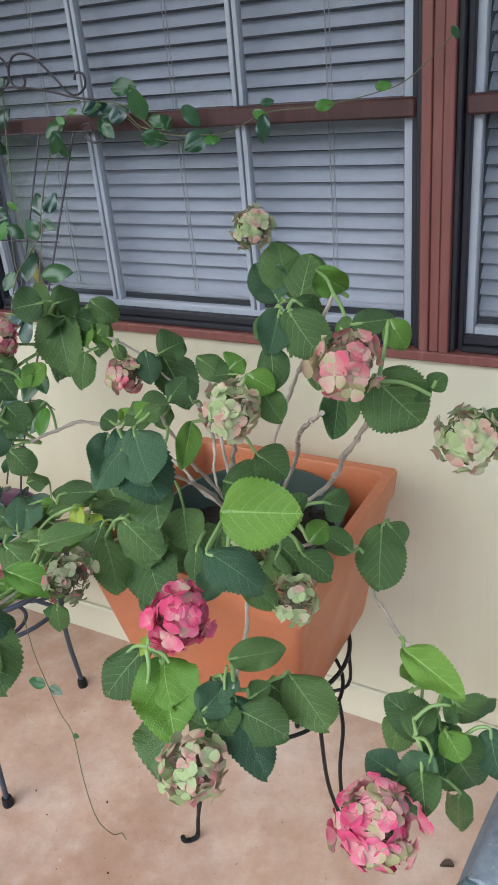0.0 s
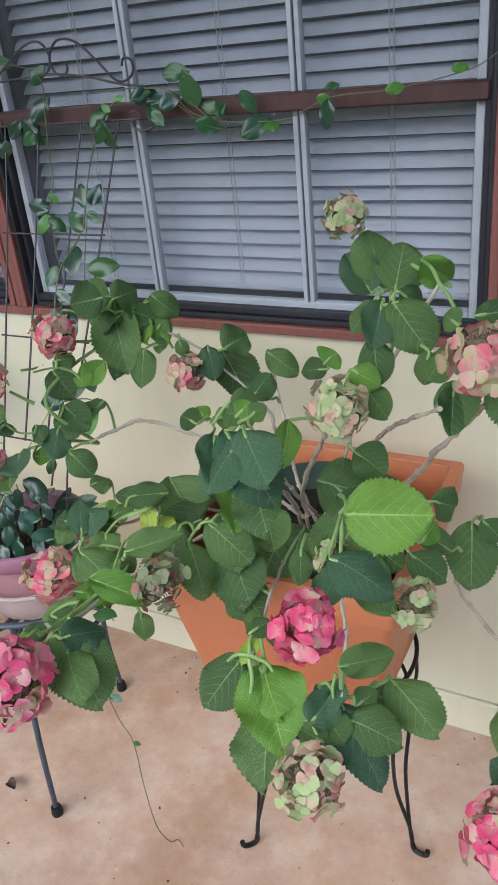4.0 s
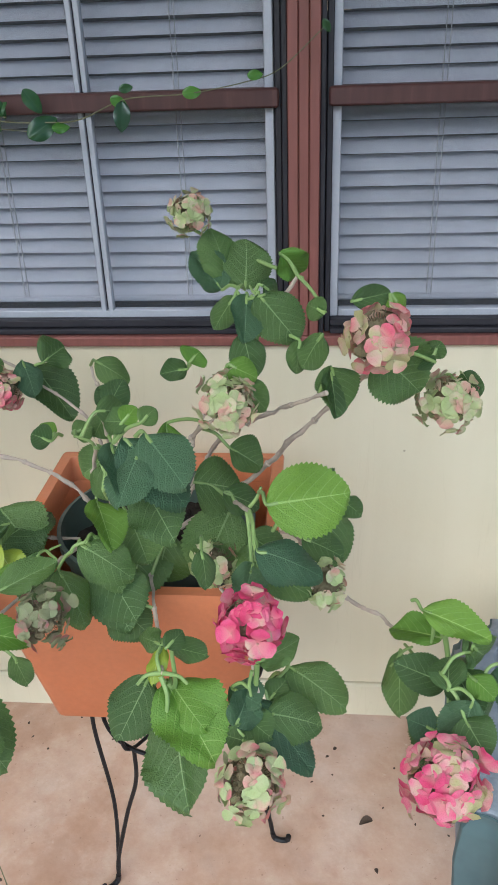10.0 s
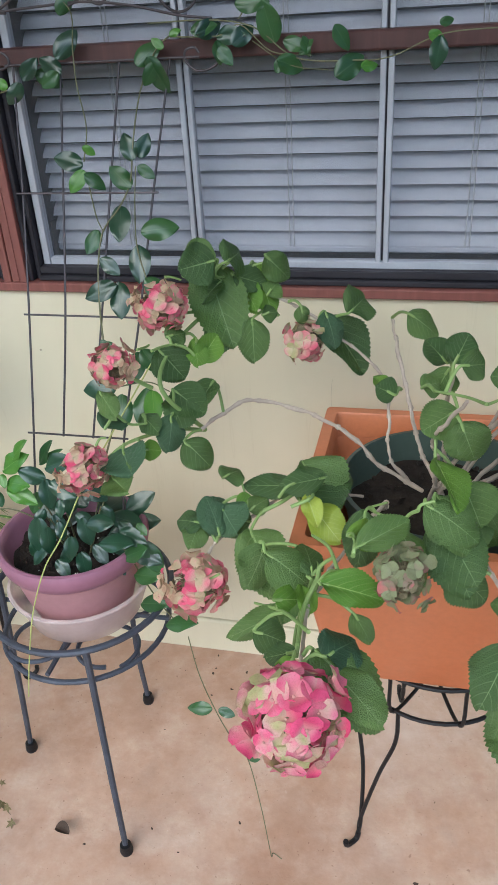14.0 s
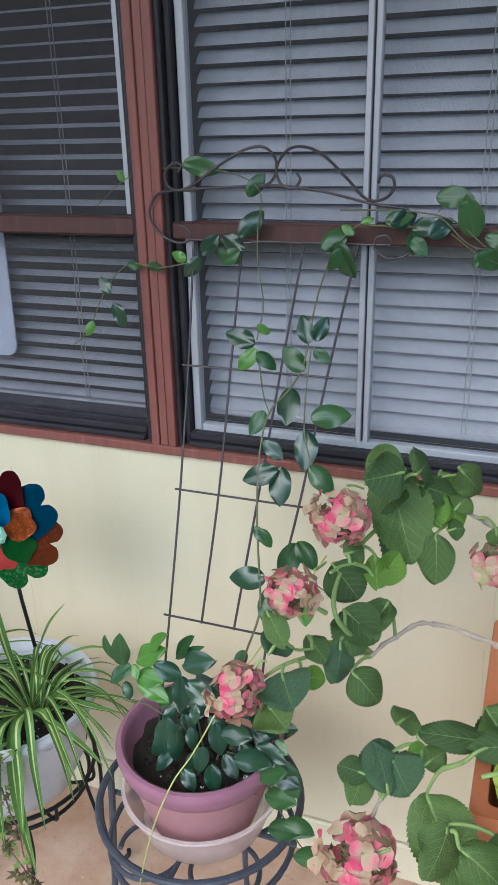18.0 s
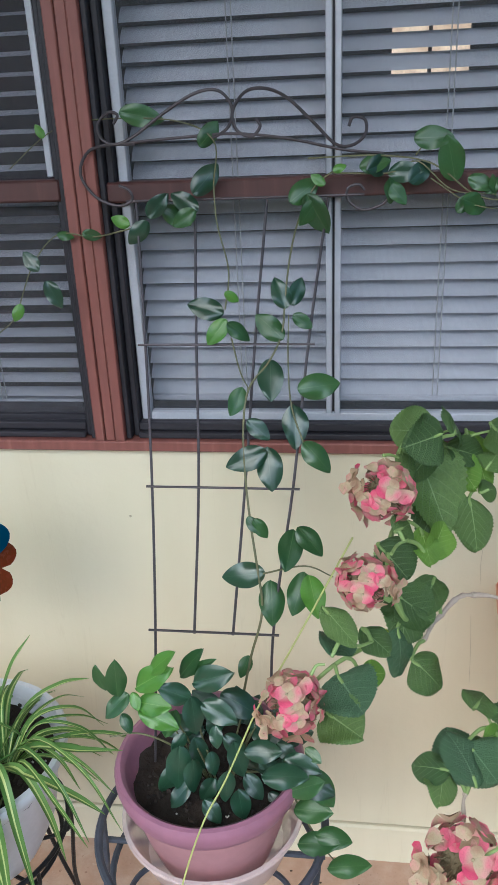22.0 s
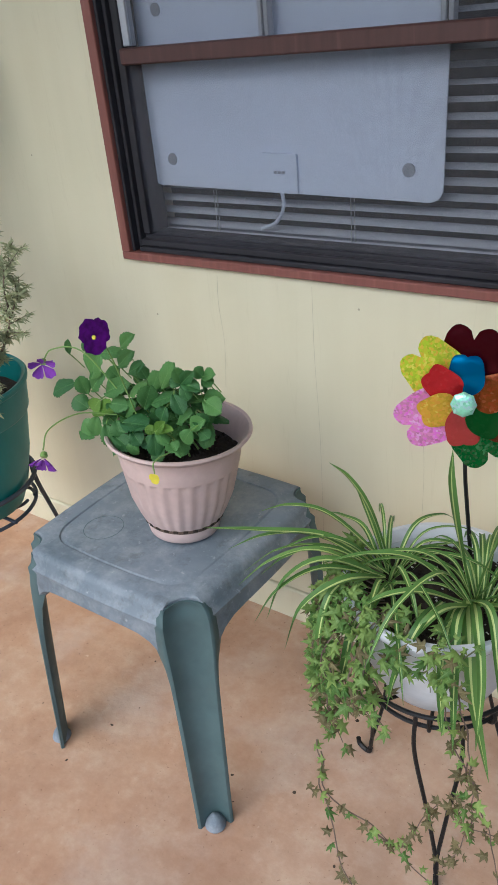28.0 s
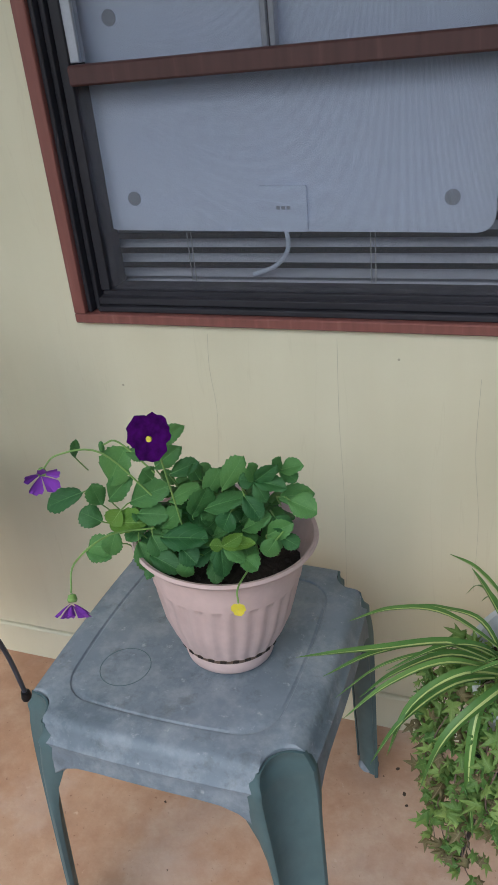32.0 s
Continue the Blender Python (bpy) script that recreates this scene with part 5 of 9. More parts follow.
# leaves about the upper bloom
hleaf((0.231, -0.358, 1.016), (0.222, -0.344, 1.076), 0.056, (0.35, -0.90, 0.25), 'n')
hleaf((0.225, -0.366, 1.008), (0.196, -0.363, 1.054), 0.048, (0.37, -0.89, 0.27), 't')
hleaf((0.251, -0.365, 1.008), (0.257, -0.347, 1.064), 0.060, (0.32, -0.91, 0.26), 'n')
hleaf((0.292, -0.407, 1.059), (0.320, -0.388, 1.029), 0.036, (0.29, -0.92, 0.27), 'b')
hleaf((0.258, -0.429, 1.021), (0.260, -0.464, 0.983), 0.040, (0.34, -0.88, 0.33), 't')
hleaf((0.272, -0.435, 1.023), (0.309, -0.468, 0.989), 0.052, (0.31, -0.89, 0.33), 'n')
hleaf((0.244, -0.415, 1.015), (0.221, -0.434, 0.987), 0.029, (0.36, -0.88, 0.32), 'n')
hleaf((0.255, -0.449, 0.986), (0.269, -0.480, 0.951), 0.037, (0.34, -0.87, 0.37), 'n')
hleaf((0.274, -0.424, 1.030), (0.309, -0.404, 0.999), 0.037, (0.30, -0.90, 0.31), 'n')
hleaf((0.388, -0.500, 0.987), (0.438, -0.506, 0.944), 0.068, (0.18, -0.90, 0.40), 'n')
hleaf((0.345, -0.482, 0.957), (0.354, -0.517, 0.924), 0.035, (0.25, -0.87, 0.42), 'n')
hleaf((0.400, -0.488, 1.039), (0.421, -0.492, 1.015), 0.028, (0.19, -0.92, 0.33), 'b')
hleaf((0.364, -0.490, 1.033), (0.403, -0.478, 1.038), 0.024, (0.22, -0.92, 0.32), 'n')
hleaf((0.313, -0.454, 0.981), (0.311, -0.470, 0.949), 0.024, (0.29, -0.88, 0.38), 'n')
hleaf((0.188, -0.416, 0.933), (0.159, -0.426, 0.934), 0.029, (0.41, -0.84, 0.37), 'n')
hleaf((0.241, -0.482, 0.965), (0.273, -0.486, 0.954), 0.030, (0.35, -0.85, 0.38), 'b')
hleaf((0.252, -0.472, 0.943), (0.281, -0.493, 0.923), 0.033, (0.34, -0.85, 0.41), 'n')
hleaf((0.195, -0.440, 0.950), (0.206, -0.430, 0.962), 0.033, (0.39, -0.85, 0.36), 'b')
hleaf((-0.070, -0.207, 0.852), (-0.008, -0.238, 0.785), 0.068, (0.48, -0.80, 0.37), 'n')
hleaf((-0.032, -0.266, 0.881), (-0.009, -0.227, 0.895), 0.051, (0.48, -0.81, 0.33), 'n')
hleaf((0.043, -0.278, 0.888), (0.090, -0.280, 0.862), 0.038, (0.43, -0.83, 0.36), 'n')
hleaf((-0.064, -0.257, 0.879), (-0.041, -0.283, 0.842), 0.039, (0.51, -0.79, 0.35), 't')
hleaf((-0.091, -0.287, 0.898), (-0.083, -0.293, 0.873), 0.021, (0.54, -0.77, 0.33), 'n')
hleaf((-0.220, -0.262, 0.943), (-0.174, -0.315, 0.848), 0.073, (0.60, -0.74, 0.31), 'n')
hleaf((-0.192, -0.316, 0.964), (-0.228, -0.346, 0.962), 0.052, (0.63, -0.73, 0.27), 'n')
hleaf((-0.158, -0.252, 0.942), (-0.126, -0.277, 0.881), 0.040, (0.56, -0.77, 0.30), 'b')
hleaf((-0.137, -0.275, 0.959), (-0.102, -0.265, 0.922), 0.037, (0.56, -0.78, 0.28), 'n')
hleaf((-0.179, -0.308, 0.960), (-0.163, -0.258, 0.964), 0.049, (0.59, -0.76, 0.27), 'n')
# leaves over the middle of the planter
hleaf((0.160, -0.608, 0.945), (0.225, -0.642, 0.910), 0.064, (0.47, -0.75, 0.46), 't')
hleaf((0.148, -0.609, 0.940), (0.170, -0.652, 0.911), 0.041, (0.50, -0.74, 0.46), 't')
hleaf((0.040, -0.470, 0.870), (0.020, -0.473, 0.881), 0.029, (0.53, -0.74, 0.41), 'n')
hleaf((0.067, -0.473, 0.881), (0.087, -0.461, 0.886), 0.027, (0.49, -0.77, 0.41), 'n')
hleaf((0.027, -0.431, 0.855), (0.016, -0.427, 0.872), 0.024, (0.51, -0.76, 0.40), 'b')
hleaf((0.086, -0.484, 0.801), (0.117, -0.537, 0.776), 0.049, (0.47, -0.72, 0.51), 'b')
hleaf((0.178, -0.505, 0.910), (0.187, -0.545, 0.874), 0.027, (0.43, -0.79, 0.45), 'b')
hleaf((0.288, -0.632, 0.894), (0.364, -0.621, 0.900), 0.064, (0.31, -0.79, 0.53), 'B')
hleaf((0.279, -0.653, 0.860), (0.341, -0.667, 0.854), 0.046, (0.33, -0.74, 0.58), 't')
hleaf((0.271, -0.613, 0.813), (0.268, -0.660, 0.805), 0.033, (0.36, -0.72, 0.59), 't')
hleaf((0.218, -0.581, 0.806), (0.229, -0.613, 0.791), 0.024, (0.39, -0.72, 0.57), 'n')
hleaf((0.277, -0.600, 0.802), (0.328, -0.626, 0.790), 0.034, (0.31, -0.74, 0.60), 'n')
hleaf((-0.079, -0.381, 0.723), (-0.021, -0.414, 0.674), 0.076, (0.51, -0.70, 0.50), 'n')
hleaf((-0.039, -0.446, 0.744), (-0.071, -0.488, 0.758), 0.035, (0.55, -0.68, 0.48), 'n')
hleaf((-0.058, -0.467, 0.731), (-0.040, -0.496, 0.709), 0.024, (0.54, -0.67, 0.51), 'y')
hleaf((0.078, -0.534, 0.777), (0.138, -0.558, 0.758), 0.053, (0.47, -0.70, 0.54), 'n')
hleaf((0.099, -0.525, 0.739), (0.139, -0.570, 0.710), 0.063, (0.45, -0.69, 0.57), 'n')
hleaf((0.052, -0.543, 0.749), (0.095, -0.580, 0.710), 0.052, (0.49, -0.67, 0.56), 'n')
hleaf((0.118, -0.462, 0.760), (0.141, -0.499, 0.728), 0.058, (0.42, -0.73, 0.53), 'n')
hleaf((0.106, -0.540, 0.701), (0.152, -0.560, 0.684), 0.055, (0.43, -0.68, 0.60), 'n')
hleaf((0.004, -0.596, 0.775), (0.036, -0.565, 0.751), 0.031, (0.54, -0.65, 0.53), 'b')
hleaf((-0.134, -0.447, 0.670), (-0.162, -0.462, 0.684), 0.044, (0.58, -0.64, 0.51), 'n')
hleaf((-0.162, -0.492, 0.679), (-0.176, -0.470, 0.724), 0.038, (0.61, -0.62, 0.49), 't')
hleaf((0.014, -0.499, 0.738), (0.012, -0.553, 0.705), 0.044, (0.52, -0.66, 0.54), 'n')
hleaf((0.117, -0.419, 0.706), (0.111, -0.484, 0.660), 0.076, (0.41, -0.72, 0.56), 'n')
hleaf((0.199, -0.488, 0.830), (0.255, -0.473, 0.816), 0.065, (0.36, -0.79, 0.50), 'n')
hleaf((0.238, -0.474, 0.866), (0.276, -0.472, 0.842), 0.045, (0.33, -0.82, 0.47), 'n')
hleaf((0.345, -0.360, 0.723), (0.360, -0.424, 0.678), 0.062, (0.20, -0.80, 0.56), 'n')
hleaf((0.332, -0.507, 0.840), (0.358, -0.486, 0.825), 0.036, (0.24, -0.82, 0.52), 'n')
hleaf((0.363, -0.390, 0.749), (0.385, -0.409, 0.746), 0.031, (0.19, -0.82, 0.54), 'n')
hleaf((0.328, -0.536, 0.808), (0.343, -0.519, 0.825), 0.027, (0.26, -0.80, 0.54), 'b')
hleaf((0.319, -0.538, 0.793), (0.359, -0.561, 0.793), 0.036, (0.25, -0.78, 0.57), 'n')
hleaf((0.320, -0.580, 0.853), (0.337, -0.556, 0.881), 0.028, (0.28, -0.80, 0.52), 'n')
hleaf((0.341, -0.451, 0.742), (0.299, -0.448, 0.763), 0.031, (0.25, -0.80, 0.55), 'n')
hleaf((0.093, -0.375, 0.866), (0.068, -0.365, 0.892), 0.034, (0.09, -0.92, 0.38), 'n')
hleaf((0.099, -0.436, 0.894), (0.114, -0.423, 0.925), 0.035, (0.07, -0.93, 0.37), 'n')
hleaf((0.103, -0.495, 0.918), (0.130, -0.477, 0.913), 0.031, (0.06, -0.92, 0.39), 'n')
hleaf((0.095, -0.429, 0.884), (0.082, -0.453, 0.875), 0.035, (0.08, -0.91, 0.40), 'n')
hleaf((0.105, -0.462, 0.852), (0.069, -0.474, 0.829), 0.044, (0.09, -0.89, 0.45), 'n')
hleaf((0.107, -0.513, 0.865), (0.125, -0.533, 0.829), 0.047, (0.06, -0.88, 0.47), 'n')
hleaf((0.176, -0.615, 0.937), (0.163, -0.666, 0.918), 0.044, (-0.00, -0.89, 0.46), 't')
hleaf((0.181, -0.608, 0.949), (0.219, -0.652, 0.929), 0.052, (-0.05, -0.90, 0.44), 't')
hleaf((0.166, -0.570, 0.870), (0.199, -0.625, 0.854), 0.058, (-0.02, -0.86, 0.50), 'n')
hleaf((0.156, -0.558, 0.937), (0.126, -0.555, 0.938), 0.028, (0.03, -0.92, 0.40), 'n')
hleaf((0.148, -0.560, 0.938), (0.161, -0.554, 0.952), 0.021, (0.02, -0.92, 0.39), 'b')
hleaf((0.169, -0.575, 0.945), (0.182, -0.569, 0.958), 0.021, (-0.01, -0.92, 0.39), 'n')
hleaf((0.089, -0.519, 0.779), (0.125, -0.569, 0.756), 0.050, (0.07, -0.83, 0.55), 'n')
hleaf((0.091, -0.518, 0.740), (0.125, -0.585, 0.714), 0.060, (0.06, -0.81, 0.59), 'n')
hleaf((0.236, -0.520, 0.837), (0.274, -0.529, 0.830), 0.035, (-0.10, -0.87, 0.48), 'n')
hleaf((0.256, -0.476, 0.753), (0.297, -0.494, 0.736), 0.045, (-0.12, -0.84, 0.54), 'n')
hleaf((0.233, -0.437, 0.766), (0.194, -0.482, 0.692), 0.073, (-0.05, -0.84, 0.54), 'n')
hleaf((0.154, -0.433, 0.722), (0.133, -0.467, 0.671), 0.075, (0.02, -0.83, 0.56), 'n')
hleaf((0.266, -0.491, 0.749), (0.254, -0.515, 0.712), 0.052, (-0.10, -0.83, 0.56), 'n')
# hanging shoots in front of the planter
hleaf((0.183, -0.632, 0.673), (0.240, -0.699, 0.654), 0.074, (0.38, -0.61, 0.69), 'b')
hleaf((0.183, -0.611, 0.607), (0.199, -0.703, 0.576), 0.080, (-0.03, -0.68, 0.73), 'n')
hleaf((0.164, -0.634, 0.685), (0.148, -0.693, 0.675), 0.053, (0.01, -0.73, 0.69), 'n')
hleaf((0.184, -0.624, 0.673), (0.214, -0.683, 0.683), 0.054, (-0.04, -0.73, 0.68), 'b')
hleaf((0.178, -0.620, 0.718), (0.142, -0.598, 0.709), 0.025, (0.01, -0.78, 0.63), 'n')
hleaf((0.184, -0.611, 0.709), (0.219, -0.633, 0.716), 0.026, (-0.04, -0.77, 0.64), 'n')
hleaf((0.177, -0.614, 0.710), (0.169, -0.653, 0.707), 0.021, (-0.01, -0.76, 0.65), 'y')
hleaf((0.191, -0.658, 0.748), (0.206, -0.640, 0.757), 0.021, (0.42, -0.66, 0.62), 'n')
hleaf((0.253, -0.666, 0.655), (0.270, -0.635, 0.675), 0.042, (0.33, -0.64, 0.70), 't')
hleaf((0.265, -0.628, 0.652), (0.337, -0.683, 0.638), 0.054, (0.28, -0.63, 0.72), 't')
hleaf((0.282, -0.638, 0.646), (0.337, -0.649, 0.654), 0.053, (0.28, -0.65, 0.71), 'n')
hleaf((0.304, -0.558, 0.633), (0.362, -0.604, 0.636), 0.059, (0.24, -0.68, 0.69), 'n')
hleaf((0.274, -0.632, 0.709), (0.325, -0.589, 0.704), 0.035, (0.29, -0.69, 0.66), 'n')
hleaf((0.281, -0.569, 0.621), (0.319, -0.582, 0.621), 0.040, (0.27, -0.67, 0.69), 'n')
hleaf((0.266, -0.664, 0.633), (0.248, -0.678, 0.657), 0.032, (0.33, -0.61, 0.72), 'n')
hleaf((0.215, -0.626, 0.634), (0.218, -0.661, 0.629), 0.033, (0.36, -0.62, 0.70), 'n')
hleaf((0.284, -0.618, 0.644), (0.302, -0.598, 0.655), 0.026, (0.29, -0.67, 0.69), 'n')
hleaf((0.247, -0.626, 0.668), (0.270, -0.649, 0.676), 0.041, (-0.11, -0.73, 0.67), 't')
hleaf((0.263, -0.643, 0.646), (0.280, -0.668, 0.652), 0.036, (-0.12, -0.71, 0.69), 'n')
hleaf((0.472, -0.533, 0.659), (0.415, -0.499, 0.651), 0.044, (-0.10, -0.76, 0.64), 'b')
hleaf((0.433, -0.511, 0.614), (0.420, -0.576, 0.599), 0.043, (-0.08, -0.73, 0.68), 'n')
hleaf((0.476, -0.568, 0.625), (0.419, -0.565, 0.652), 0.043, (-0.11, -0.73, 0.68), 'n')
hleaf((0.467, -0.616, 0.664), (0.472, -0.579, 0.678), 0.038, (-0.14, -0.73, 0.67), 'n')
hleaf((0.453, -0.632, 0.625), (0.427, -0.638, 0.645), 0.037, (-0.10, -0.69, 0.72), 't')
hleaf((0.461, -0.613, 0.619), (0.450, -0.657, 0.616), 0.050, (-0.12, -0.68, 0.72), 'n')
hleaf((0.482, -0.637, 0.647), (0.496, -0.679, 0.643), 0.045, (-0.17, -0.67, 0.72), 'n')
hleaf((0.492, -0.595, 0.664), (0.511, -0.620, 0.666), 0.031, (-0.17, -0.72, 0.68), 'b')
hleaf((0.485, -0.585, 0.686), (0.513, -0.570, 0.677), 0.034, (-0.17, -0.74, 0.65), 'n')
hleaf((0.481, -0.575, 0.652), (0.500, -0.625, 0.643), 0.044, (-0.16, -0.71, 0.68), 'n')
hleaf((0.441, -0.496, 0.979), (0.452, -0.490, 0.994), 0.022, (-0.12, -0.93, 0.35), 'n')
hleaf((0.476, -0.451, 0.934), (0.507, -0.457, 0.929), 0.032, (-0.16, -0.91, 0.38), 'n')
hleaf((0.445, -0.503, 0.976), (0.425, -0.500, 0.982), 0.020, (-0.11, -0.93, 0.36), 'n')
hleaf((0.346, -0.477, 0.960), (0.358, -0.510, 0.930), 0.043, (-0.00, -0.92, 0.40), 'n')
hleaf((0.337, -0.450, 0.985), (0.316, -0.478, 0.966), 0.032, (0.03, -0.93, 0.35), 'n')
hleaf((0.340, -0.439, 1.005), (0.320, -0.436, 1.014), 0.026, (0.03, -0.95, 0.31), 'n')
# long shoot with the large pink head
hleaf((-0.075, -0.424, 0.692), (-0.019, -0.359, 0.724), 0.070, (0.20, -0.84, 0.51), 'n')
hleaf((-0.071, -0.414, 0.706), (-0.136, -0.445, 0.728), 0.033, (0.26, -0.82, 0.52), 'n')
hleaf((-0.053, -0.455, 0.708), (-0.019, -0.500, 0.695), 0.045, (0.20, -0.81, 0.55), 'y')
hleaf((0.015, -0.614, 0.775), (0.066, -0.571, 0.785), 0.033, (0.14, -0.81, 0.56), 'n')
hleaf((-0.169, -0.481, 0.668), (-0.185, -0.440, 0.704), 0.047, (0.32, -0.78, 0.54), 't')
hleaf((-0.124, -0.486, 0.685), (-0.077, -0.556, 0.650), 0.066, (0.26, -0.76, 0.59), 'n')
hleaf((-0.133, -0.456, 0.693), (-0.111, -0.439, 0.706), 0.028, (0.27, -0.80, 0.53), 'n')
hleaf((-0.192, -0.474, 0.681), (-0.191, -0.508, 0.682), 0.033, (0.34, -0.76, 0.56), 'n')
hleaf((-0.150, -0.450, 0.697), (-0.129, -0.440, 0.698), 0.026, (0.29, -0.80, 0.53), 'b')
hleaf((-0.018, -0.643, 0.751), (0.052, -0.628, 0.727), 0.034, (0.17, -0.77, 0.62), 'b')
hleaf((-0.034, -0.581, 0.707), (-0.047, -0.537, 0.723), 0.038, (0.22, -0.78, 0.59), 'n')
hleaf((-0.031, -0.634, 0.698), (-0.041, -0.599, 0.714), 0.025, (0.22, -0.75, 0.62), 'b')
hleaf((-0.059, -0.603, 0.677), (-0.105, -0.656, 0.676), 0.029, (0.27, -0.72, 0.64), 'n')
hleaf((-0.001, -0.722, 0.735), (0.031, -0.682, 0.732), 0.045, (0.18, -0.73, 0.66), 't')
hleaf((0.001, -0.719, 0.720), (0.049, -0.770, 0.726), 0.043, (0.17, -0.69, 0.70), 'n')
hleaf((-0.051, -0.581, 0.698), (-0.060, -0.632, 0.687), 0.030, (0.24, -0.74, 0.62), 'n')
hleaf((-0.030, -0.710, 0.725), (-0.052, -0.728, 0.731), 0.022, (0.25, -0.70, 0.67), 'n')
hleaf((0.012, -0.606, 0.682), (0.033, -0.633, 0.676), 0.025, (0.16, -0.74, 0.65), 'n')
hleaf((-0.027, -0.738, 0.745), (-0.034, -0.758, 0.737), 0.023, (0.25, -0.69, 0.68), 'lime2')
# shoot beside the trellis
hleaf((-0.195, -0.291, 0.958), (-0.243, -0.290, 0.957), 0.051, (-0.05, -0.93, 0.35), 'n')
hleaf((-0.199, -0.248, 0.914), (-0.189, -0.331, 0.852), 0.053, (-0.08, -0.90, 0.42), 'n')
hleaf((-0.181, -0.274, 0.932), (-0.136, -0.265, 0.917), 0.033, (-0.11, -0.92, 0.37), 'n')
hleaf((-0.171, -0.252, 0.917), (-0.154, -0.294, 0.894), 0.037, (-0.11, -0.91, 0.39), 'b')
hleaf((-0.195, -0.273, 0.925), (-0.224, -0.302, 0.905), 0.038, (-0.06, -0.92, 0.39), 'n')
hleaf((-0.143, -0.280, 0.881), (-0.126, -0.279, 0.888), 0.026, (-0.14, -0.90, 0.41), 'n')
hleaf((-0.224, -0.375, 0.818), (-0.227, -0.429, 0.803), 0.047, (-0.05, -0.84, 0.54), 'n')
hleaf((-0.212, -0.356, 0.877), (-0.203, -0.393, 0.866), 0.028, (-0.07, -0.88, 0.47), 'b')
hleaf((-0.239, -0.390, 0.892), (-0.216, -0.369, 0.894), 0.030, (-0.05, -0.89, 0.46), 'n')
hleaf((-0.270, -0.422, 0.801), (-0.244, -0.448, 0.797), 0.029, (-0.01, -0.82, 0.57), 'n')
hleaf((-0.259, -0.414, 0.779), (-0.230, -0.412, 0.782), 0.024, (-0.03, -0.82, 0.57), 'y')
hleaf((-0.292, -0.446, 0.762), (-0.269, -0.486, 0.756), 0.062, (0.02, -0.78, 0.62), 't')
hleaf((-0.297, -0.476, 0.809), (-0.292, -0.442, 0.810), 0.037, (0.03, -0.82, 0.58), 't')
hleaf((-0.302, -0.466, 0.733), (-0.271, -0.503, 0.743), 0.051, (0.02, -0.76, 0.65), 'n')
hleaf((-0.270, -0.441, 0.762), (-0.245, -0.440, 0.763), 0.026, (-0.01, -0.80, 0.60), 'b')
hleaf((-0.306, -0.453, 0.846), (-0.277, -0.490, 0.838), 0.027, (0.03, -0.83, 0.56), 'n')
hleaf((-0.194, -0.353, 0.818), (-0.211, -0.396, 0.802), 0.037, (-0.07, -0.85, 0.52), 'n')
hleaf((-0.155, -0.286, 0.878), (-0.146, -0.329, 0.839), 0.042, (-0.12, -0.89, 0.45), 'n')
hleaf((-0.137, -0.272, 0.905), (-0.126, -0.266, 0.922), 0.032, (-0.14, -0.91, 0.38), 'n')
hleaf((-0.185, -0.486, 0.690), (-0.222, -0.482, 0.694), 0.030, (-0.08, -0.74, 0.67), 'n')
hleaf((-0.167, -0.459, 0.700), (-0.145, -0.494, 0.692), 0.056, (-0.13, -0.74, 0.66), 't')
hleaf((-0.163, -0.454, 0.737), (-0.144, -0.428, 0.743), 0.036, (-0.13, -0.78, 0.61), 'n')
hleaf((-0.255, -0.379, 0.871), (-0.219, -0.390, 0.838), 0.051, (0.64, -0.68, 0.35), 'n')
hleaf((-0.204, -0.376, 0.856), (-0.184, -0.347, 0.881), 0.034, (0.62, -0.71, 0.35), 'b')
hleaf((-0.238, -0.391, 0.823), (-0.195, -0.396, 0.793), 0.047, (0.63, -0.67, 0.39), 'n')
hleaf((-0.235, -0.415, 0.798), (-0.224, -0.449, 0.772), 0.043, (0.64, -0.65, 0.42), 't')
hleaf((-0.220, -0.419, 0.765), (-0.182, -0.429, 0.737), 0.043, (0.62, -0.65, 0.44), 'n')
hleaf((-0.084, -0.583, 0.733), (-0.018, -0.596, 0.700), 0.048, (0.58, -0.60, 0.55), 'n')
hleaf((-0.097, -0.531, 0.702), (-0.100, -0.581, 0.683), 0.046, (0.59, -0.60, 0.54), 'n')
hleaf((-0.069, -0.622, 0.703), (-0.019, -0.592, 0.687), 0.032, (0.57, -0.59, 0.57), 'b')
hleaf((-0.013, -0.710, 0.729), (0.060, -0.752, 0.710), 0.071, (0.58, -0.53, 0.62), 'n')
hleaf((-0.084, -0.652, 0.687), (-0.051, -0.657, 0.683), 0.036, (0.60, -0.55, 0.58), 'n')
hleaf((0.495, -0.600, 0.658), (0.541, -0.600, 0.569), 0.064, (-0.15, -0.80, 0.55), 'n')
hleaf((0.495, -0.580, 0.691), (0.535, -0.560, 0.635), 0.046, (-0.10, -0.80, 0.60), 'n')
hleaf((0.529, -0.570, 0.658), (0.547, -0.600, 0.612), 0.037, (-0.20, -0.80, 0.55), 't')
hleaf((0.509, -0.600, 0.592), (0.506, -0.590, 0.494), 0.030, (-0.25, -0.90, 0.20), 'n')
hleaf((0.442, -0.570, 0.729), (0.510, -0.600, 0.722), 0.034, (-0.10, -0.70, 0.70), 'b')
hleaf((0.489, -0.630, 0.667), (0.478, -0.640, 0.602), 0.050, (-0.10, -0.85, 0.45), 't')
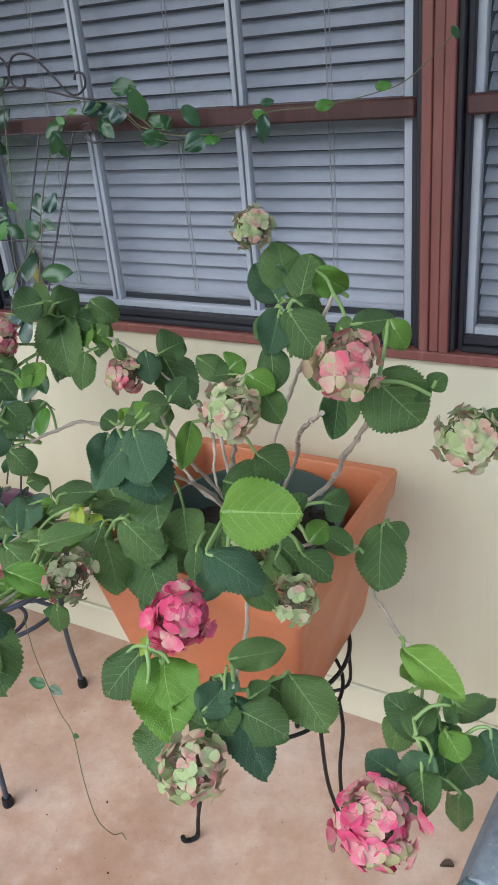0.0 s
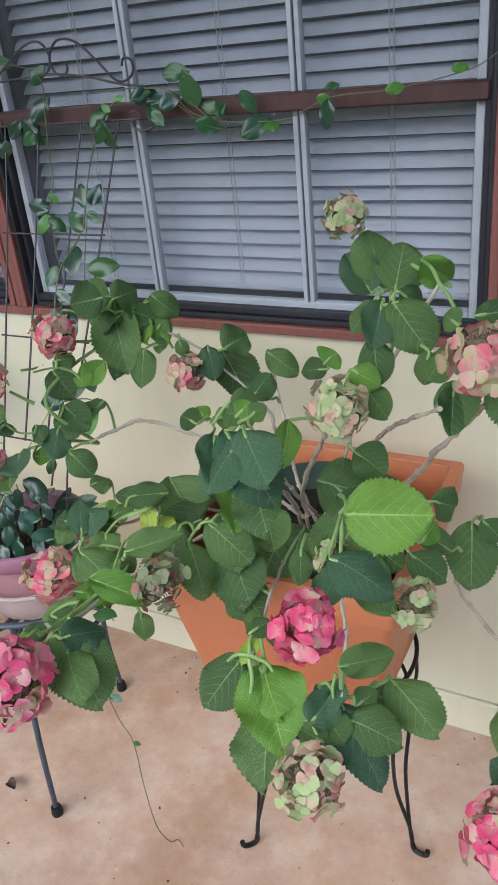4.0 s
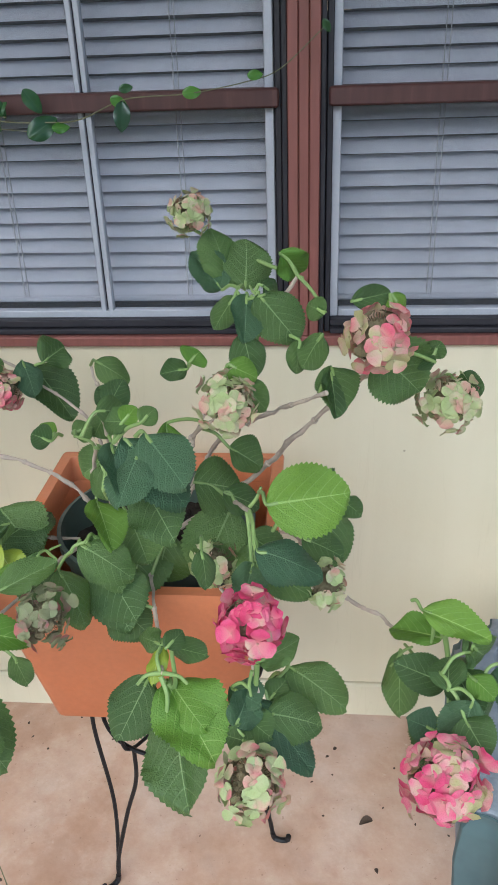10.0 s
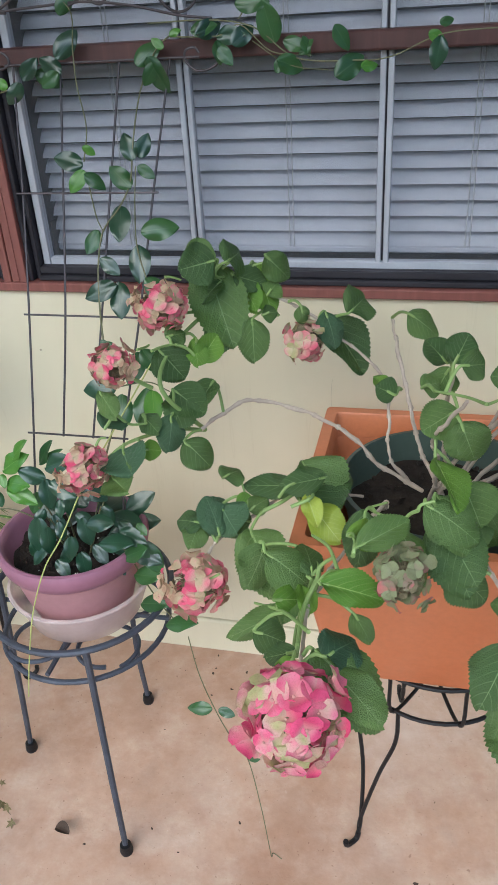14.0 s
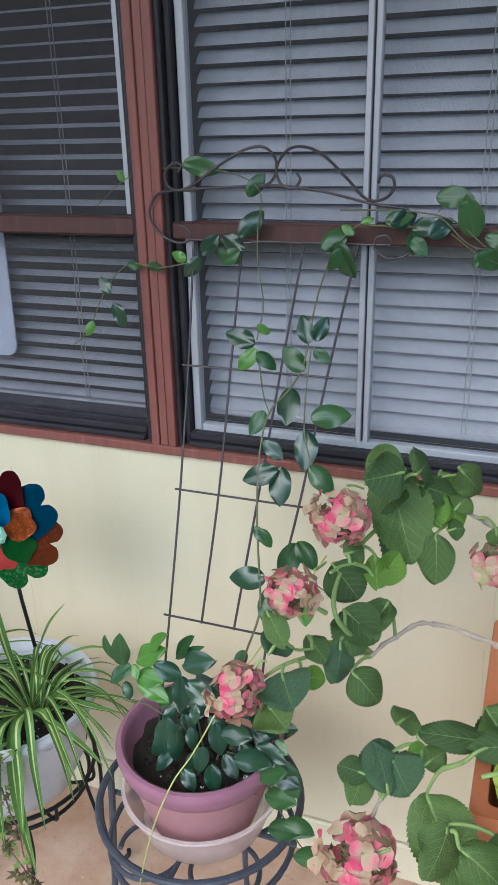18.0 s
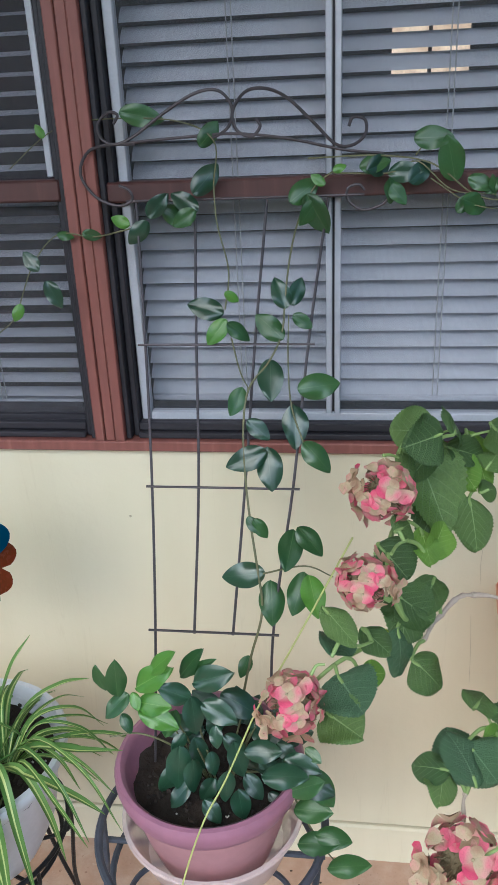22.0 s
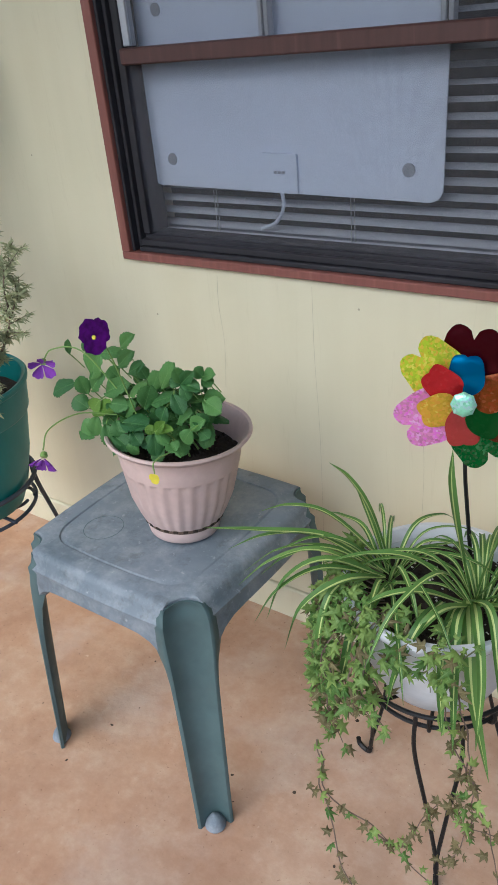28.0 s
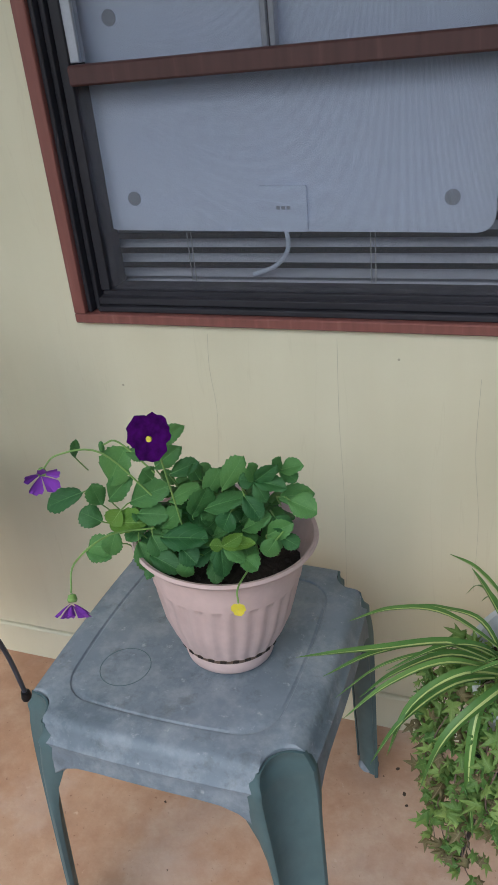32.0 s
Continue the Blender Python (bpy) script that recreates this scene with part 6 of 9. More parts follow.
# woody stems
hstem([(0.076, -0.265, 0.614), (0.014, -0.269, 0.655), (-0.024, -0.272, 0.700), (-0.083, -0.286, 0.742), (-0.152, -0.316, 0.773), (-0.189, -0.356, 0.771), (-0.206, -0.390, 0.766)], 0.0052)
hstem([(0.057, -0.245, 0.614), (0.026, -0.246, 0.656), (0.023, -0.232, 0.724), (0.015, -0.233, 0.770), (-0.004, -0.242, 0.802), (-0.083, -0.250, 0.872), (-0.127, -0.272, 0.904)], 0.0042)
hstem([(0.096, -0.256, 0.614), (0.106, -0.331, 0.690), (0.093, -0.396, 0.787), (0.098, -0.459, 0.891)], 0.0048)
hstem([(0.135, -0.266, 0.620), (0.245, -0.306, 0.729), (0.305, -0.372, 0.826), (0.366, -0.443, 0.921), (0.404, -0.526, 1.000)], 0.0060)
hstem([(0.126, -0.238, 0.620), (0.187, -0.274, 0.752), (0.231, -0.354, 0.826), (0.285, -0.434, 0.890), (0.341, -0.515, 0.949)], 0.0050)
hstem([(0.116, -0.266, 0.620), (0.150, -0.294, 0.730), (0.199, -0.318, 0.853), (0.250, -0.366, 0.933), (0.311, -0.407, 1.035)], 0.0050)
hstem([(0.105, -0.284, 0.620), (0.071, -0.270, 0.683), (0.051, -0.252, 0.749), (0.032, -0.238, 0.817), (0.022, -0.234, 0.864)], 0.0050)
hstem([(0.095, -0.294, 0.619), (0.113, -0.344, 0.715), (0.155, -0.393, 0.802), (0.199, -0.453, 0.871), (0.238, -0.519, 0.930)], 0.0055)
hstem([(0.086, -0.293, 0.619), (0.093, -0.364, 0.723), (0.083, -0.458, 0.810), (0.110, -0.535, 0.900)], 0.0048)
hstem([(0.115, -0.313, 0.620), (0.181, -0.368, 0.758), (0.233, -0.483, 0.810), (0.270, -0.600, 0.866)], 0.0045)
hstem([(0.174, -0.315, 0.621), (0.293, -0.310, 0.644), (0.332, -0.365, 0.622), (0.380, -0.413, 0.611), (0.410, -0.451, 0.620), (0.436, -0.492, 0.625)], 0.0045)
hstem([(0.104, -0.341, 0.620), (0.137, -0.478, 0.685), (0.182, -0.646, 0.704)], 0.0044)
hstem([(0.154, -0.343, 0.621), (0.216, -0.481, 0.688), (0.258, -0.571, 0.685), (0.275, -0.633, 0.668)], 0.0042)
hstem([(0.025, -0.337, 0.627), (0.029, -0.406, 0.684), (-0.006, -0.514, 0.693), (-0.032, -0.629, 0.702), (-0.022, -0.724, 0.725)], 0.0048)
hstem([(-0.005, -0.308, 0.626), (-0.089, -0.351, 0.656), (-0.131, -0.409, 0.658), (-0.162, -0.464, 0.664), (-0.178, -0.523, 0.659)], 0.0042)
hshoot([(0.316, -0.380, 1.024), (0.275, -0.349, 1.032), (0.207, -0.312, 1.053), (0.177, -0.319, 1.074)], 0.0026)
hshoot([(0.261, -0.409, 1.014), (0.271, -0.419, 1.002), (0.267, -0.429, 0.967)], 0.0028)
hshoot([(-0.207, -0.369, 0.754), (-0.239, -0.424, 0.837), (-0.243, -0.367, 0.866), (-0.210, -0.289, 0.892), (-0.171, -0.245, 0.920), (-0.126, -0.255, 0.870)], 0.0030)
hshoot([(-0.207, -0.369, 0.754), (-0.246, -0.384, 0.760), (-0.292, -0.424, 0.761), (-0.325, -0.443, 0.739)], 0.0028)
hshoot([(-0.245, -0.440, 0.848), (-0.267, -0.458, 0.872)], 0.0028)
hshoot([(-0.208, -0.273, 0.884), (-0.243, -0.333, 0.900)], 0.0028)
hshoot([(-0.035, -0.621, 0.694), (-0.027, -0.580, 0.707), (-0.043, -0.536, 0.702)], 0.0026)
hshoot([(-0.035, -0.579, 0.698), (-0.039, -0.653, 0.700), (-0.028, -0.744, 0.723)], 0.0026)
hshoot([(0.170, -0.629, 0.685), (0.166, -0.646, 0.662), (0.171, -0.656, 0.632)], 0.0030)
hshoot([(0.170, -0.629, 0.685), (0.190, -0.635, 0.676), (0.191, -0.638, 0.727)], 0.0030)
hshoot([(0.270, -0.623, 0.655), (0.253, -0.649, 0.629), (0.258, -0.685, 0.620)], 0.0030)
hshoot([(0.274, -0.626, 0.703), (0.274, -0.619, 0.654), (0.301, -0.568, 0.639)], 0.0030)
hshoot([(0.476, -0.521, 0.665), (0.475, -0.575, 0.653), (0.471, -0.616, 0.623), (0.465, -0.656, 0.604)], 0.0032)
hshoot([(0.473, -0.592, 0.646), (0.456, -0.556, 0.633), (0.439, -0.490, 0.610)], 0.0026)
hshoot([(0.473, -0.601, 0.638), (0.498, -0.581, 0.651), (0.513, -0.591, 0.646)], 0.0026)
hshoot([(0.180, -0.645, 0.704), (0.166, -0.648, 0.703), (0.157, -0.654, 0.696)], 0.0024)
hshoot([(0.181, -0.645, 0.704), (0.197, -0.643, 0.698), (0.206, -0.646, 0.691)], 0.0024)
hshoot([(0.180, -0.648, 0.702), (0.187, -0.658, 0.686), (0.185, -0.666, 0.661)], 0.0026)
hshoot([(0.179, -0.644, 0.704), (0.174, -0.631, 0.712), (0.176, -0.618, 0.715)], 0.0022)
hshoot([(-0.113, -0.459, 0.697), (-0.091, -0.449, 0.706), (-0.076, -0.413, 0.700)], 0.0028)
hshoot([(0.012, -0.618, 0.767), (0.012, -0.595, 0.768), (0.010, -0.561, 0.759)], 0.0024)
hshoot([(-0.026, -0.602, 0.719), (-0.024, -0.591, 0.728), (-0.010, -0.596, 0.746)], 0.0026)
hshoot([(-0.026, -0.602, 0.719), (-0.035, -0.636, 0.708), (-0.027, -0.724, 0.733)], 0.0030)
hshoot([(-0.022, -0.685, 0.726), (-0.057, -0.630, 0.696), (-0.098, -0.588, 0.665)], 0.0022)
hshoot([(0.071, -0.545, 0.776), (0.074, -0.540, 0.780), (0.086, -0.538, 0.784)], 0.0022)
hshoot([(0.286, -0.522, 0.791), (0.303, -0.528, 0.829), (0.304, -0.559, 0.863)], 0.0024)
hshoot([(0.303, -0.528, 0.829), (0.305, -0.501, 0.792)], 0.0022)
hshoot([(0.269, -0.629, 0.695), (0.266, -0.632, 0.680), (0.268, -0.638, 0.669)], 0.0020)
hshoot([(0.254, -0.659, 0.660), (0.258, -0.667, 0.652), (0.263, -0.671, 0.649)], 0.0020)
hshoot([(0.159, -0.635, 0.904), (0.143, -0.617, 0.888), (0.143, -0.631, 0.906)], 0.0022)
hshoot([(0.420, -0.524, 0.605), (0.433, -0.512, 0.617), (0.444, -0.515, 0.629)], 0.0022)
hshoot([(0.461, -0.540, 0.684), (0.461, -0.540, 0.669), (0.460, -0.541, 0.659)], 0.0022)
hshoot([(0.470, -0.615, 0.665), (0.465, -0.607, 0.672), (0.456, -0.586, 0.666)], 0.0022)
hshoot([(-0.202, -0.312, 0.942), (-0.198, -0.301, 0.942), (-0.194, -0.288, 0.931)], 0.0018)
hshoot([(-0.171, -0.269, 0.933), (-0.153, -0.269, 0.944), (-0.130, -0.271, 0.951)], 0.0018)
hshoot([(-0.157, -0.264, 0.930), (-0.156, -0.262, 0.919), (-0.155, -0.262, 0.910)], 0.0018)
hshoot([(0.125, -0.576, 0.919), (0.128, -0.569, 0.916), (0.137, -0.562, 0.917)], 0.0018)
hshoot([(-0.090, -0.475, 0.730), (-0.077, -0.475, 0.748), (-0.056, -0.448, 0.740)], 0.0020)
hshoot([(-0.073, -0.488, 0.727), (-0.050, -0.478, 0.736), (-0.061, -0.427, 0.713)], 0.0024)
hshoot([(-0.002, -0.621, 0.749), (-0.016, -0.587, 0.751), (-0.039, -0.547, 0.734)], 0.0022)
hshoot([(-0.164, -0.566, 0.642), (-0.164, -0.552, 0.655), (-0.149, -0.546, 0.665)], 0.0022)
hshoot([(0.037, -0.508, 0.738), (0.017, -0.477, 0.726), (0.037, -0.487, 0.743)], 0.0018)
hshoot([(0.124, -0.578, 0.920), (0.108, -0.542, 0.908), (0.080, -0.503, 0.893)], 0.0018)
hshoot([(0.254, -0.428, 1.015), (0.269, -0.436, 1.021), (0.279, -0.439, 1.025)], 0.0018)
hshoot([(0.257, -0.430, 1.016), (0.246, -0.405, 1.017), (0.247, -0.396, 1.019)], 0.0018)
hshoot([(0.270, -0.435, 1.022), (0.264, -0.420, 1.023), (0.260, -0.402, 1.023)], 0.0018)
hshoot([(0.270, -0.600, 0.871), (0.277, -0.600, 0.881), (0.281, -0.597, 0.891)], 0.0020)
hshoot([(-0.194, -0.275, 0.941), (-0.185, -0.273, 0.948), (-0.176, -0.271, 0.951)], 0.0018)
hshoot([(-0.203, -0.279, 0.929), (-0.195, -0.275, 0.930), (-0.187, -0.271, 0.926)], 0.0018)
hshoot([(-0.234, -0.319, 0.944), (-0.228, -0.306, 0.950), (-0.222, -0.297, 0.954)], 0.0018)
hshoot([(-0.250, -0.339, 0.950), (-0.243, -0.333, 0.948), (-0.234, -0.326, 0.942)], 0.0018)
hshoot([(-0.244, -0.429, 0.891), (-0.237, -0.407, 0.888), (-0.227, -0.392, 0.884)], 0.0018)
hshoot([(-0.284, -0.464, 0.822), (-0.274, -0.454, 0.805), (-0.260, -0.438, 0.798)], 0.0020)
hshoot([(-0.317, -0.467, 0.779), (-0.312, -0.463, 0.787), (-0.304, -0.462, 0.788)], 0.0018)
hshoot([(-0.259, -0.436, 0.895), (-0.257, -0.414, 0.889), (-0.255, -0.407, 0.889)], 0.0018)
hshoot([(-0.154, -0.421, 0.725), (-0.150, -0.423, 0.719), (-0.138, -0.440, 0.697)], 0.0018)
grow_blades()


# ---- trellis and climber ----
def trellis():
    t = thing("trellis", "dark wire trellis with scrolled top leaning on the window rail", "trellis", (-0.45, -0.29, 0.475))
    o = Vector((-0.45, -0.29, 0.475))

    def wire(name, pts, r=0.0026, steps=6):
        rod(name, [Vector(p) - o for p in pts], r, M_WIRE, t, steps=steps)

    for low, a, b, top in ((-0.529, -0.535, -0.547, -0.560), (-0.478, -0.474, -0.480, -0.483), (-0.428, -0.414, -0.404, -0.390), (-0.377, -0.353, -0.336, -0.313)):
        foot = [(low, -0.315, 0.500)] if low in (-0.529, -0.377) else []
        wire("upright", foot + [(low, -0.255, 0.660), (a, -0.182, 0.838), (b, -0.107, 1.004), (top, -0.040, 1.172)], 0.0018)
    for z, y, x0, x1 in ((0.664, -0.257, -0.537, -0.369), (0.834, -0.186, -0.542, -0.345), (1.000, -0.111, -0.556, -0.328), (1.171, -0.043, -0.572, -0.269)):
        wire("crossbar", [(x0, y, z), ((x0 + x1) / 2, y, z), (x1, y, z)], 0.0016, 0)
    y = -0.043
    wire("scroll", [(-0.580, y, 1.191), (-0.567, y, 1.184), (-0.565, y, 1.172), (-0.584, y, 1.166), (-0.612, y, 1.178), (-0.629, y, 1.206), (-0.615, y, 1.233), (-0.584, y, 1.240), (-0.554, y, 1.239)], 0.0020)
    wire("scroll", [(-0.579, y, 1.264), (-0.573, y, 1.274), (-0.585, y, 1.277), (-0.599, y, 1.264), (-0.596, y, 1.247), (-0.579, y, 1.240), (-0.554, y, 1.249), (-0.514, y, 1.274), (-0.475, y, 1.294), (-0.446, y, 1.296),
                    (-0.430, y, 1.278), (-0.435, y, 1.255), (-0.457, y, 1.243), (-0.476, y, 1.245)], 0.0020)
    wire("scroll", [(-0.401, y, 1.263), (-0.396, y, 1.254), (-0.407, y, 1.243), (-0.425, y, 1.251), (-0.429, y, 1.272), (-0.413, y, 1.293), (-0.389, y, 1.296), (-0.363, y, 1.285), (-0.333, y, 1.258), (-0.305, y, 1.231), (-0.284, y, 1.229),
                    (-0.269, y, 1.241), (-0.270, y, 1.257), (-0.284, y, 1.260), (-0.289, y, 1.250)], 0.0020)
    wire("scroll", [(-0.584, y, 1.240), (-0.496, y, 1.245), (-0.429, y, 1.247), (-0.362, y, 1.239), (-0.295, y, 1.224), (-0.247, y, 1.218)], 0.0018)
    wire("scroll", [(-0.269, y, 1.176), (-0.276, y, 1.183), (-0.289, y, 1.179), (-0.289, y, 1.165), (-0.271, y, 1.153), (-0.247, y, 1.159), (-0.236, y, 1.174)], 0.0018)


trellis()
climber = thing("climbing_vine", "leathery glossy-leaved climber on the wire trellis, potted in purple", "plant", (-0.455, -0.33, 0.47))
VHOME = Matrix.Translation((0.455, 0.33, -0.47))


def vleaf(b, q, width, normal, kind):
    tilt = Vector(normal) + Vector((RNG.uniform(-0.4, 0.4), 0, RNG.uniform(-0.15, 0.35)))
    b, q = Vector(b), Vector(q)
    along = q - b
    if along.length > 0.046:
        along *= 0.046 / along.length
    again("leaf", RNG.choice(V_MESH[kind[0]]), climber, VHOME @ place(b - along * 0.06, b + along * 1.18, min(width * 0.96, along.length * 0.72), tilt))


def vstem(points, radius):
    part("vine_stem", tube(bmesh.new(), smooth_path([VHOME @ Vector(p) for p in points], 6), radius * 0.7, radius * 0.45, 7), M_VINE, climber, "thin olive vine stem")


# leaves of the climber on the trellis
vleaf((-0.568, -0.043, 1.277), (-0.518, -0.038, 1.266), 0.028, (0.26, -0.96, -0.01), 'n')
vleaf((-0.470, -0.050, 1.235), (-0.448, -0.047, 1.257), 0.024, (0.19, -0.98, 0.02), 'n')
vleaf((-0.480, -0.057, 1.180), (-0.451, -0.050, 1.208), 0.030, (0.20, -0.98, 0.06), 'g')
vleaf((-0.479, -0.053, 1.159), (-0.507, -0.053, 1.179), 0.032, (0.22, -0.97, 0.09), 'g')
vleaf((-0.481, -0.059, 1.159), (-0.506, -0.064, 1.143), 0.030, (0.22, -0.97, 0.10), 'n')
vleaf((-0.543, -0.050, 1.153), (-0.520, -0.052, 1.176), 0.035, (0.25, -0.96, 0.09), 'g')
vleaf((-0.544, -0.057, 1.146), (-0.565, -0.065, 1.123), 0.035, (0.27, -0.95, 0.12), 'g')
vleaf((-0.569, -0.053, 1.143), (-0.590, -0.054, 1.152), 0.028, (0.29, -0.95, 0.11), 'b')
vleaf((-0.527, -0.034, 1.160), (-0.495, -0.033, 1.143), 0.034, (0.23, -0.97, 0.10), 'n')
vleaf((-0.631, -0.055, 1.134), (-0.610, -0.053, 1.129), 0.023, (0.33, -0.94, 0.12), 'n')
vleaf((-0.667, -0.051, 1.133), (-0.649, -0.048, 1.130), 0.022, (0.35, -0.93, 0.12), 'n')
vleaf((-0.359, -0.058, 1.167), (-0.328, -0.052, 1.189), 0.034, (0.08, -0.99, 0.08), 'n')
vleaf((-0.338, -0.061, 1.173), (-0.317, -0.065, 1.129), 0.039, (0.07, -0.99, 0.11), 'n')
vleaf((-0.328, -0.060, 1.166), (-0.345, -0.066, 1.142), 0.031, (0.08, -0.99, 0.10), 'n')
vleaf((-0.318, -0.054, 1.185), (-0.332, -0.054, 1.196), 0.023, (0.07, -1.00, 0.07), 'b')
vleaf((-0.307, -0.053, 1.201), (-0.293, -0.052, 1.206), 0.022, (0.04, -1.00, 0.06), 'b')
vleaf((-0.274, -0.054, 1.204), (-0.243, -0.052, 1.210), 0.030, (0.00, -1.00, 0.05), 'n')
vleaf((-0.239, -0.047, 1.196), (-0.206, -0.056, 1.198), 0.044, (-0.03, -1.00, 0.06), 'g')
vleaf((-0.239, -0.053, 1.184), (-0.221, -0.056, 1.163), 0.033, (-0.02, -1.00, 0.08), 'n')
vleaf((-0.210, -0.049, 1.234), (-0.171, -0.051, 1.235), 0.031, (-0.06, -1.00, 0.03), 'n')
vleaf((-0.145, -0.050, 1.187), (-0.118, -0.054, 1.177), 0.036, (-0.12, -0.99, 0.08), 'n')
vleaf((-0.157, -0.058, 1.149), (-0.144, -0.058, 1.168), 0.022, (-0.10, -0.99, 0.10), 'n')
vleaf((-0.440, -0.101, 1.064), (-0.426, -0.101, 1.053), 0.022, (0.17, -0.97, 0.20), 'b')
vleaf((-0.445, -0.104, 1.039), (-0.483, -0.107, 1.051), 0.031, (0.20, -0.96, 0.21), 'g')
vleaf((-0.440, -0.111, 1.031), (-0.460, -0.121, 1.007), 0.029, (0.19, -0.95, 0.24), 'b')
vleaf((-0.436, -0.115, 1.028), (-0.411, -0.116, 1.011), 0.029, (0.16, -0.96, 0.24), 'n')
vleaf((-0.365, -0.102, 1.045), (-0.376, -0.096, 1.077), 0.046, (0.11, -0.97, 0.20), 'g')
vleaf((-0.358, -0.093, 1.047), (-0.345, -0.085, 1.074), 0.032, (0.09, -0.98, 0.19), 'g')
vleaf((-0.369, -0.116, 1.009), (-0.396, -0.112, 1.037), 0.040, (0.12, -0.96, 0.23), 'n')
vleaf((-0.354, -0.111, 1.037), (-0.334, -0.112, 1.023), 0.026, (0.09, -0.97, 0.23), 'n')
vleaf((-0.384, -0.124, 0.982), (-0.381, -0.155, 0.948), 0.036, (0.12, -0.95, 0.29), 'g')
vleaf((-0.346, -0.147, 0.953), (-0.296, -0.140, 0.958), 0.037, (0.06, -0.95, 0.30), 'n')
vleaf((-0.418, -0.142, 0.951), (-0.429, -0.162, 0.928), 0.035, (0.16, -0.93, 0.32), 'n')
vleaf((-0.409, -0.164, 0.917), (-0.386, -0.169, 0.897), 0.030, (0.14, -0.93, 0.35), 'g')
vleaf((-0.353, -0.148, 0.930), (-0.346, -0.184, 0.884), 0.038, (0.09, -0.93, 0.35), 'g')
vleaf((-0.339, -0.170, 0.890), (-0.310, -0.188, 0.867), 0.033, (0.06, -0.92, 0.38), 'n')
vleaf((-0.388, -0.176, 0.880), (-0.430, -0.189, 0.866), 0.032, (0.15, -0.91, 0.38), 'g')
vleaf((-0.385, -0.169, 0.881), (-0.380, -0.211, 0.833), 0.044, (0.12, -0.91, 0.40), 'g')
vleaf((-0.400, -0.213, 0.804), (-0.386, -0.220, 0.784), 0.018, (0.13, -0.88, 0.46), 'n')
vleaf((-0.408, -0.211, 0.806), (-0.397, -0.218, 0.790), 0.015, (0.14, -0.88, 0.46), 'n')
vleaf((-0.352, -0.205, 0.784), (-0.358, -0.242, 0.758), 0.033, (0.09, -0.87, 0.48), 'n')
vleaf((-0.345, -0.210, 0.792), (-0.319, -0.229, 0.771), 0.034, (0.07, -0.88, 0.47), 'n')
vleaf((-0.389, -0.233, 0.739), (-0.436, -0.242, 0.738), 0.038, (0.15, -0.85, 0.51), 'g')
vleaf((-0.380, -0.228, 0.723), (-0.374, -0.275, 0.684), 0.040, (0.11, -0.83, 0.54), 'n')
vleaf((-0.338, -0.222, 0.733), (-0.352, -0.267, 0.700), 0.032, (0.08, -0.84, 0.53), 'n')
vleaf((-0.332, -0.225, 0.731), (-0.320, -0.263, 0.703), 0.032, (0.06, -0.85, 0.53), 'b')
vleaf((-0.407, -0.268, 0.638), (-0.414, -0.283, 0.619), 0.022, (0.14, -0.79, 0.60), 'n')
vleaf((-0.680, -0.022, 1.251), (-0.687, -0.024, 1.265), 0.029, (0.37, -0.93, 0.00), 'b')
vleaf((-0.696, -0.062, 1.089), (-0.713, -0.061, 1.110), 0.022, (0.39, -0.91, 0.14), 'g')
vleaf((-0.680, -0.078, 1.076), (-0.665, -0.083, 1.047), 0.023, (0.37, -0.91, 0.18), 'g')
vleaf((-0.717, -0.085, 1.048), (-0.725, -0.094, 1.031), 0.023, (0.41, -0.89, 0.20), 'b')
vleaf((-0.124, -0.052, 1.170), (-0.110, -0.051, 1.186), 0.030, (-0.13, -0.99, 0.08), 'n')
vleaf((-0.161, -0.044, 1.186), (-0.172, -0.056, 1.233), 0.039, (0.53, -0.85, 0.06), 'n')
vleaf((-0.265, -0.062, 1.201), (-0.237, -0.043, 1.210), 0.036, (0.57, -0.82, 0.06), 'g')
vleaf((-0.215, -0.060, 1.186), (-0.192, -0.044, 1.204), 0.042, (0.55, -0.83, 0.07), 'g')
vleaf((-0.239, -0.054, 1.190), (-0.234, -0.054, 1.164), 0.036, (0.56, -0.82, 0.08), 'n')
vleaf((-0.152, -0.066, 1.164), (-0.122, -0.050, 1.152), 0.038, (0.51, -0.85, 0.09), 'n')
vleaf((-0.076, -0.055, 1.201), (-0.059, -0.049, 1.175), 0.032, (0.48, -0.88, 0.07), 'n')
vleaf((-0.119, -0.054, 1.190), (-0.108, -0.051, 1.169), 0.032, (0.50, -0.86, 0.08), 'n')
vleaf((-0.072, -0.070, 1.142), (-0.040, -0.052, 1.163), 0.041, (0.47, -0.88, 0.10), 'n')
vleaf((-0.039, -0.065, 1.152), (-0.019, -0.056, 1.154), 0.033, (0.45, -0.89, 0.10), 'b')
vleaf((0.060, -0.060, 1.199), (0.076, -0.055, 1.201), 0.026, (0.39, -0.92, 0.07), 'n')
vleaf((0.047, -0.061, 1.188), (0.065, -0.055, 1.179), 0.023, (0.40, -0.91, 0.08), 'b')
vleaf((0.062, -0.058, 1.182), (0.058, -0.063, 1.149), 0.027, (0.40, -0.91, 0.09), 'g')
vleaf((0.149, -0.067, 1.192), (0.171, -0.061, 1.193), 0.022, (0.33, -0.94, 0.07), 'b')
vleaf((0.238, -0.070, 1.212), (0.256, -0.066, 1.212), 0.020, (0.27, -0.96, 0.06), 'b')
vleaf((0.338, -0.069, 1.274), (0.345, -0.068, 1.261), 0.020, (0.19, -0.98, 0.01), 'n')
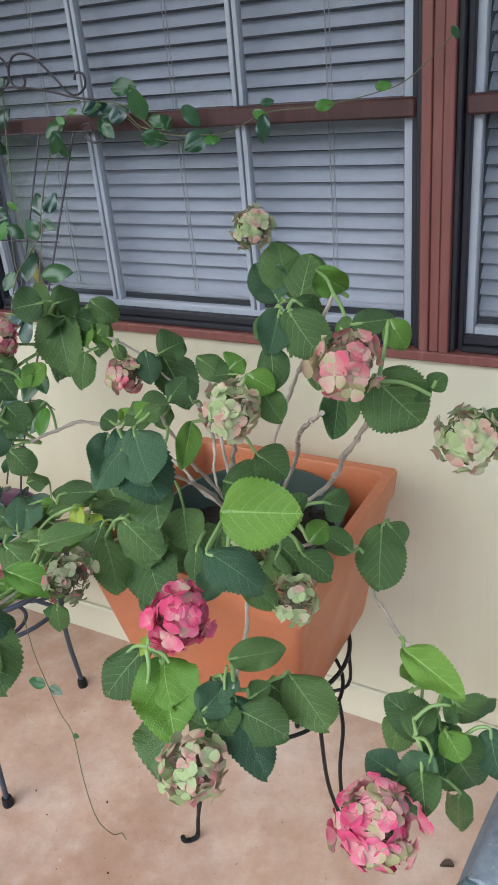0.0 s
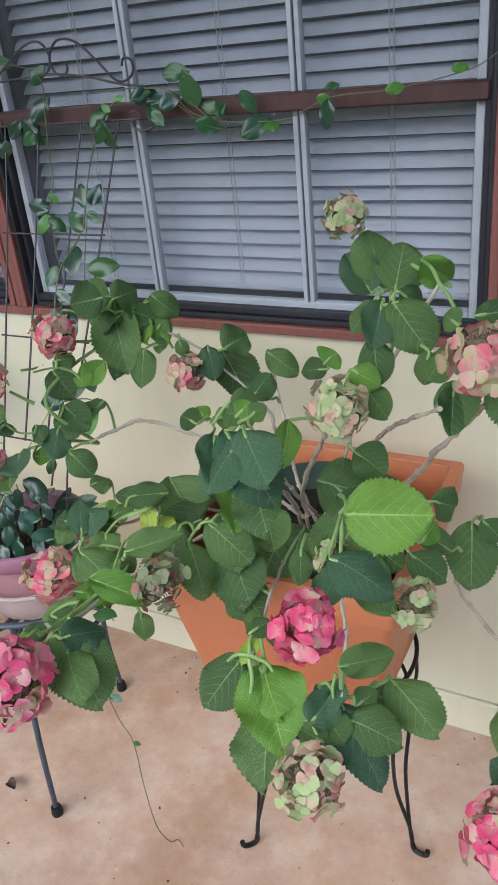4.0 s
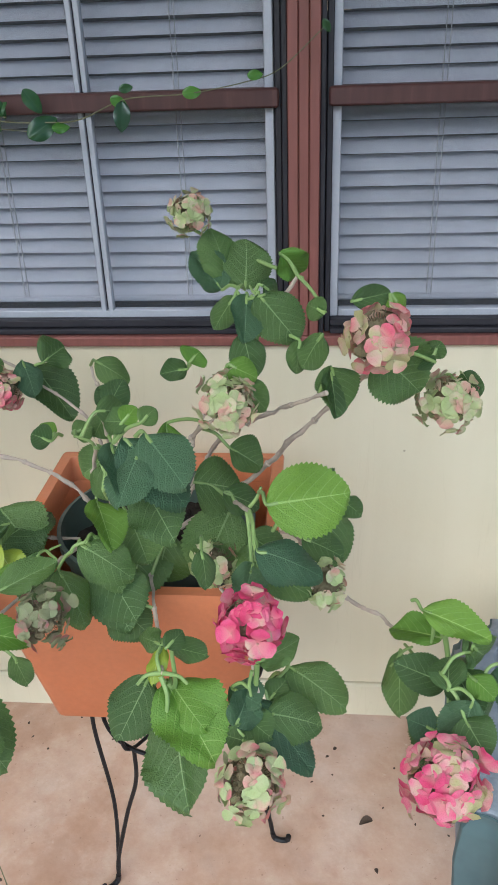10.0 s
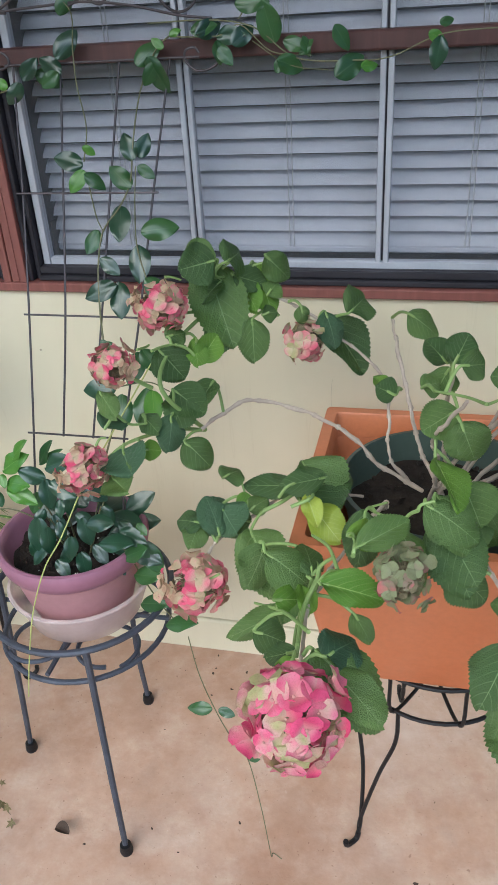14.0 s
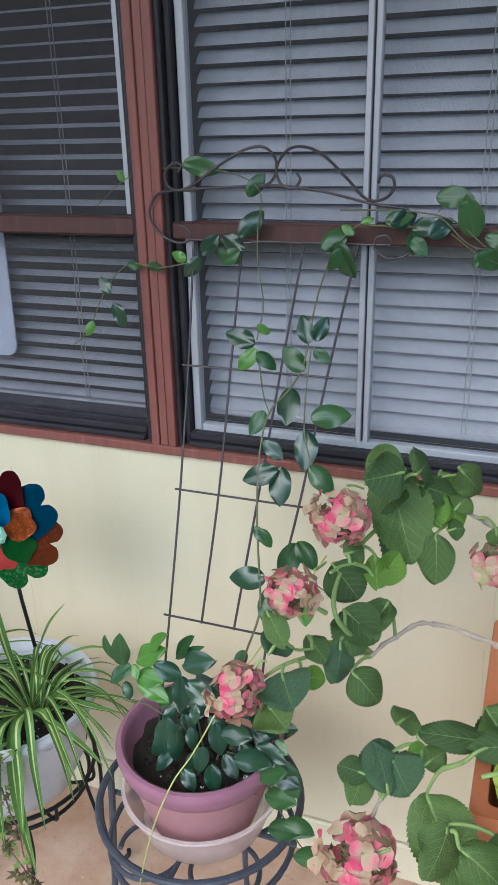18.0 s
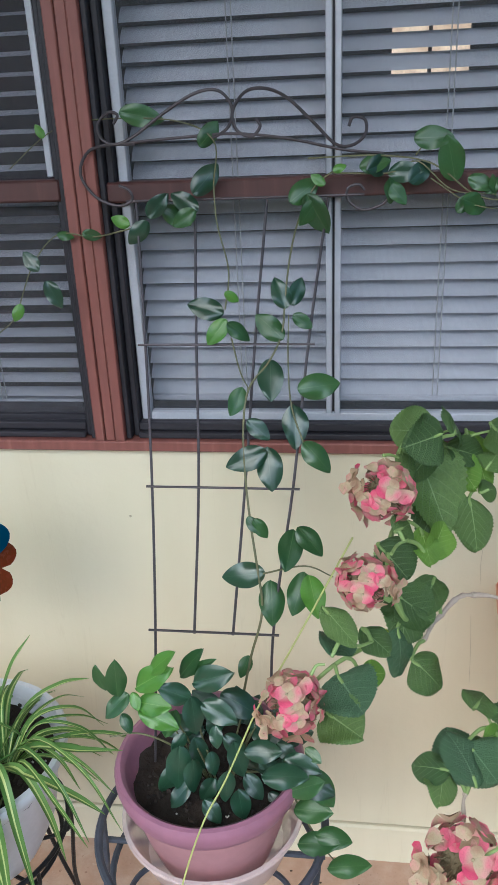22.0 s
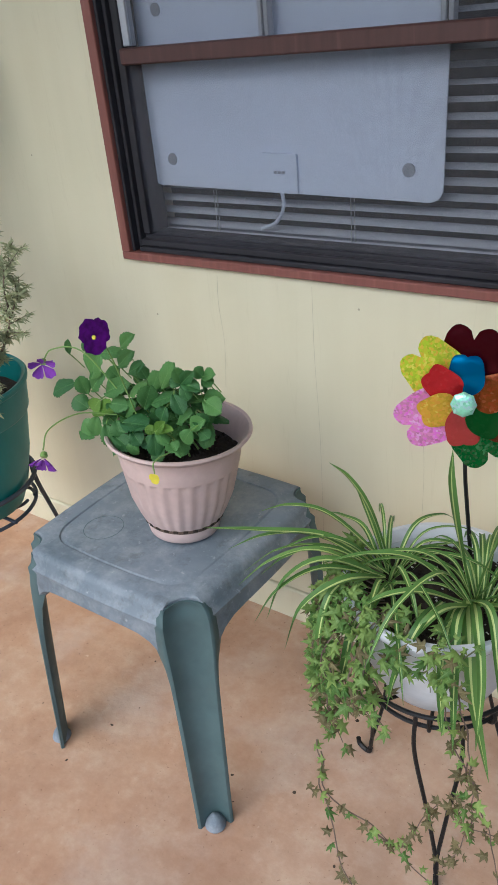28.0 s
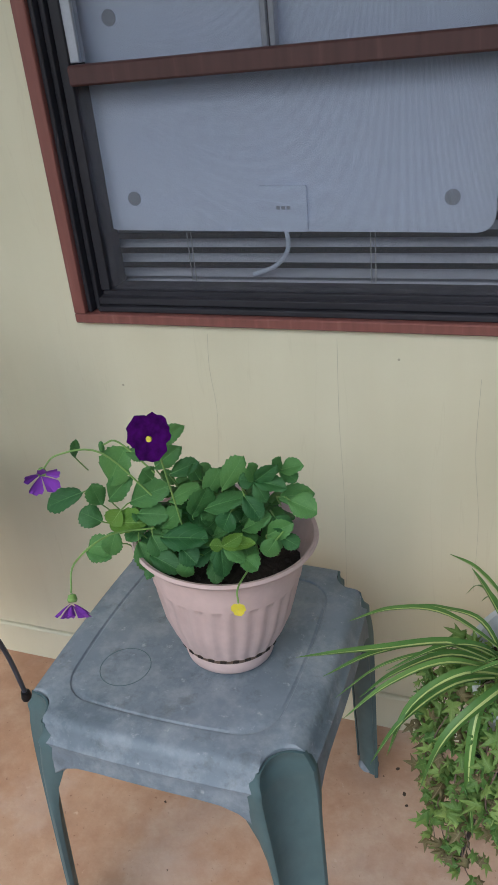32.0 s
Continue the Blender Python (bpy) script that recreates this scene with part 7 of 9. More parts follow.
vstem([(-0.414, -0.281, 0.591), (-0.404, -0.269, 0.639), (-0.390, -0.250, 0.695), (-0.397, -0.230, 0.748), (-0.405, -0.212, 0.795), (-0.412, -0.191, 0.848), (-0.416, -0.164, 0.906), (-0.410, -0.142, 0.951), (-0.384, -0.128, 0.984), (-0.369, -0.112, 1.016), (-0.365, -0.095, 1.062), (-0.359, -0.077, 1.108), (-0.349, -0.062, 1.146), (-0.328, -0.051, 1.185), (-0.300, -0.049, 1.204)], 0.0024)
vstem([(-0.339, -0.171, 0.886), (-0.356, -0.151, 0.932), (-0.361, -0.127, 0.983), (-0.361, -0.104, 1.036)], 0.0018)
vstem([(-0.433, -0.116, 1.010), (-0.421, -0.133, 0.970), (-0.410, -0.142, 0.951)], 0.0016)
vstem([(-0.441, -0.103, 1.043), (-0.437, -0.085, 1.089), (-0.452, -0.063, 1.142), (-0.456, -0.050, 1.188), (-0.454, -0.047, 1.241), (-0.509, -0.043, 1.266), (-0.622, -0.027, 1.269), (-0.675, -0.020, 1.255), (-0.734, -0.017, 1.214)], 0.0016)
vstem([(-0.307, -0.050, 1.198), (-0.239, -0.048, 1.196), (-0.206, -0.048, 1.208), (-0.164, -0.049, 1.174), (-0.108, -0.050, 1.167)], 0.0016)
vstem([(-0.565, -0.055, 1.139), (-0.617, -0.052, 1.129), (-0.669, -0.045, 1.132), (-0.704, -0.059, 1.095), (-0.726, -0.087, 1.034), (-0.748, -0.098, 1.013)], 0.0016)
vstem([(-0.389, -0.233, 0.739), (-0.337, -0.227, 0.748), (-0.302, -0.231, 0.736)], 0.0018)
vstem([(-0.209, -0.046, 1.215), (-0.193, -0.046, 1.233), (-0.174, -0.045, 1.238)], 0.0014)
vstem([(-0.338, -0.050, 1.216), (-0.250, -0.048, 1.216), (-0.187, -0.047, 1.204), (-0.130, -0.050, 1.165), (-0.049, -0.054, 1.159), (0.000, -0.055, 1.162), (0.066, -0.056, 1.186), (0.154, -0.060, 1.191), (0.236, -0.063, 1.204), (0.282, -0.064, 1.219), (0.338, -0.065, 1.265)], 0.0016)
vstem([(-0.190, -0.049, 1.188), (-0.139, -0.055, 1.157), (-0.077, -0.058, 1.148)], 0.0012)
# bushy foot of the climber
vleaf((-0.509, -0.356, 0.680), (-0.483, -0.365, 0.712), 0.022, (0.24, -0.77, 0.59), 'b')
vleaf((-0.526, -0.358, 0.659), (-0.486, -0.367, 0.694), 0.031, (0.25, -0.76, 0.60), 'b')
vleaf((-0.551, -0.360, 0.647), (-0.546, -0.368, 0.699), 0.027, (0.29, -0.75, 0.60), 'n')
vleaf((-0.539, -0.359, 0.647), (-0.563, -0.374, 0.629), 0.027, (0.28, -0.73, 0.62), 'n')
vleaf((-0.532, -0.359, 0.650), (-0.525, -0.371, 0.638), 0.019, (0.26, -0.74, 0.62), 'b')
vleaf((-0.526, -0.359, 0.637), (-0.491, -0.370, 0.642), 0.030, (0.24, -0.74, 0.62), 'b')
vleaf((-0.525, -0.360, 0.626), (-0.484, -0.371, 0.617), 0.027, (0.24, -0.74, 0.63), 'b')
vleaf((-0.547, -0.361, 0.619), (-0.536, -0.374, 0.607), 0.023, (0.27, -0.72, 0.64), 'n')
vleaf((-0.566, -0.360, 0.654), (-0.571, -0.370, 0.684), 0.019, (0.30, -0.74, 0.60), 'n')
vleaf((-0.478, -0.338, 0.662), (-0.451, -0.347, 0.706), 0.022, (0.20, -0.78, 0.59), 'n')
vleaf((-0.476, -0.338, 0.663), (-0.440, -0.347, 0.691), 0.013, (0.20, -0.78, 0.60), 'n')
vleaf((-0.458, -0.355, 0.667), (-0.421, -0.365, 0.688), 0.036, (0.18, -0.77, 0.61), 'g')
vleaf((-0.466, -0.357, 0.645), (-0.492, -0.369, 0.666), 0.037, (0.22, -0.76, 0.62), 'g')
vleaf((-0.445, -0.374, 0.654), (-0.411, -0.386, 0.642), 0.045, (0.17, -0.75, 0.64), 'g')
vleaf((-0.463, -0.357, 0.645), (-0.457, -0.370, 0.609), 0.028, (0.20, -0.75, 0.64), 'g')
vleaf((-0.431, -0.384, 0.631), (-0.429, -0.397, 0.613), 0.028, (0.17, -0.74, 0.66), 'g')
vleaf((-0.433, -0.320, 0.622), (-0.392, -0.331, 0.604), 0.054, (0.15, -0.76, 0.63), 'g')
vleaf((-0.477, -0.378, 0.589), (-0.479, -0.393, 0.544), 0.032, (0.21, -0.71, 0.68), 'g')
vleaf((-0.460, -0.387, 0.580), (-0.455, -0.401, 0.547), 0.025, (0.19, -0.70, 0.68), 'g')
vleaf((-0.438, -0.386, 0.593), (-0.432, -0.398, 0.573), 0.032, (0.17, -0.72, 0.68), 'g')
vleaf((-0.419, -0.395, 0.574), (-0.419, -0.408, 0.547), 0.028, (0.15, -0.70, 0.69), 'g')
vleaf((-0.447, -0.398, 0.531), (-0.429, -0.410, 0.514), 0.034, (0.17, -0.68, 0.71), 'g')
vleaf((-0.407, -0.396, 0.548), (-0.400, -0.408, 0.518), 0.029, (0.13, -0.69, 0.71), 'g')
vleaf((-0.467, -0.389, 0.545), (-0.487, -0.403, 0.526), 0.033, (0.20, -0.69, 0.70), 'g')
vleaf((-0.399, -0.375, 0.588), (-0.365, -0.386, 0.598), 0.036, (0.12, -0.73, 0.67), 'g')
vleaf((-0.378, -0.385, 0.562), (-0.336, -0.396, 0.577), 0.031, (0.09, -0.72, 0.69), 'g')
vleaf((-0.355, -0.366, 0.569), (-0.318, -0.377, 0.564), 0.038, (0.07, -0.73, 0.68), 'g')
vleaf((-0.344, -0.357, 0.535), (-0.302, -0.369, 0.524), 0.035, (0.06, -0.72, 0.69), 'g')
vleaf((-0.349, -0.376, 0.531), (-0.315, -0.387, 0.557), 0.029, (0.07, -0.71, 0.70), 'n')
vleaf((-0.325, -0.357, 0.544), (-0.297, -0.370, 0.501), 0.032, (0.04, -0.71, 0.70), 'n')
vleaf((-0.344, -0.359, 0.484), (-0.306, -0.370, 0.494), 0.046, (0.06, -0.70, 0.71), 'n')
vleaf((-0.340, -0.361, 0.428), (-0.294, -0.372, 0.445), 0.030, (0.05, -0.67, 0.74), 'n')
vleaf((-0.318, -0.360, 0.444), (-0.283, -0.371, 0.450), 0.032, (0.03, -0.68, 0.73), 'n')
vleaf((-0.303, -0.362, 0.391), (-0.252, -0.372, 0.416), 0.029, (0.01, -0.66, 0.75), 'n')
vleaf((-0.475, -0.359, 0.592), (-0.486, -0.373, 0.577), 0.023, (0.21, -0.72, 0.66), 'g')
vleaf((-0.415, -0.358, 0.582), (-0.405, -0.370, 0.548), 0.028, (0.14, -0.73, 0.67), 'g')
vleaf((-0.395, -0.329, 0.587), (-0.380, -0.342, 0.565), 0.035, (0.12, -0.75, 0.66), 'g')
vleaf((-0.375, -0.359, 0.507), (-0.358, -0.371, 0.495), 0.030, (0.09, -0.70, 0.71), 'g')
vleaf((-0.330, -0.356, 0.579), (-0.315, -0.368, 0.572), 0.028, (0.06, -0.74, 0.67), 'n')
vleaf((-0.436, -0.339, 0.611), (-0.443, -0.352, 0.583), 0.033, (0.17, -0.74, 0.65), 'g')
vleaf((-0.465, -0.350, 0.577), (-0.453, -0.363, 0.549), 0.034, (0.19, -0.72, 0.67), 'g')
vleaf((-0.403, -0.359, 0.534), (-0.385, -0.371, 0.513), 0.035, (0.12, -0.71, 0.70), 'g')
vleaf((-0.427, -0.349, 0.584), (-0.403, -0.361, 0.567), 0.032, (0.15, -0.73, 0.66), 'g')
vleaf((-0.489, -0.341, 0.610), (-0.498, -0.354, 0.582), 0.023, (0.22, -0.73, 0.64), 'n')
vleaf((-0.366, -0.339, 0.566), (-0.344, -0.350, 0.555), 0.032, (0.09, -0.74, 0.67), 'g')
vleaf((-0.442, -0.361, 0.526), (-0.456, -0.374, 0.504), 0.033, (0.17, -0.70, 0.70), 'g')
vleaf((-0.386, -0.340, 0.541), (-0.363, -0.352, 0.519), 0.035, (0.10, -0.72, 0.68), 'g')
vleaf((-0.485, -0.362, 0.543), (-0.505, -0.377, 0.515), 0.026, (0.21, -0.70, 0.69), 'g')


def climber_base():
    """The bushy foot of the climber in its pot."""
    rng = random.Random(8)
    c = Vector((-0.441, -0.334, 0.494))
    for k in range(16):
        a = rng.uniform(0, 6.28)
        r = 0.062 * math.sqrt(rng.random())
        h = rng.uniform(0.0, 0.115) * (1 - 0.5 * r / 0.062)
        b = c + Vector((0.018 + r * math.cos(a), 0.03 + r * math.sin(a), h))
        out = Vector((math.cos(a), math.sin(a) - 0.3, rng.uniform(-0.5, 0.6))).normalized()
        vleaf(b, b + out * rng.uniform(0.042, 0.054), rng.uniform(0.030, 0.038), (0.15 + 0.5 * math.cos(a), -0.7, 0.7), "g")
    for k in range(9):
        a = rng.uniform(0, 6.28)
        b = c + Vector((0.03 * math.cos(a), 0.03 * math.sin(a), 0))
        vstem([c + Vector((0.01 * math.cos(a), 0.01 * math.sin(a), -0.01)), b + Vector((0, 0, 0.05)), b + Vector((0.02 * math.cos(a), 0.02 * math.sin(a), 0.10))], 0.0024)
    vstem([c + Vector((-0.02, 0, 0)), c + Vector((-0.05, -0.01, 0.06)), c + Vector((-0.09, -0.02, 0.09)), c + Vector((-0.125, -0.03, 0.092))], 0.0022)
    vstem([c + Vector((0.03, 0, 0.02)), c + Vector((0.08, -0.02, 0.035)), c + Vector((0.105, -0.015, -0.03)), c + Vector((0.130, -0.01, -0.09)), c + Vector((0.152, 0, -0.137))], 0.002)
    rod("runner", [VHOME @ Vector(p) for p in ((-0.279, -0.314, 0.841), (-0.346, -0.374, 0.730), (-0.379, -0.399, 0.675), (-0.413, -0.431, 0.602), (-0.437, -0.453, 0.560), (-0.461, -0.472, 0.488), (-0.478, -0.488, 0.399), (-0.491, -0.491, 0.335))], 0.0011, M_RUNNER, climber, 0.0010, "long pale yellow-green runner")


climber_base()


# ---- striped blades and ivy in the white pot ----
def spider_plant():
    s = thing("spider_plant", "spider plant with long arching cream-striped blades", "plant", (-0.803, -0.312, 0.476))
    s.scale = (0.93, 0.93, 0.93)
    rng = random.Random(4)

    def blade(points, width, label=""):
        bm = bmesh.new()
        uv = bm.loops.layers.uv.new("UVMap")
        pts = smooth_path(points, 6)
        n = len(pts)
        rows = []
        for k, p in enumerate(pts):
            v = k / (n - 1)
            ahead = (pts[min(k + 1, n - 1)] - pts[max(k - 1, 0)]).normalized()
            side = ahead.cross(Vector((0, 0, 1)))
            side = side.normalized() if side.length > 0.05 else Vector((1, 0, 0))
            up = side.cross(ahead)
            half = width * 0.52 * min(1.0, 0.6 + 2 * v) * (1 - v ** 4) + 0.0003
            rows.append([(bm.verts.new(p + side * (u * half) + up * (abs(u) * half * 0.5)), (0.5 + 0.5 * u, v)) for u in (-1, -0.5, 0, 0.5, 1)])
        for a, b in zip(rows, rows[1:]):
            for i in range(4):
                quad = (a[i], a[i + 1], b[i + 1], b[i])
                f = bm.faces.new([q[0] for q in quad])
                f.smooth = True
                for loop, q in zip(f.loops, quad):
                    loop[uv].uv = q[1]
        me = bpy.data.meshes.new("leaf")
        bm.to_mesh(me)
        bm.free()
        me.materials.append(M_SPIDER)
        again("leaf", me, s, Matrix.Identity(4), label)

    for cx, cy, count in ((0.070, -0.010, 34), (-0.085, -0.01, 16)):
        base = Vector((cx, cy, 0.0))
        for k in range(count):
            a = rng.uniform(0, 6.28)
            length = rng.uniform(0.13, 0.26)
            rise = rng.uniform(0.25, 0.95)
            d = Vector((math.cos(a), math.sin(a), 0))
            if d.y > 0.3 and length > 0.2:
                length = 0.16
            p1 = base + d * 0.012
            p2 = base + d * length * 0.35 + Vector((0, 0, length * rise * 0.5))
            p3 = base + d * length * 0.72 + Vector((0, 0, length * (rise * 0.55 - 0.08)))
            p4 = base + d * length * (0.95 + 0.1 * (1 - rise)) + Vector((0, 0, length * (rise * 0.5 - rng.uniform(0.10, 0.40))))
            blade([p1, p2, p3, p4], rng.uniform(0.0050, 0.0095))
    # the long blades that stand out
    o = Vector((0.822, 0.310, -0.445))
    for pts, w in (([(-0.90, -0.33, 0.46), (-0.98, -0.37, 0.530), (-1.08, -0.41, 0.535), (-1.178, -0.442, 0.528)], 0.012),
                   ([(-0.77, -0.33, 0.46), (-0.74, -0.40, 0.46), (-0.715, -0.44, 0.38), (-0.675, -0.47, 0.27)], 0.017),
                   ([(-0.78, -0.34, 0.46), (-0.765, -0.42, 0.47), (-0.755, -0.46, 0.40), (-0.745, -0.475, 0.33)], 0.012),
                   ([(-0.90, -0.34, 0.46), (-0.935, -0.41, 0.49), (-0.985, -0.455, 0.45), (-1.015, -0.47, 0.36)], 0.014),
                   ([(-0.89, -0.35, 0.46), (-0.885, -0.43, 0.46), (-0.87, -0.47, 0.40), (-0.845, -0.485, 0.335)], 0.015),
                   ([(-0.88, -0.34, 0.46), (-0.90, -0.43, 0.45), (-0.905, -0.47, 0.38), (-0.915, -0.48, 0.31)], 0.013),
                   ([(-0.80, -0.35, 0.46), (-0.80, -0.43, 0.48), (-0.815, -0.475, 0.42), (-0.825, -0.49, 0.35)], 0.012),
                   ([(-0.93, -0.35, 0.46), (-0.95, -0.42, 0.47), (-0.955, -0.46, 0.40), (-0.945, -0.475, 0.30)], 0.011),
                   ([(-0.77, -0.33, 0.46), (-0.72, -0.38, 0.50), (-0.690, -0.42, 0.44), (-0.670, -0.44, 0.34)], 0.011),
                   ([(-0.76, -0.33, 0.46), (-0.73, -0.40, 0.49), (-0.705, -0.44, 0.42), (-0.700, -0.46, 0.31)], 0.012),
                   ([(-0.76, -0.34, 0.46), (-0.70, -0.37, 0.50), (-0.660, -0.39, 0.45), (-0.640, -0.40, 0.37)], 0.010),
                   ([(-0.77, -0.34, 0.46), (-0.755, -0.41, 0.48), (-0.740, -0.45, 0.41), (-0.730, -0.47, 0.30)], 0.012),
                   ([(-0.91, -0.33, 0.46), (-1.00, -0.37, 0.525), (-1.08, -0.40, 0.520), (-1.15, -0.42, 0.480)], 0.010),
                   ([(-0.91, -0.34, 0.46), (-0.99, -0.39, 0.515), (-1.06, -0.42, 0.490), (-1.12, -0.44, 0.430)], 0.010),
                   ([(-0.90, -0.34, 0.46), (-0.97, -0.40, 0.510), (-1.03, -0.43, 0.470), (-1.06, -0.45, 0.390)], 0.013),
                   ([(-0.91, -0.31, 0.46), (-1.00, -0.33, 0.540), (-1.07, -0.34, 0.545), (-1.13, -0.35, 0.520)], 0.009),
                   ([(-0.90, -0.32, 0.46), (-0.93, -0.33, 0.570), (-0.965, -0.33, 0.620), (-1.00, -0.33, 0.640)], 0.009),
                   ([(-0.91, -0.33, 0.46), (-0.95, -0.36, 0.52), (-1.00, -0.38, 0.53), (-1.07, -0.40, 0.49)], 0.010),
                   ([(-0.78, -0.33, 0.46), (-0.84, -0.36, 0.53), (-0.91, -0.38, 0.53), (-0.98, -0.40, 0.50)], 0.010),
                   ([(-0.77, -0.34, 0.46), (-0.82, -0.39, 0.50), (-0.87, -0.42, 0.49), (-0.91, -0.44, 0.45)], 0.012),
                   ([(-0.76, -0.34, 0.46), (-0.78, -0.40, 0.49), (-0.80, -0.44, 0.47), (-0.82, -0.46, 0.42)], 0.013),
                   ([(-0.77, -0.32, 0.46), (-0.79, -0.325, 0.56), (-0.805, -0.32, 0.64), (-0.81, -0.31, 0.70)], 0.012),
                   ([(-0.76, -0.32, 0.46), (-0.74, -0.32, 0.55), (-0.715, -0.31, 0.62), (-0.69, -0.29, 0.66)], 0.011),
                   ([(-0.76, -0.32, 0.46), (-0.70, -0.32, 0.56), (-0.65, -0.31, 0.595), (-0.61, -0.30, 0.60)], 0.009),
                   ([(-0.76, -0.33, 0.46), (-0.68, -0.36, 0.53), (-0.61, -0.37, 0.54), (-0.55, -0.37, 0.545)], 0.011),
                   ([(-0.76, -0.33, 0.46), (-0.68, -0.38, 0.50), (-0.61, -0.40, 0.49), (-0.57, -0.41, 0.475)], 0.010),
                   ([(-0.91, -0.32, 0.46), (-0.93, -0.32, 0.53), (-0.955, -0.31, 0.575), (-0.975, -0.30, 0.60)], 0.009),
                   ([(-0.91, -0.33, 0.46), (-0.99, -0.36, 0.50), (-1.06, -0.38, 0.47), (-1.11, -0.39, 0.42)], 0.010),
                   ([(-0.91, -0.34, 0.46), (-0.98, -0.40, 0.49), (-1.04, -0.44, 0.45), (-1.08, -0.46, 0.38)], 0.010)):
        blade([Vector(p) + o for p in pts], w * 1.15)


spider_plant()


def ivy_leaf_mesh(name, mat, curl, lean, broad):
    """A five-lobed ivy leaf with rounded notches, curled at its edges."""
    bm = bmesh.new()
    uv = bm.loops.layers.uv.new("UVMap")
    tips = [(0.0, 0.0), (0.14, -0.06), (0.42, -0.02), (0.30, 0.12), (0.20, 0.22), (0.34, 0.38), (0.52, 0.60), (0.30, 0.54), (0.15, 0.52), (0.09, 0.78), (0.0, 1.05)]
    tips += [(-x, y) for x, y in tips[1:-1]][::-1]
    hub = bm.verts.new((0, 0.30, 0.04))
    n = len(tips)
    outer = [bm.verts.new((x * broad, y, -curl * abs(x) * 1.4 - curl * max(0, y - 0.35) + lean * x)) for x, y in tips]
    inner = [bm.verts.new((x * broad * 0.5, 0.30 + (y - 0.30) * 0.5, 0.035 + lean * x * 0.5)) for x, y in tips]
    for k in range(n):
        j = (k + 1) % n
        for verts in ((hub, inner[k], inner[j]), (inner[k], outer[k], outer[j], inner[j])):
            f = bm.faces.new(verts)
            f.smooth = True
            for loop in f.loops:
                loop[uv].uv = (loop.vert.co.x + 0.5, loop.vert.co.y)
    me = bpy.data.meshes.new(name)
    bm.to_mesh(me)
    bm.free()
    me.materials.append(mat)
    return me


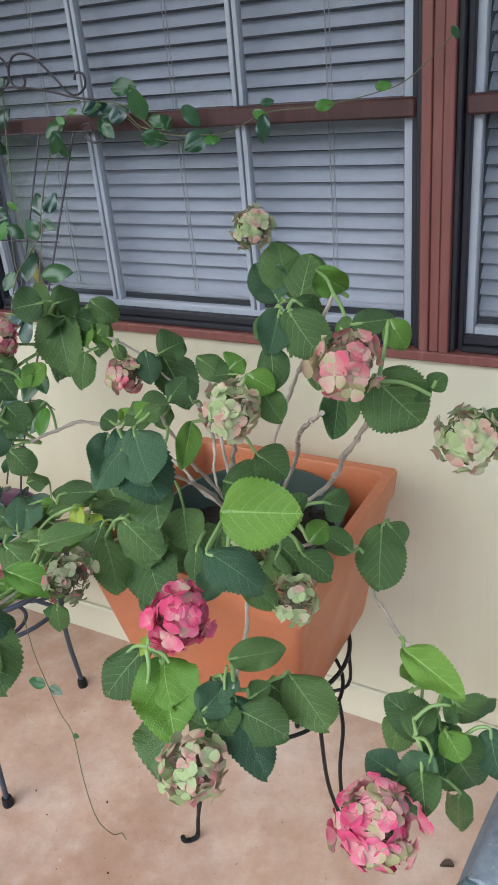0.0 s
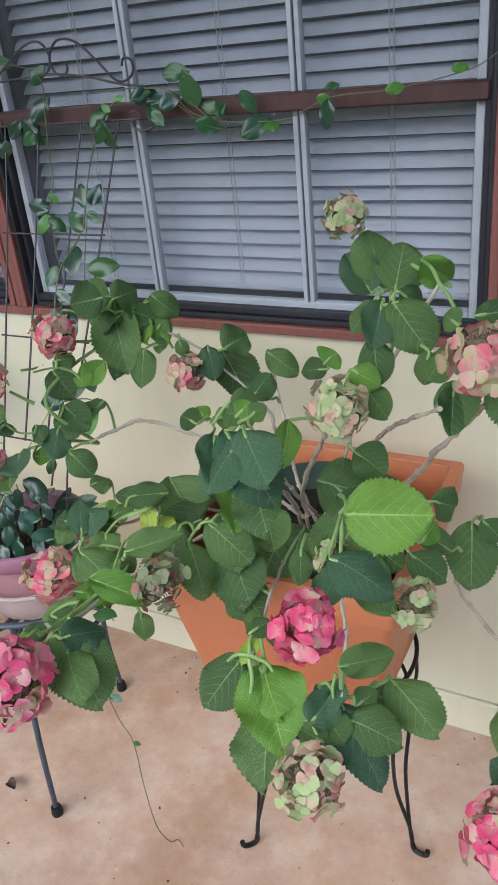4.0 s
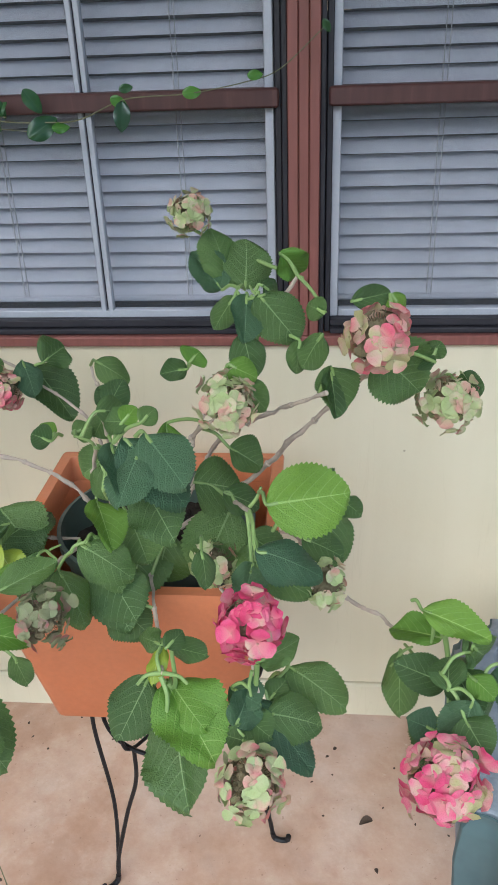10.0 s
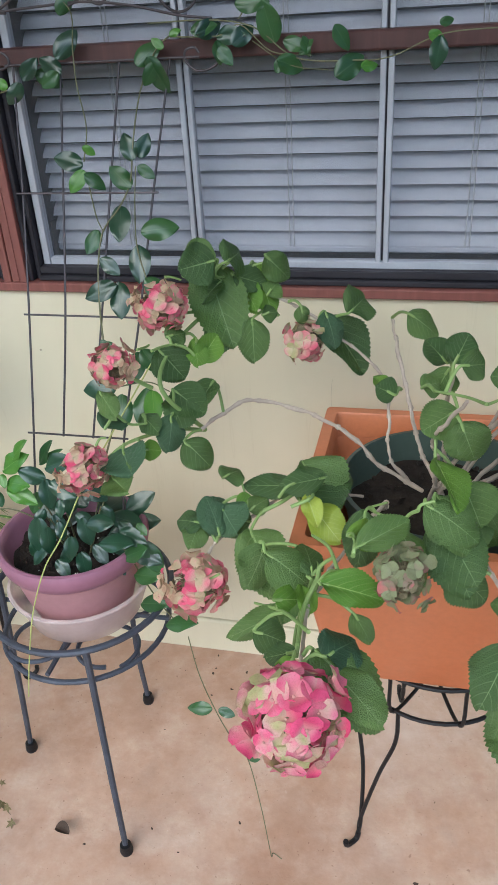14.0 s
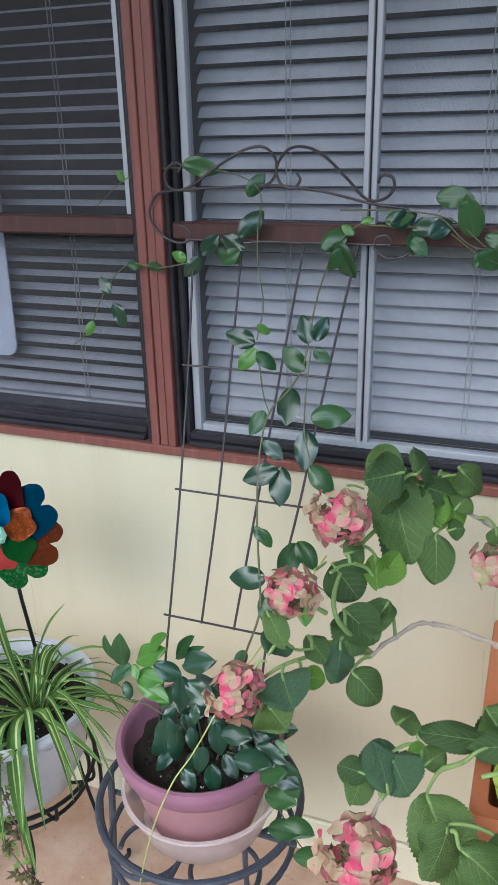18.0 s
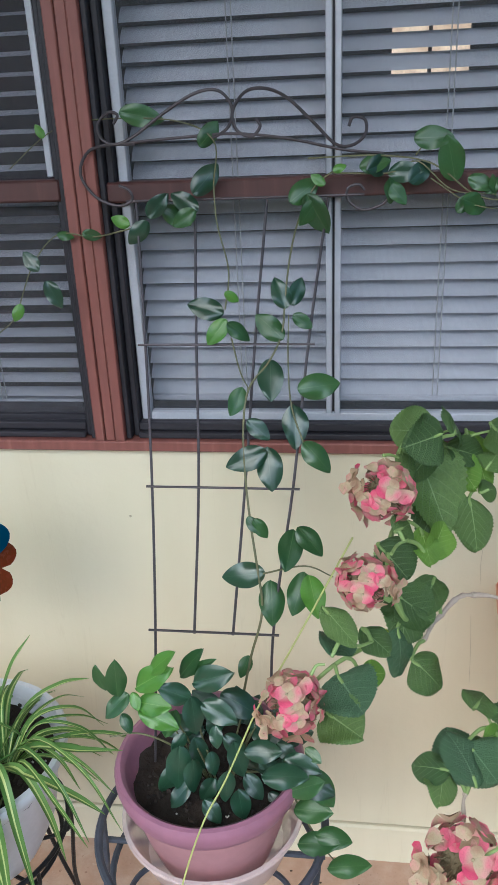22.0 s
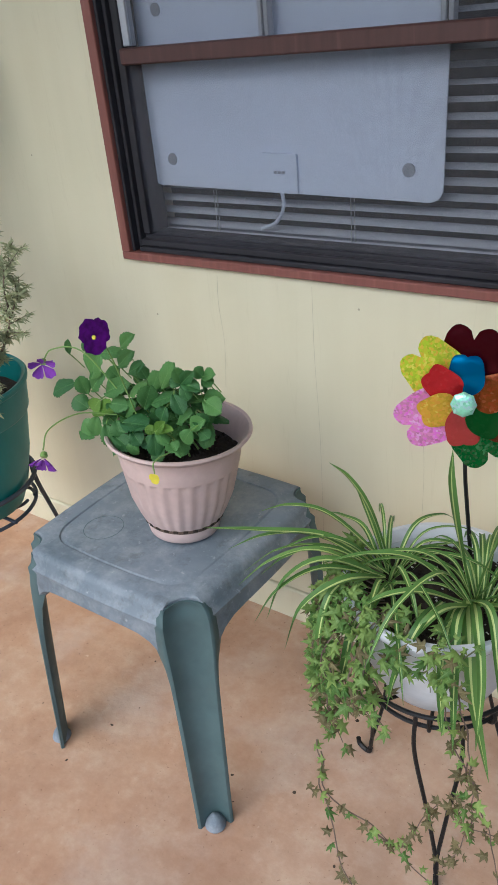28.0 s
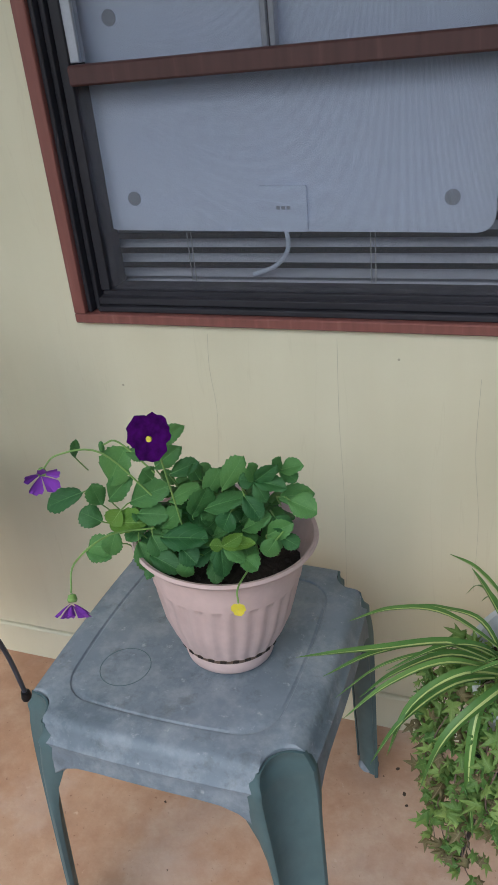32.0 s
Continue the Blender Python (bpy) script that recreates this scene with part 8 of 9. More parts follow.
def ivy():
    s = thing("ivy", "pale green ivy trailing over the white pot, dry ends", "plant", (-0.803, -0.312, 0.476))
    home = Vector((0.803, 0.312, -0.476))
    shapes = ((0.20, 0.1, 1.0), (0.45, -0.2, 0.9), (0.75, 0.25, 0.8), (0.1, 0.3, 1.05))
    green, dry = [[ivy_leaf_mesh("leaf", mat, *q) for q in shapes] for mat in (M_IVY, M_IVYDRY)]
    rng = random.Random(14)

    def trail(points, every, size, share, bare=0.0, many=1):
        pts = smooth_path([Vector(p) + home for p in points], 9)
        pts = [p + 0.010 * Vector((noise.noise(p * 25), noise.noise(p * 25 + Vector((9, 0, 0))), 0.6 * max(0.0, noise.noise(p * 25 + Vector((0, 9, 0)))))) for p in pts]
        part("vine", tube(bmesh.new(), pts, 0.0013, 0.0007, 5), M_BARK2 if share > 0.2 else M_VINE, s)
        for k, p in enumerate(pts):
            v = k / len(pts)
            if v < bare:
                continue
            for _ in range(many):
                if rng.random() > every:
                    continue
                at = p + Vector((rng.uniform(-1, 1), rng.uniform(-1, 0.4), rng.uniform(-0.3, 1))) * size * 0.6
                d = Vector((rng.uniform(-1, 1), rng.uniform(-0.9, 0.4), rng.uniform(-1, 0.4))).normalized()
                n = Vector((rng.uniform(-0.7, 0.7), rng.uniform(-1.0, -0.2), rng.uniform(0.1, 1.2)))
                sz = size * rng.uniform(0.6, 1.25)
                brown = rng.random() < share * (0.3 + 1.4 * v * v)
                again("leaf", rng.choice(dry if brown else green), s, place(at, at + d * sz, sz, n))

    # the mass that spills over the rim, longest beside the pot and short in front of it
    for k in range(17):
        f = k / 16
        a = radians(176 + 84 * f)
        c, d = math.cos(a), math.sin(a)
        drop = (0.10 + 0.21 * math.exp(-((f - 0.34) / 0.26) ** 2)) * rng.uniform(0.8, 1.1)
        out = rng.uniform(0.165, 0.195)
        trail([(-0.803 + 0.085 * c, -0.310 + 0.085 * d, 0.480), (-0.803 + 0.140 * c, -0.310 + 0.140 * d, 0.496), (-0.803 + out * c, -0.310 + out * d, 0.470 - 0.30 * drop),
               (-0.803 + out * 1.02 * c + 0.02 * f, -0.310 + out * 1.02 * d, 0.48 - 0.65 * drop), (-0.803 + out * 0.98 * c + 0.05 * f, -0.312 + out * d, 0.48 - drop)], 0.58, 0.022, 0.26, 0.14, 1 if f > 0.75 else 2)
    for k in range(6):
        x = -0.845 + 0.026 * k
        trail([(x, -0.375, 0.478), (x + rng.uniform(-0.01, 0.01), -0.425, 0.500), (x + rng.uniform(-0.02, 0.02), -0.458, 0.485), (x + rng.uniform(-0.02, 0.02), -0.464, 0.462 - rng.random() * 0.03)], 0.5, 0.021, 0.12, 0.1, 1)
    # dry strands that wander down to the concrete
    for every, path in ((0.35, ((-0.930, -0.470, 0.24), (-0.908, -0.493, 0.17), (-0.872, -0.519, 0.11), (-0.844, -0.541, 0.06), (-0.797, -0.547, 0.03), (-0.768, -0.541, 0.012), (-0.696, -0.526, 0.006))),
                        (0.45, ((-0.925, -0.470, 0.22), (-0.894, -0.494, 0.16), (-0.833, -0.486, 0.13), (-0.791, -0.480, 0.10), (-0.748, -0.472, 0.05), (-0.701, -0.460, 0.02), (-0.667, -0.449, 0.008))),
                        (0.9, ((-0.740, -0.440, 0.45), (-0.728, -0.450, 0.36), (-0.701, -0.435, 0.27), (-0.719, -0.431, 0.20), (-0.704, -0.436, 0.17), (-0.660, -0.421, 0.15))),
                        (0.9, ((-0.825, -0.490, 0.12), (-0.780, -0.475, 0.11), (-0.760, -0.445, 0.15), (-0.741, -0.430, 0.17))),
                        (0.8, ((-0.725, -0.435, 0.44), (-0.705, -0.440, 0.33), (-0.690, -0.440, 0.22), (-0.700, -0.455, 0.14), (-0.720, -0.470, 0.09))),
                        (0.6, ((-0.710, -0.430, 0.30), (-0.680, -0.430, 0.20), (-0.650, -0.450, 0.10), (-0.600, -0.490, 0.01)))):
        trail(path, every, 0.017, 0.8)

ivy()


# ---- pinwheel ----
def foil(name, color, sparkle):
    m, nt, bs = shader(name)
    v = node(nt, "ShaderNodeTexVoronoi", Scale=260.0)
    tc = nt.nodes.new("ShaderNodeTexCoord")
    nt.links.new(tc.outputs["Object"], v.inputs["Vector"])
    col = mixed(nt, sparkle, color, ramp(nt, v.outputs["Color"], [(0.15, tuple(c * 0.70 for c in color)), (0.45, color), (0.7, (min(1, color[0] * 1.3 + 0.05), color[1] * 0.7, min(1, color[2] * 1.4))), (0.9, tuple(min(1, c * 1.4 + 0.1) for c in color))]))
    nt.links.new(col, bs.inputs["Base Color"])
    bs.inputs["Metallic"].default_value = 0.6 - 0.4 * sparkle
    bs.inputs["Roughness"].default_value = 0.20
    bumped(nt, bs, v.outputs["Distance"], 0.3 * sparkle + 0.02, 0.002)
    return m


def pinwheel():
    hub = Vector((-0.827, -0.262, 0.752))
    p = thing("pinwheel", "shiny foil flower pinwheel on a dark stick, many colours", "pinwheel", (-0.782, -0.235, 0.475))
    p.scale = (0.89, 0.89, 0.945)
    o = Vector((0.812, 0.225, -0.44))
    rod("stick", [Vector((-0.812, -0.225, 0.40)) + o, Vector((-0.828, -0.24, 0.60)) + o, Vector((-0.834, -0.25, 0.745)) + o], 0.0035, M_IRON, p, steps=0)
    rod("axle", [Vector((-0.835, -0.268, 0.745)) + o, Vector((-0.834, -0.245, 0.745)) + o], 0.0045, M_IRON, p, steps=0)
    turn = Vector((0.30, -0.95, 0.06)).to_track_quat("Z", "Y").to_matrix().to_4x4()

    def petal(size, width, notch):
        bm = bmesh.new()
        rows = []
        for j in range(13):
            v = j / 12
            half = width * (0.14 + 0.86 * math.sin(math.pi * 0.5 * min(1.0, v * 1.2)) ** 1.1)
            row = []
            for i in range(17):
                u = -1 + i / 8
                y = v * size * (1 - (notch if abs(u) < 0.5 else 0.42) * (1 - math.sqrt(max(0.0, 1 - (2 * abs(u) - 1) ** 2))))
                z = 0.010 * math.sin(2.6 * y / size) + 0.005 * u * v
                row.append(bm.verts.new((u * half, y, z)))
            rows.append(row)
        for a, b in zip(rows, rows[1:]):
            for i in range(16):
                bm.faces.new((a[i], a[i + 1], b[i + 1], b[i]))
        bmesh.ops.solidify(bm, geom=bm.faces, thickness=0.0008)
        return bm

    big = (("dark_red", (0.11, 0.004, 0.012), 0.0, 84), ("blue", (0.006, 0.10, 0.22), 0.0, 30), ("copper", (0.24, 0.055, 0.016), 0.25, -15), ("green", (0.01, 0.20, 0.035), 0.8, -64), ("pink", (0.92, 0.42, 0.75), 0.9, -150), ("lime", (0.72, 0.92, 0.06), 0.9, 137))
    small = (("blue", (0.008, 0.24, 0.55), 0.0, 88), ("copper", (0.40, 0.10, 0.015), 0.5, 22), ("green", (0.02, 0.17, 0.03), 0.1, -35), ("coral", (0.75, 0.12, 0.11), 0.1, -88), ("yellow", (0.92, 0.70, 0.07), 0.6, -158), ("red", (0.75, 0.04, 0.05), 0.15, 142))
    for ring, size, width, lift in ((big, 0.104, 0.044, 0.004), (small, 0.067, 0.026, 0.014)):
        for name, color, sparkle, angle in ring:
            ob = part("petal", petal(size, width, 0.17 if size > 0.08 else 0.04), foil("foil_" + name, color, sparkle), p, "shiny %s foil petal" % name.replace("_", " "))
            ob.matrix_basis = Matrix.Translation(hub + o) @ turn @ pose(0, 0, lift, 0, 0, angle - 90)
    ob = part("hub", lathe([(0.0, 0.005), (0.008, 0.005), (0.015, 0.003), (0.018, -0.001), (0.016, -0.003), (0.0, -0.003)], 24, wave=lambda a, z: 1 + 0.06 * math.cos(8 * a)), foil("foil_mint", (0.35, 0.80, 0.55), 0.7), p, "mint green scalloped hub")
    ob.matrix_basis = Matrix.Translation(hub + o) @ turn @ pose(0, 0, 0.032)


pinwheel()


# ---- pansies ----
def pansy_material():
    m, nt, bs = shader("velvet_purple")
    n = noise_tex(nt, 90, 3)
    nt.links.new(ramp(nt, n, [(0.3, (0.022, 0.0006, 0.045)), (0.7, (0.060, 0.002, 0.110))]), bs.inputs["Base Color"])
    bs.inputs["Roughness"].default_value = 0.9
    bs.inputs["Specular IOR Level"].default_value = 0.1
    return m


def pansies():
    s = thing("pansy", "pansy plant with toothed leaves, dark purple and violet flowers", "plant", (-1.268, -0.317, 0.594))
    s.scale = (0.88, 0.92, 0.92)
    o = Vector((1.308, 0.335, -0.55))
    rng = random.Random(6)
    meshes = [blade_mesh("leaf", oval, 18, 8, f, d, 1, 0.060, 0.02, t, M_PANSYLEAF, 0.2, 0.05, 4.0) for f, d, t in ((0.15, 0.15, 0.1), (0.22, 0.25, -0.2), (0.08, 0.3, 0.2))]
    young = [blade_mesh("leaf", oval, 14, 6, 0.15, 0.15, 1, 0.05, 0.004, 0.1, M_LEAFB)]
    velvet = pansy_material()
    violet = plain("violet_petal", (0.24, 0.045, 0.46), 0.6, 0, 0.6, 60)
    yellow = plain("yellow_petal", (0.78, 0.66, 0.05), 0.6, 0, 0.85, 60)

    def leaf(b, d, size, n):
        b = Vector(b)
        again("leaf", rng.choice(meshes), s, place(b, b + Vector(d).normalized() * size, size * rng.uniform(0.52, 0.72), n))

    clumps = [(-1.36, -0.36, 0.690, 8, 0.046), (-1.40, -0.38, 0.665, 8, 0.046), (-1.335, -0.37, 0.675, 9, 0.045), (-1.29, -0.37, 0.670, 10, 0.044), (-1.250, -0.355, 0.690, 13, 0.042), (-1.250, -0.385, 0.655, 12, 0.042), (-1.285, -0.405, 0.640, 12, 0.042), (-1.32, -0.32, 0.68, 11, 0.044), (-1.37, -0.40, 0.630, 8, 0.044), (-1.225, -0.34, 0.665, 11, 0.040)]
    for x, y, z, count, size in clumps:
        c = Vector((x, y, z)) + o
        rod("stem", [Vector((rng.uniform(-0.05, 0.05), rng.uniform(-0.05, 0.05), 0.0)), c * 0.6 + Vector((0, 0, 0.02)), c], 0.002, M_STEM, s, 0.0014)
        for k in range(count):
            a = k * 2.4 + rng.uniform(-0.3, 0.3)
            f = k / count
            d = Vector((math.cos(a), math.sin(a), 0.7 - 1.3 * f + rng.uniform(-0.2, 0.2)))
            leaf(c + Vector((0, 0, -0.035 * f)), d, 0.98 * size * rng.uniform(0.8, 1.2) * (0.65 + 0.5 * f), Vector((0.5 * math.cos(a), -0.25 + 0.5 * math.sin(a), 1.0 if f < 0.5 else 0.8)))

    def pleaf(b, q, width, normal, kind):
        b, q = Vector(b) + o, Vector(q) + o
        tilt = Vector(normal) + Vector((rng.uniform(-0.35, 0.35), 0, rng.uniform(0.1, 0.7)))
        again("leaf", rng.choice(young if kind == "b" else meshes), s, place(b, b + (q - b) * 0.95, width * 1.0, tilt))
        d = (q - b).normalized()
        part("leaf_stalk", tube(bmesh.new(), smooth_path([b + d * 0.002, b - d * 0.012 + Vector((0, 0.012, -0.006)), b - d * 0.014 + Vector((0, 0.03, -0.03))], 3), 0.0011, 0.0010, 5), M_STEM, s)

    pleaf((-1.486, -0.405, 0.686), (-1.556, -0.417, 0.661), 0.033, (0.70, -0.58, 0.41), 'n')
    pleaf((-1.464, -0.405, 0.639), (-1.488, -0.417, 0.664), 0.034, (0.68, -0.59, 0.44), 'n')
    pleaf((-1.451, -0.405, 0.600), (-1.499, -0.417, 0.598), 0.035, (0.67, -0.58, 0.46), 'n')
    pleaf((-1.450, -0.405, 0.638), (-1.378, -0.417, 0.661), 0.037, (0.66, -0.61, 0.45), 'b')
    pleaf((-1.443, -0.405, 0.627), (-1.457, -0.417, 0.585), 0.030, (0.66, -0.59, 0.46), 'n')
    pleaf((-1.434, -0.405, 0.708), (-1.401, -0.417, 0.770), 0.048, (0.67, -0.62, 0.40), 'n')
    pleaf((-1.398, -0.405, 0.759), (-1.344, -0.417, 0.776), 0.029, (0.66, -0.64, 0.39), 'n')
    pleaf((-1.345, -0.405, 0.777), (-1.305, -0.417, 0.811), 0.023, (0.65, -0.66, 0.38), 'n')
    pleaf((-1.358, -0.405, 0.741), (-1.314, -0.417, 0.779), 0.028, (0.65, -0.65, 0.40), 'n')
    pleaf((-1.336, -0.405, 0.732), (-1.287, -0.417, 0.762), 0.023, (0.63, -0.66, 0.41), 'n')
    pleaf((-1.406, -0.405, 0.681), (-1.340, -0.417, 0.722), 0.037, (0.65, -0.63, 0.43), 'n')
    pleaf((-1.344, -0.405, 0.690), (-1.297, -0.417, 0.728), 0.028, (0.63, -0.65, 0.43), 'n')
    pleaf((-1.487, -0.405, 0.743), (-1.468, -0.417, 0.776), 0.013, (0.70, -0.61, 0.37), 'n')
    pleaf((-1.459, -0.405, 0.669), (-1.458, -0.417, 0.708), 0.030, (0.68, -0.60, 0.42), 'n')
    pleaf((-1.398, -0.405, 0.662), (-1.347, -0.417, 0.676), 0.032, (0.64, -0.62, 0.45), 'n')
    pleaf((-1.370, -0.425, 0.643), (-1.349, -0.437, 0.622), 0.032, (0.64, -0.61, 0.47), 'n')
    pleaf((-1.354, -0.425, 0.642), (-1.277, -0.437, 0.664), 0.041, (0.62, -0.63, 0.47), 'n')
    pleaf((-1.363, -0.405, 0.646), (-1.326, -0.417, 0.684), 0.029, (0.63, -0.63, 0.45), 'n')
    pleaf((-1.291, -0.405, 0.683), (-1.232, -0.417, 0.721), 0.031, (0.60, -0.66, 0.45), 'n')
    pleaf((-1.227, -0.415, 0.717), (-1.198, -0.427, 0.692), 0.027, (0.58, -0.67, 0.46), 'n')
    pleaf((-1.237, -0.405, 0.658), (-1.193, -0.417, 0.695), 0.027, (0.57, -0.67, 0.47), 'n')
    pleaf((-1.252, -0.445, 0.657), (-1.265, -0.457, 0.666), 0.017, (0.60, -0.64, 0.48), 'b')
    pleaf((-1.252, -0.445, 0.657), (-1.217, -0.457, 0.687), 0.019, (0.59, -0.65, 0.48), 'b')
    pleaf((-1.252, -0.445, 0.657), (-1.200, -0.457, 0.679), 0.019, (0.59, -0.65, 0.49), 'b')
    pleaf((-1.255, -0.445, 0.654), (-1.249, -0.457, 0.612), 0.028, (0.59, -0.63, 0.50), 'n')
    pleaf((-1.255, -0.445, 0.654), (-1.263, -0.457, 0.632), 0.019, (0.60, -0.63, 0.49), 'n')
    pleaf((-1.250, -0.445, 0.655), (-1.217, -0.457, 0.650), 0.020, (0.59, -0.64, 0.49), 'n')
    pleaf((-1.214, -0.405, 0.734), (-1.212, -0.417, 0.766), 0.022, (0.59, -0.69, 0.43), 'n')
    pleaf((-1.214, -0.405, 0.734), (-1.179, -0.417, 0.764), 0.022, (0.58, -0.69, 0.43), 'n')
    pleaf((-1.214, -0.405, 0.734), (-1.166, -0.417, 0.742), 0.023, (0.57, -0.69, 0.44), 'n')
    pleaf((-1.214, -0.405, 0.732), (-1.193, -0.417, 0.714), 0.022, (0.58, -0.68, 0.45), 'n')
    pleaf((-1.214, -0.405, 0.734), (-1.231, -0.417, 0.743), 0.022, (0.59, -0.68, 0.44), 'n')
    pleaf((-1.183, -0.385, 0.742), (-1.152, -0.397, 0.762), 0.022, (0.56, -0.71, 0.43), 'n')
    pleaf((-1.183, -0.385, 0.742), (-1.188, -0.397, 0.762), 0.022, (0.57, -0.70, 0.43), 'n')
    pleaf((-1.183, -0.385, 0.741), (-1.158, -0.397, 0.737), 0.022, (0.56, -0.71, 0.44), 'n')
    pleaf((-1.168, -0.405, 0.711), (-1.127, -0.417, 0.709), 0.032, (0.54, -0.70, 0.47), 'n')
    pleaf((-1.188, -0.385, 0.701), (-1.139, -0.397, 0.721), 0.029, (0.55, -0.70, 0.46), 'n')
    pleaf((-1.192, -0.405, 0.684), (-1.164, -0.417, 0.675), 0.027, (0.55, -0.68, 0.48), 'n')
    pleaf((-1.179, -0.435, 0.671), (-1.196, -0.447, 0.646), 0.026, (0.56, -0.66, 0.50), 'n')
    pleaf((-1.179, -0.415, 0.661), (-1.153, -0.427, 0.660), 0.022, (0.55, -0.68, 0.50), 'n')
    pleaf((-1.199, -0.415, 0.661), (-1.162, -0.427, 0.690), 0.026, (0.56, -0.67, 0.48), 'n')
    pleaf((-1.313, -0.405, 0.670), (-1.275, -0.417, 0.721), 0.036, (0.61, -0.65, 0.45), 'n')
    pleaf((-1.262, -0.405, 0.718), (-1.224, -0.417, 0.768), 0.029, (0.60, -0.68, 0.43), 'n')
    pleaf((-1.287, -0.405, 0.707), (-1.256, -0.417, 0.747), 0.027, (0.61, -0.66, 0.43), 'n')
    pleaf((-1.371, -0.435, 0.617), (-1.320, -0.447, 0.611), 0.029, (0.63, -0.61, 0.49), 'n')
    pleaf((-1.388, -0.435, 0.637), (-1.366, -0.447, 0.600), 0.031, (0.64, -0.60, 0.48), 'n')
    pleaf((-1.304, -0.445, 0.622), (-1.318, -0.457, 0.601), 0.025, (0.62, -0.61, 0.50), 'n')
    pleaf((-1.224, -0.445, 0.643), (-1.199, -0.457, 0.642), 0.026, (0.57, -0.64, 0.50), 'n')
    pleaf((-1.442, -0.405, 0.680), (-1.400, -0.417, 0.726), 0.032, (0.67, -0.62, 0.42), 'n')
    pleaf((-1.501, -0.405, 0.583), (-1.452, -0.417, 0.591), 0.031, (0.67, -0.58, 0.47), 'n')
    pleaf((-1.427, -0.405, 0.664), (-1.445, -0.417, 0.641), 0.029, (0.66, -0.60, 0.44), 'b')
    pleaf((-1.321, -0.435, 0.636), (-1.293, -0.447, 0.626), 0.030, (0.61, -0.62, 0.49), 'n')
    pleaf((-1.249, -0.415, 0.690), (-1.261, -0.427, 0.663), 0.029, (0.59, -0.65, 0.47), 'n')
    pleaf((-1.294, -0.405, 0.728), (-1.295, -0.417, 0.755), 0.023, (0.62, -0.66, 0.42), 'n')
    pleaf((-1.367, -0.405, 0.720), (-1.371, -0.417, 0.740), 0.028, (0.65, -0.64, 0.41), 'n')
    of = o + Vector((0.024, -0.024, 0.0))

    def flower(at, normal, size, mat, label, shape, bell=0.0):
        at = Vector(at) + of
        turn = Vector(normal).to_track_quat("Z", "Y").to_matrix().to_4x4()
        for k, (a, r, wide, lift) in enumerate(shape):
            bm = bmesh.new()
            rows = []
            for j in range(7):
                v = j / 6
                row = []
                for i in range(9):
                    b = radians(a) + (-1 + i / 4) * wide
                    rr = size * r * v * (1 - 0.45 * min(1.0, abs(bell))) * (1 + 0.05 * math.sin(9 * (i / 4) + k) * v) * (1 - 0.26 * abs(-1 + i / 4) ** 3)
                    row.append(bm.verts.new((rr * math.cos(b), rr * math.sin(b), lift * size + size * 0.10 * v * v * math.sin(3 * i) * 0.4 + bell * size * v ** 1.4)))
                rows.append(row)
            for p, q in zip(rows, rows[1:]):
                for i in range(8):
                    bm.faces.new((p[i], p[i + 1], q[i + 1], q[i]))
            ob = part("petal", bm, mat, s, label if k == 0 else "")
            ob.matrix_basis = Matrix.Translation(at) @ turn

    face = ((50, 1.0, 0.85, 0.00), (130, 1.0, 0.85, 0.01), (5, 0.92, 0.75, 0.05), (175, 0.92, 0.75, 0.06), (-90, 1.05, 1.05, 0.09))
    flower((-1.334, -0.461, 0.832), (0.42, -0.85, 0.30), 0.0285, velvet, "dark purple velvet petal", face)
    eye = part("flower_eye", lathe([(0.0, 0.0025), (0.003, 0.002), (0.0038, 0.0), (0.0, 0.0)], 12), yellow, s, "small yellow eye")
    eye.matrix_basis = Matrix.Translation(Vector((-1.333, -0.464, 0.830)) + of) @ Vector((0.42, -0.85, 0.30)).to_track_quat("Z", "Y").to_matrix().to_4x4()
    side = ((15, 1.05, 0.48, 0.0), (85, 0.85, 0.45, 0.06), (160, 1.0, 0.48, 0.0), (-50, 1.15, 0.58, 0.10), (-125, 1.1, 0.55, 0.05))
    flower((-1.542, -0.420, 0.734), (0.55, -0.65, -0.25), 0.029, violet, "violet petal", side, 0.35)
    flower((-1.452, -0.527, 0.618), (0.25, -0.60, -0.70), 0.030, violet, "violet petal", side, 0.5)
    for at, d in (((-1.542, -0.417, 0.737), (0.55, -0.65, -0.25)), ((-1.452, -0.524, 0.624), (0.25, -0.60, -0.70))):
        part("calyx", lathe([(0.0, -0.006), (0.005, -0.004), (0.007, 0.002), (0.0055, 0.005), (0.0, 0.003)], 10), M_STEM, s, "small green calyx").matrix_basis = Matrix.Translation(Vector(at) + of) @ Vector(d).to_track_quat("Z", "Y").to_matrix().to_4x4()
    flower((-1.238, -0.476, 0.6065), (0.2, -0.8, -0.1), 0.0105, yellow, "yellow petal", face)
    for pts in (((-1.35, -0.39, 0.66), (-1.345, -0.42, 0.76), (-1.336, -0.448, 0.826)), ((-1.385, -0.385, 0.69), (-1.45, -0.40, 0.765), (-1.51, -0.415, 0.765), (-1.540, -0.418, 0.740)),
                ((-1.39, -0.40, 0.655), (-1.43, -0.45, 0.672), (-1.455, -0.50, 0.66), (-1.452, -0.524, 0.632)), ((-1.24, -0.42, 0.63), (-1.238, -0.47, 0.635), (-1.238, -0.474, 0.615)),
                ((-1.385, -0.38, 0.73), (-1.43, -0.385, 0.775), (-1.452, -0.39, 0.772))):
        rod("flower_stalk", [Vector(p) + of for p in pts], 0.0013, M_STEM, s)
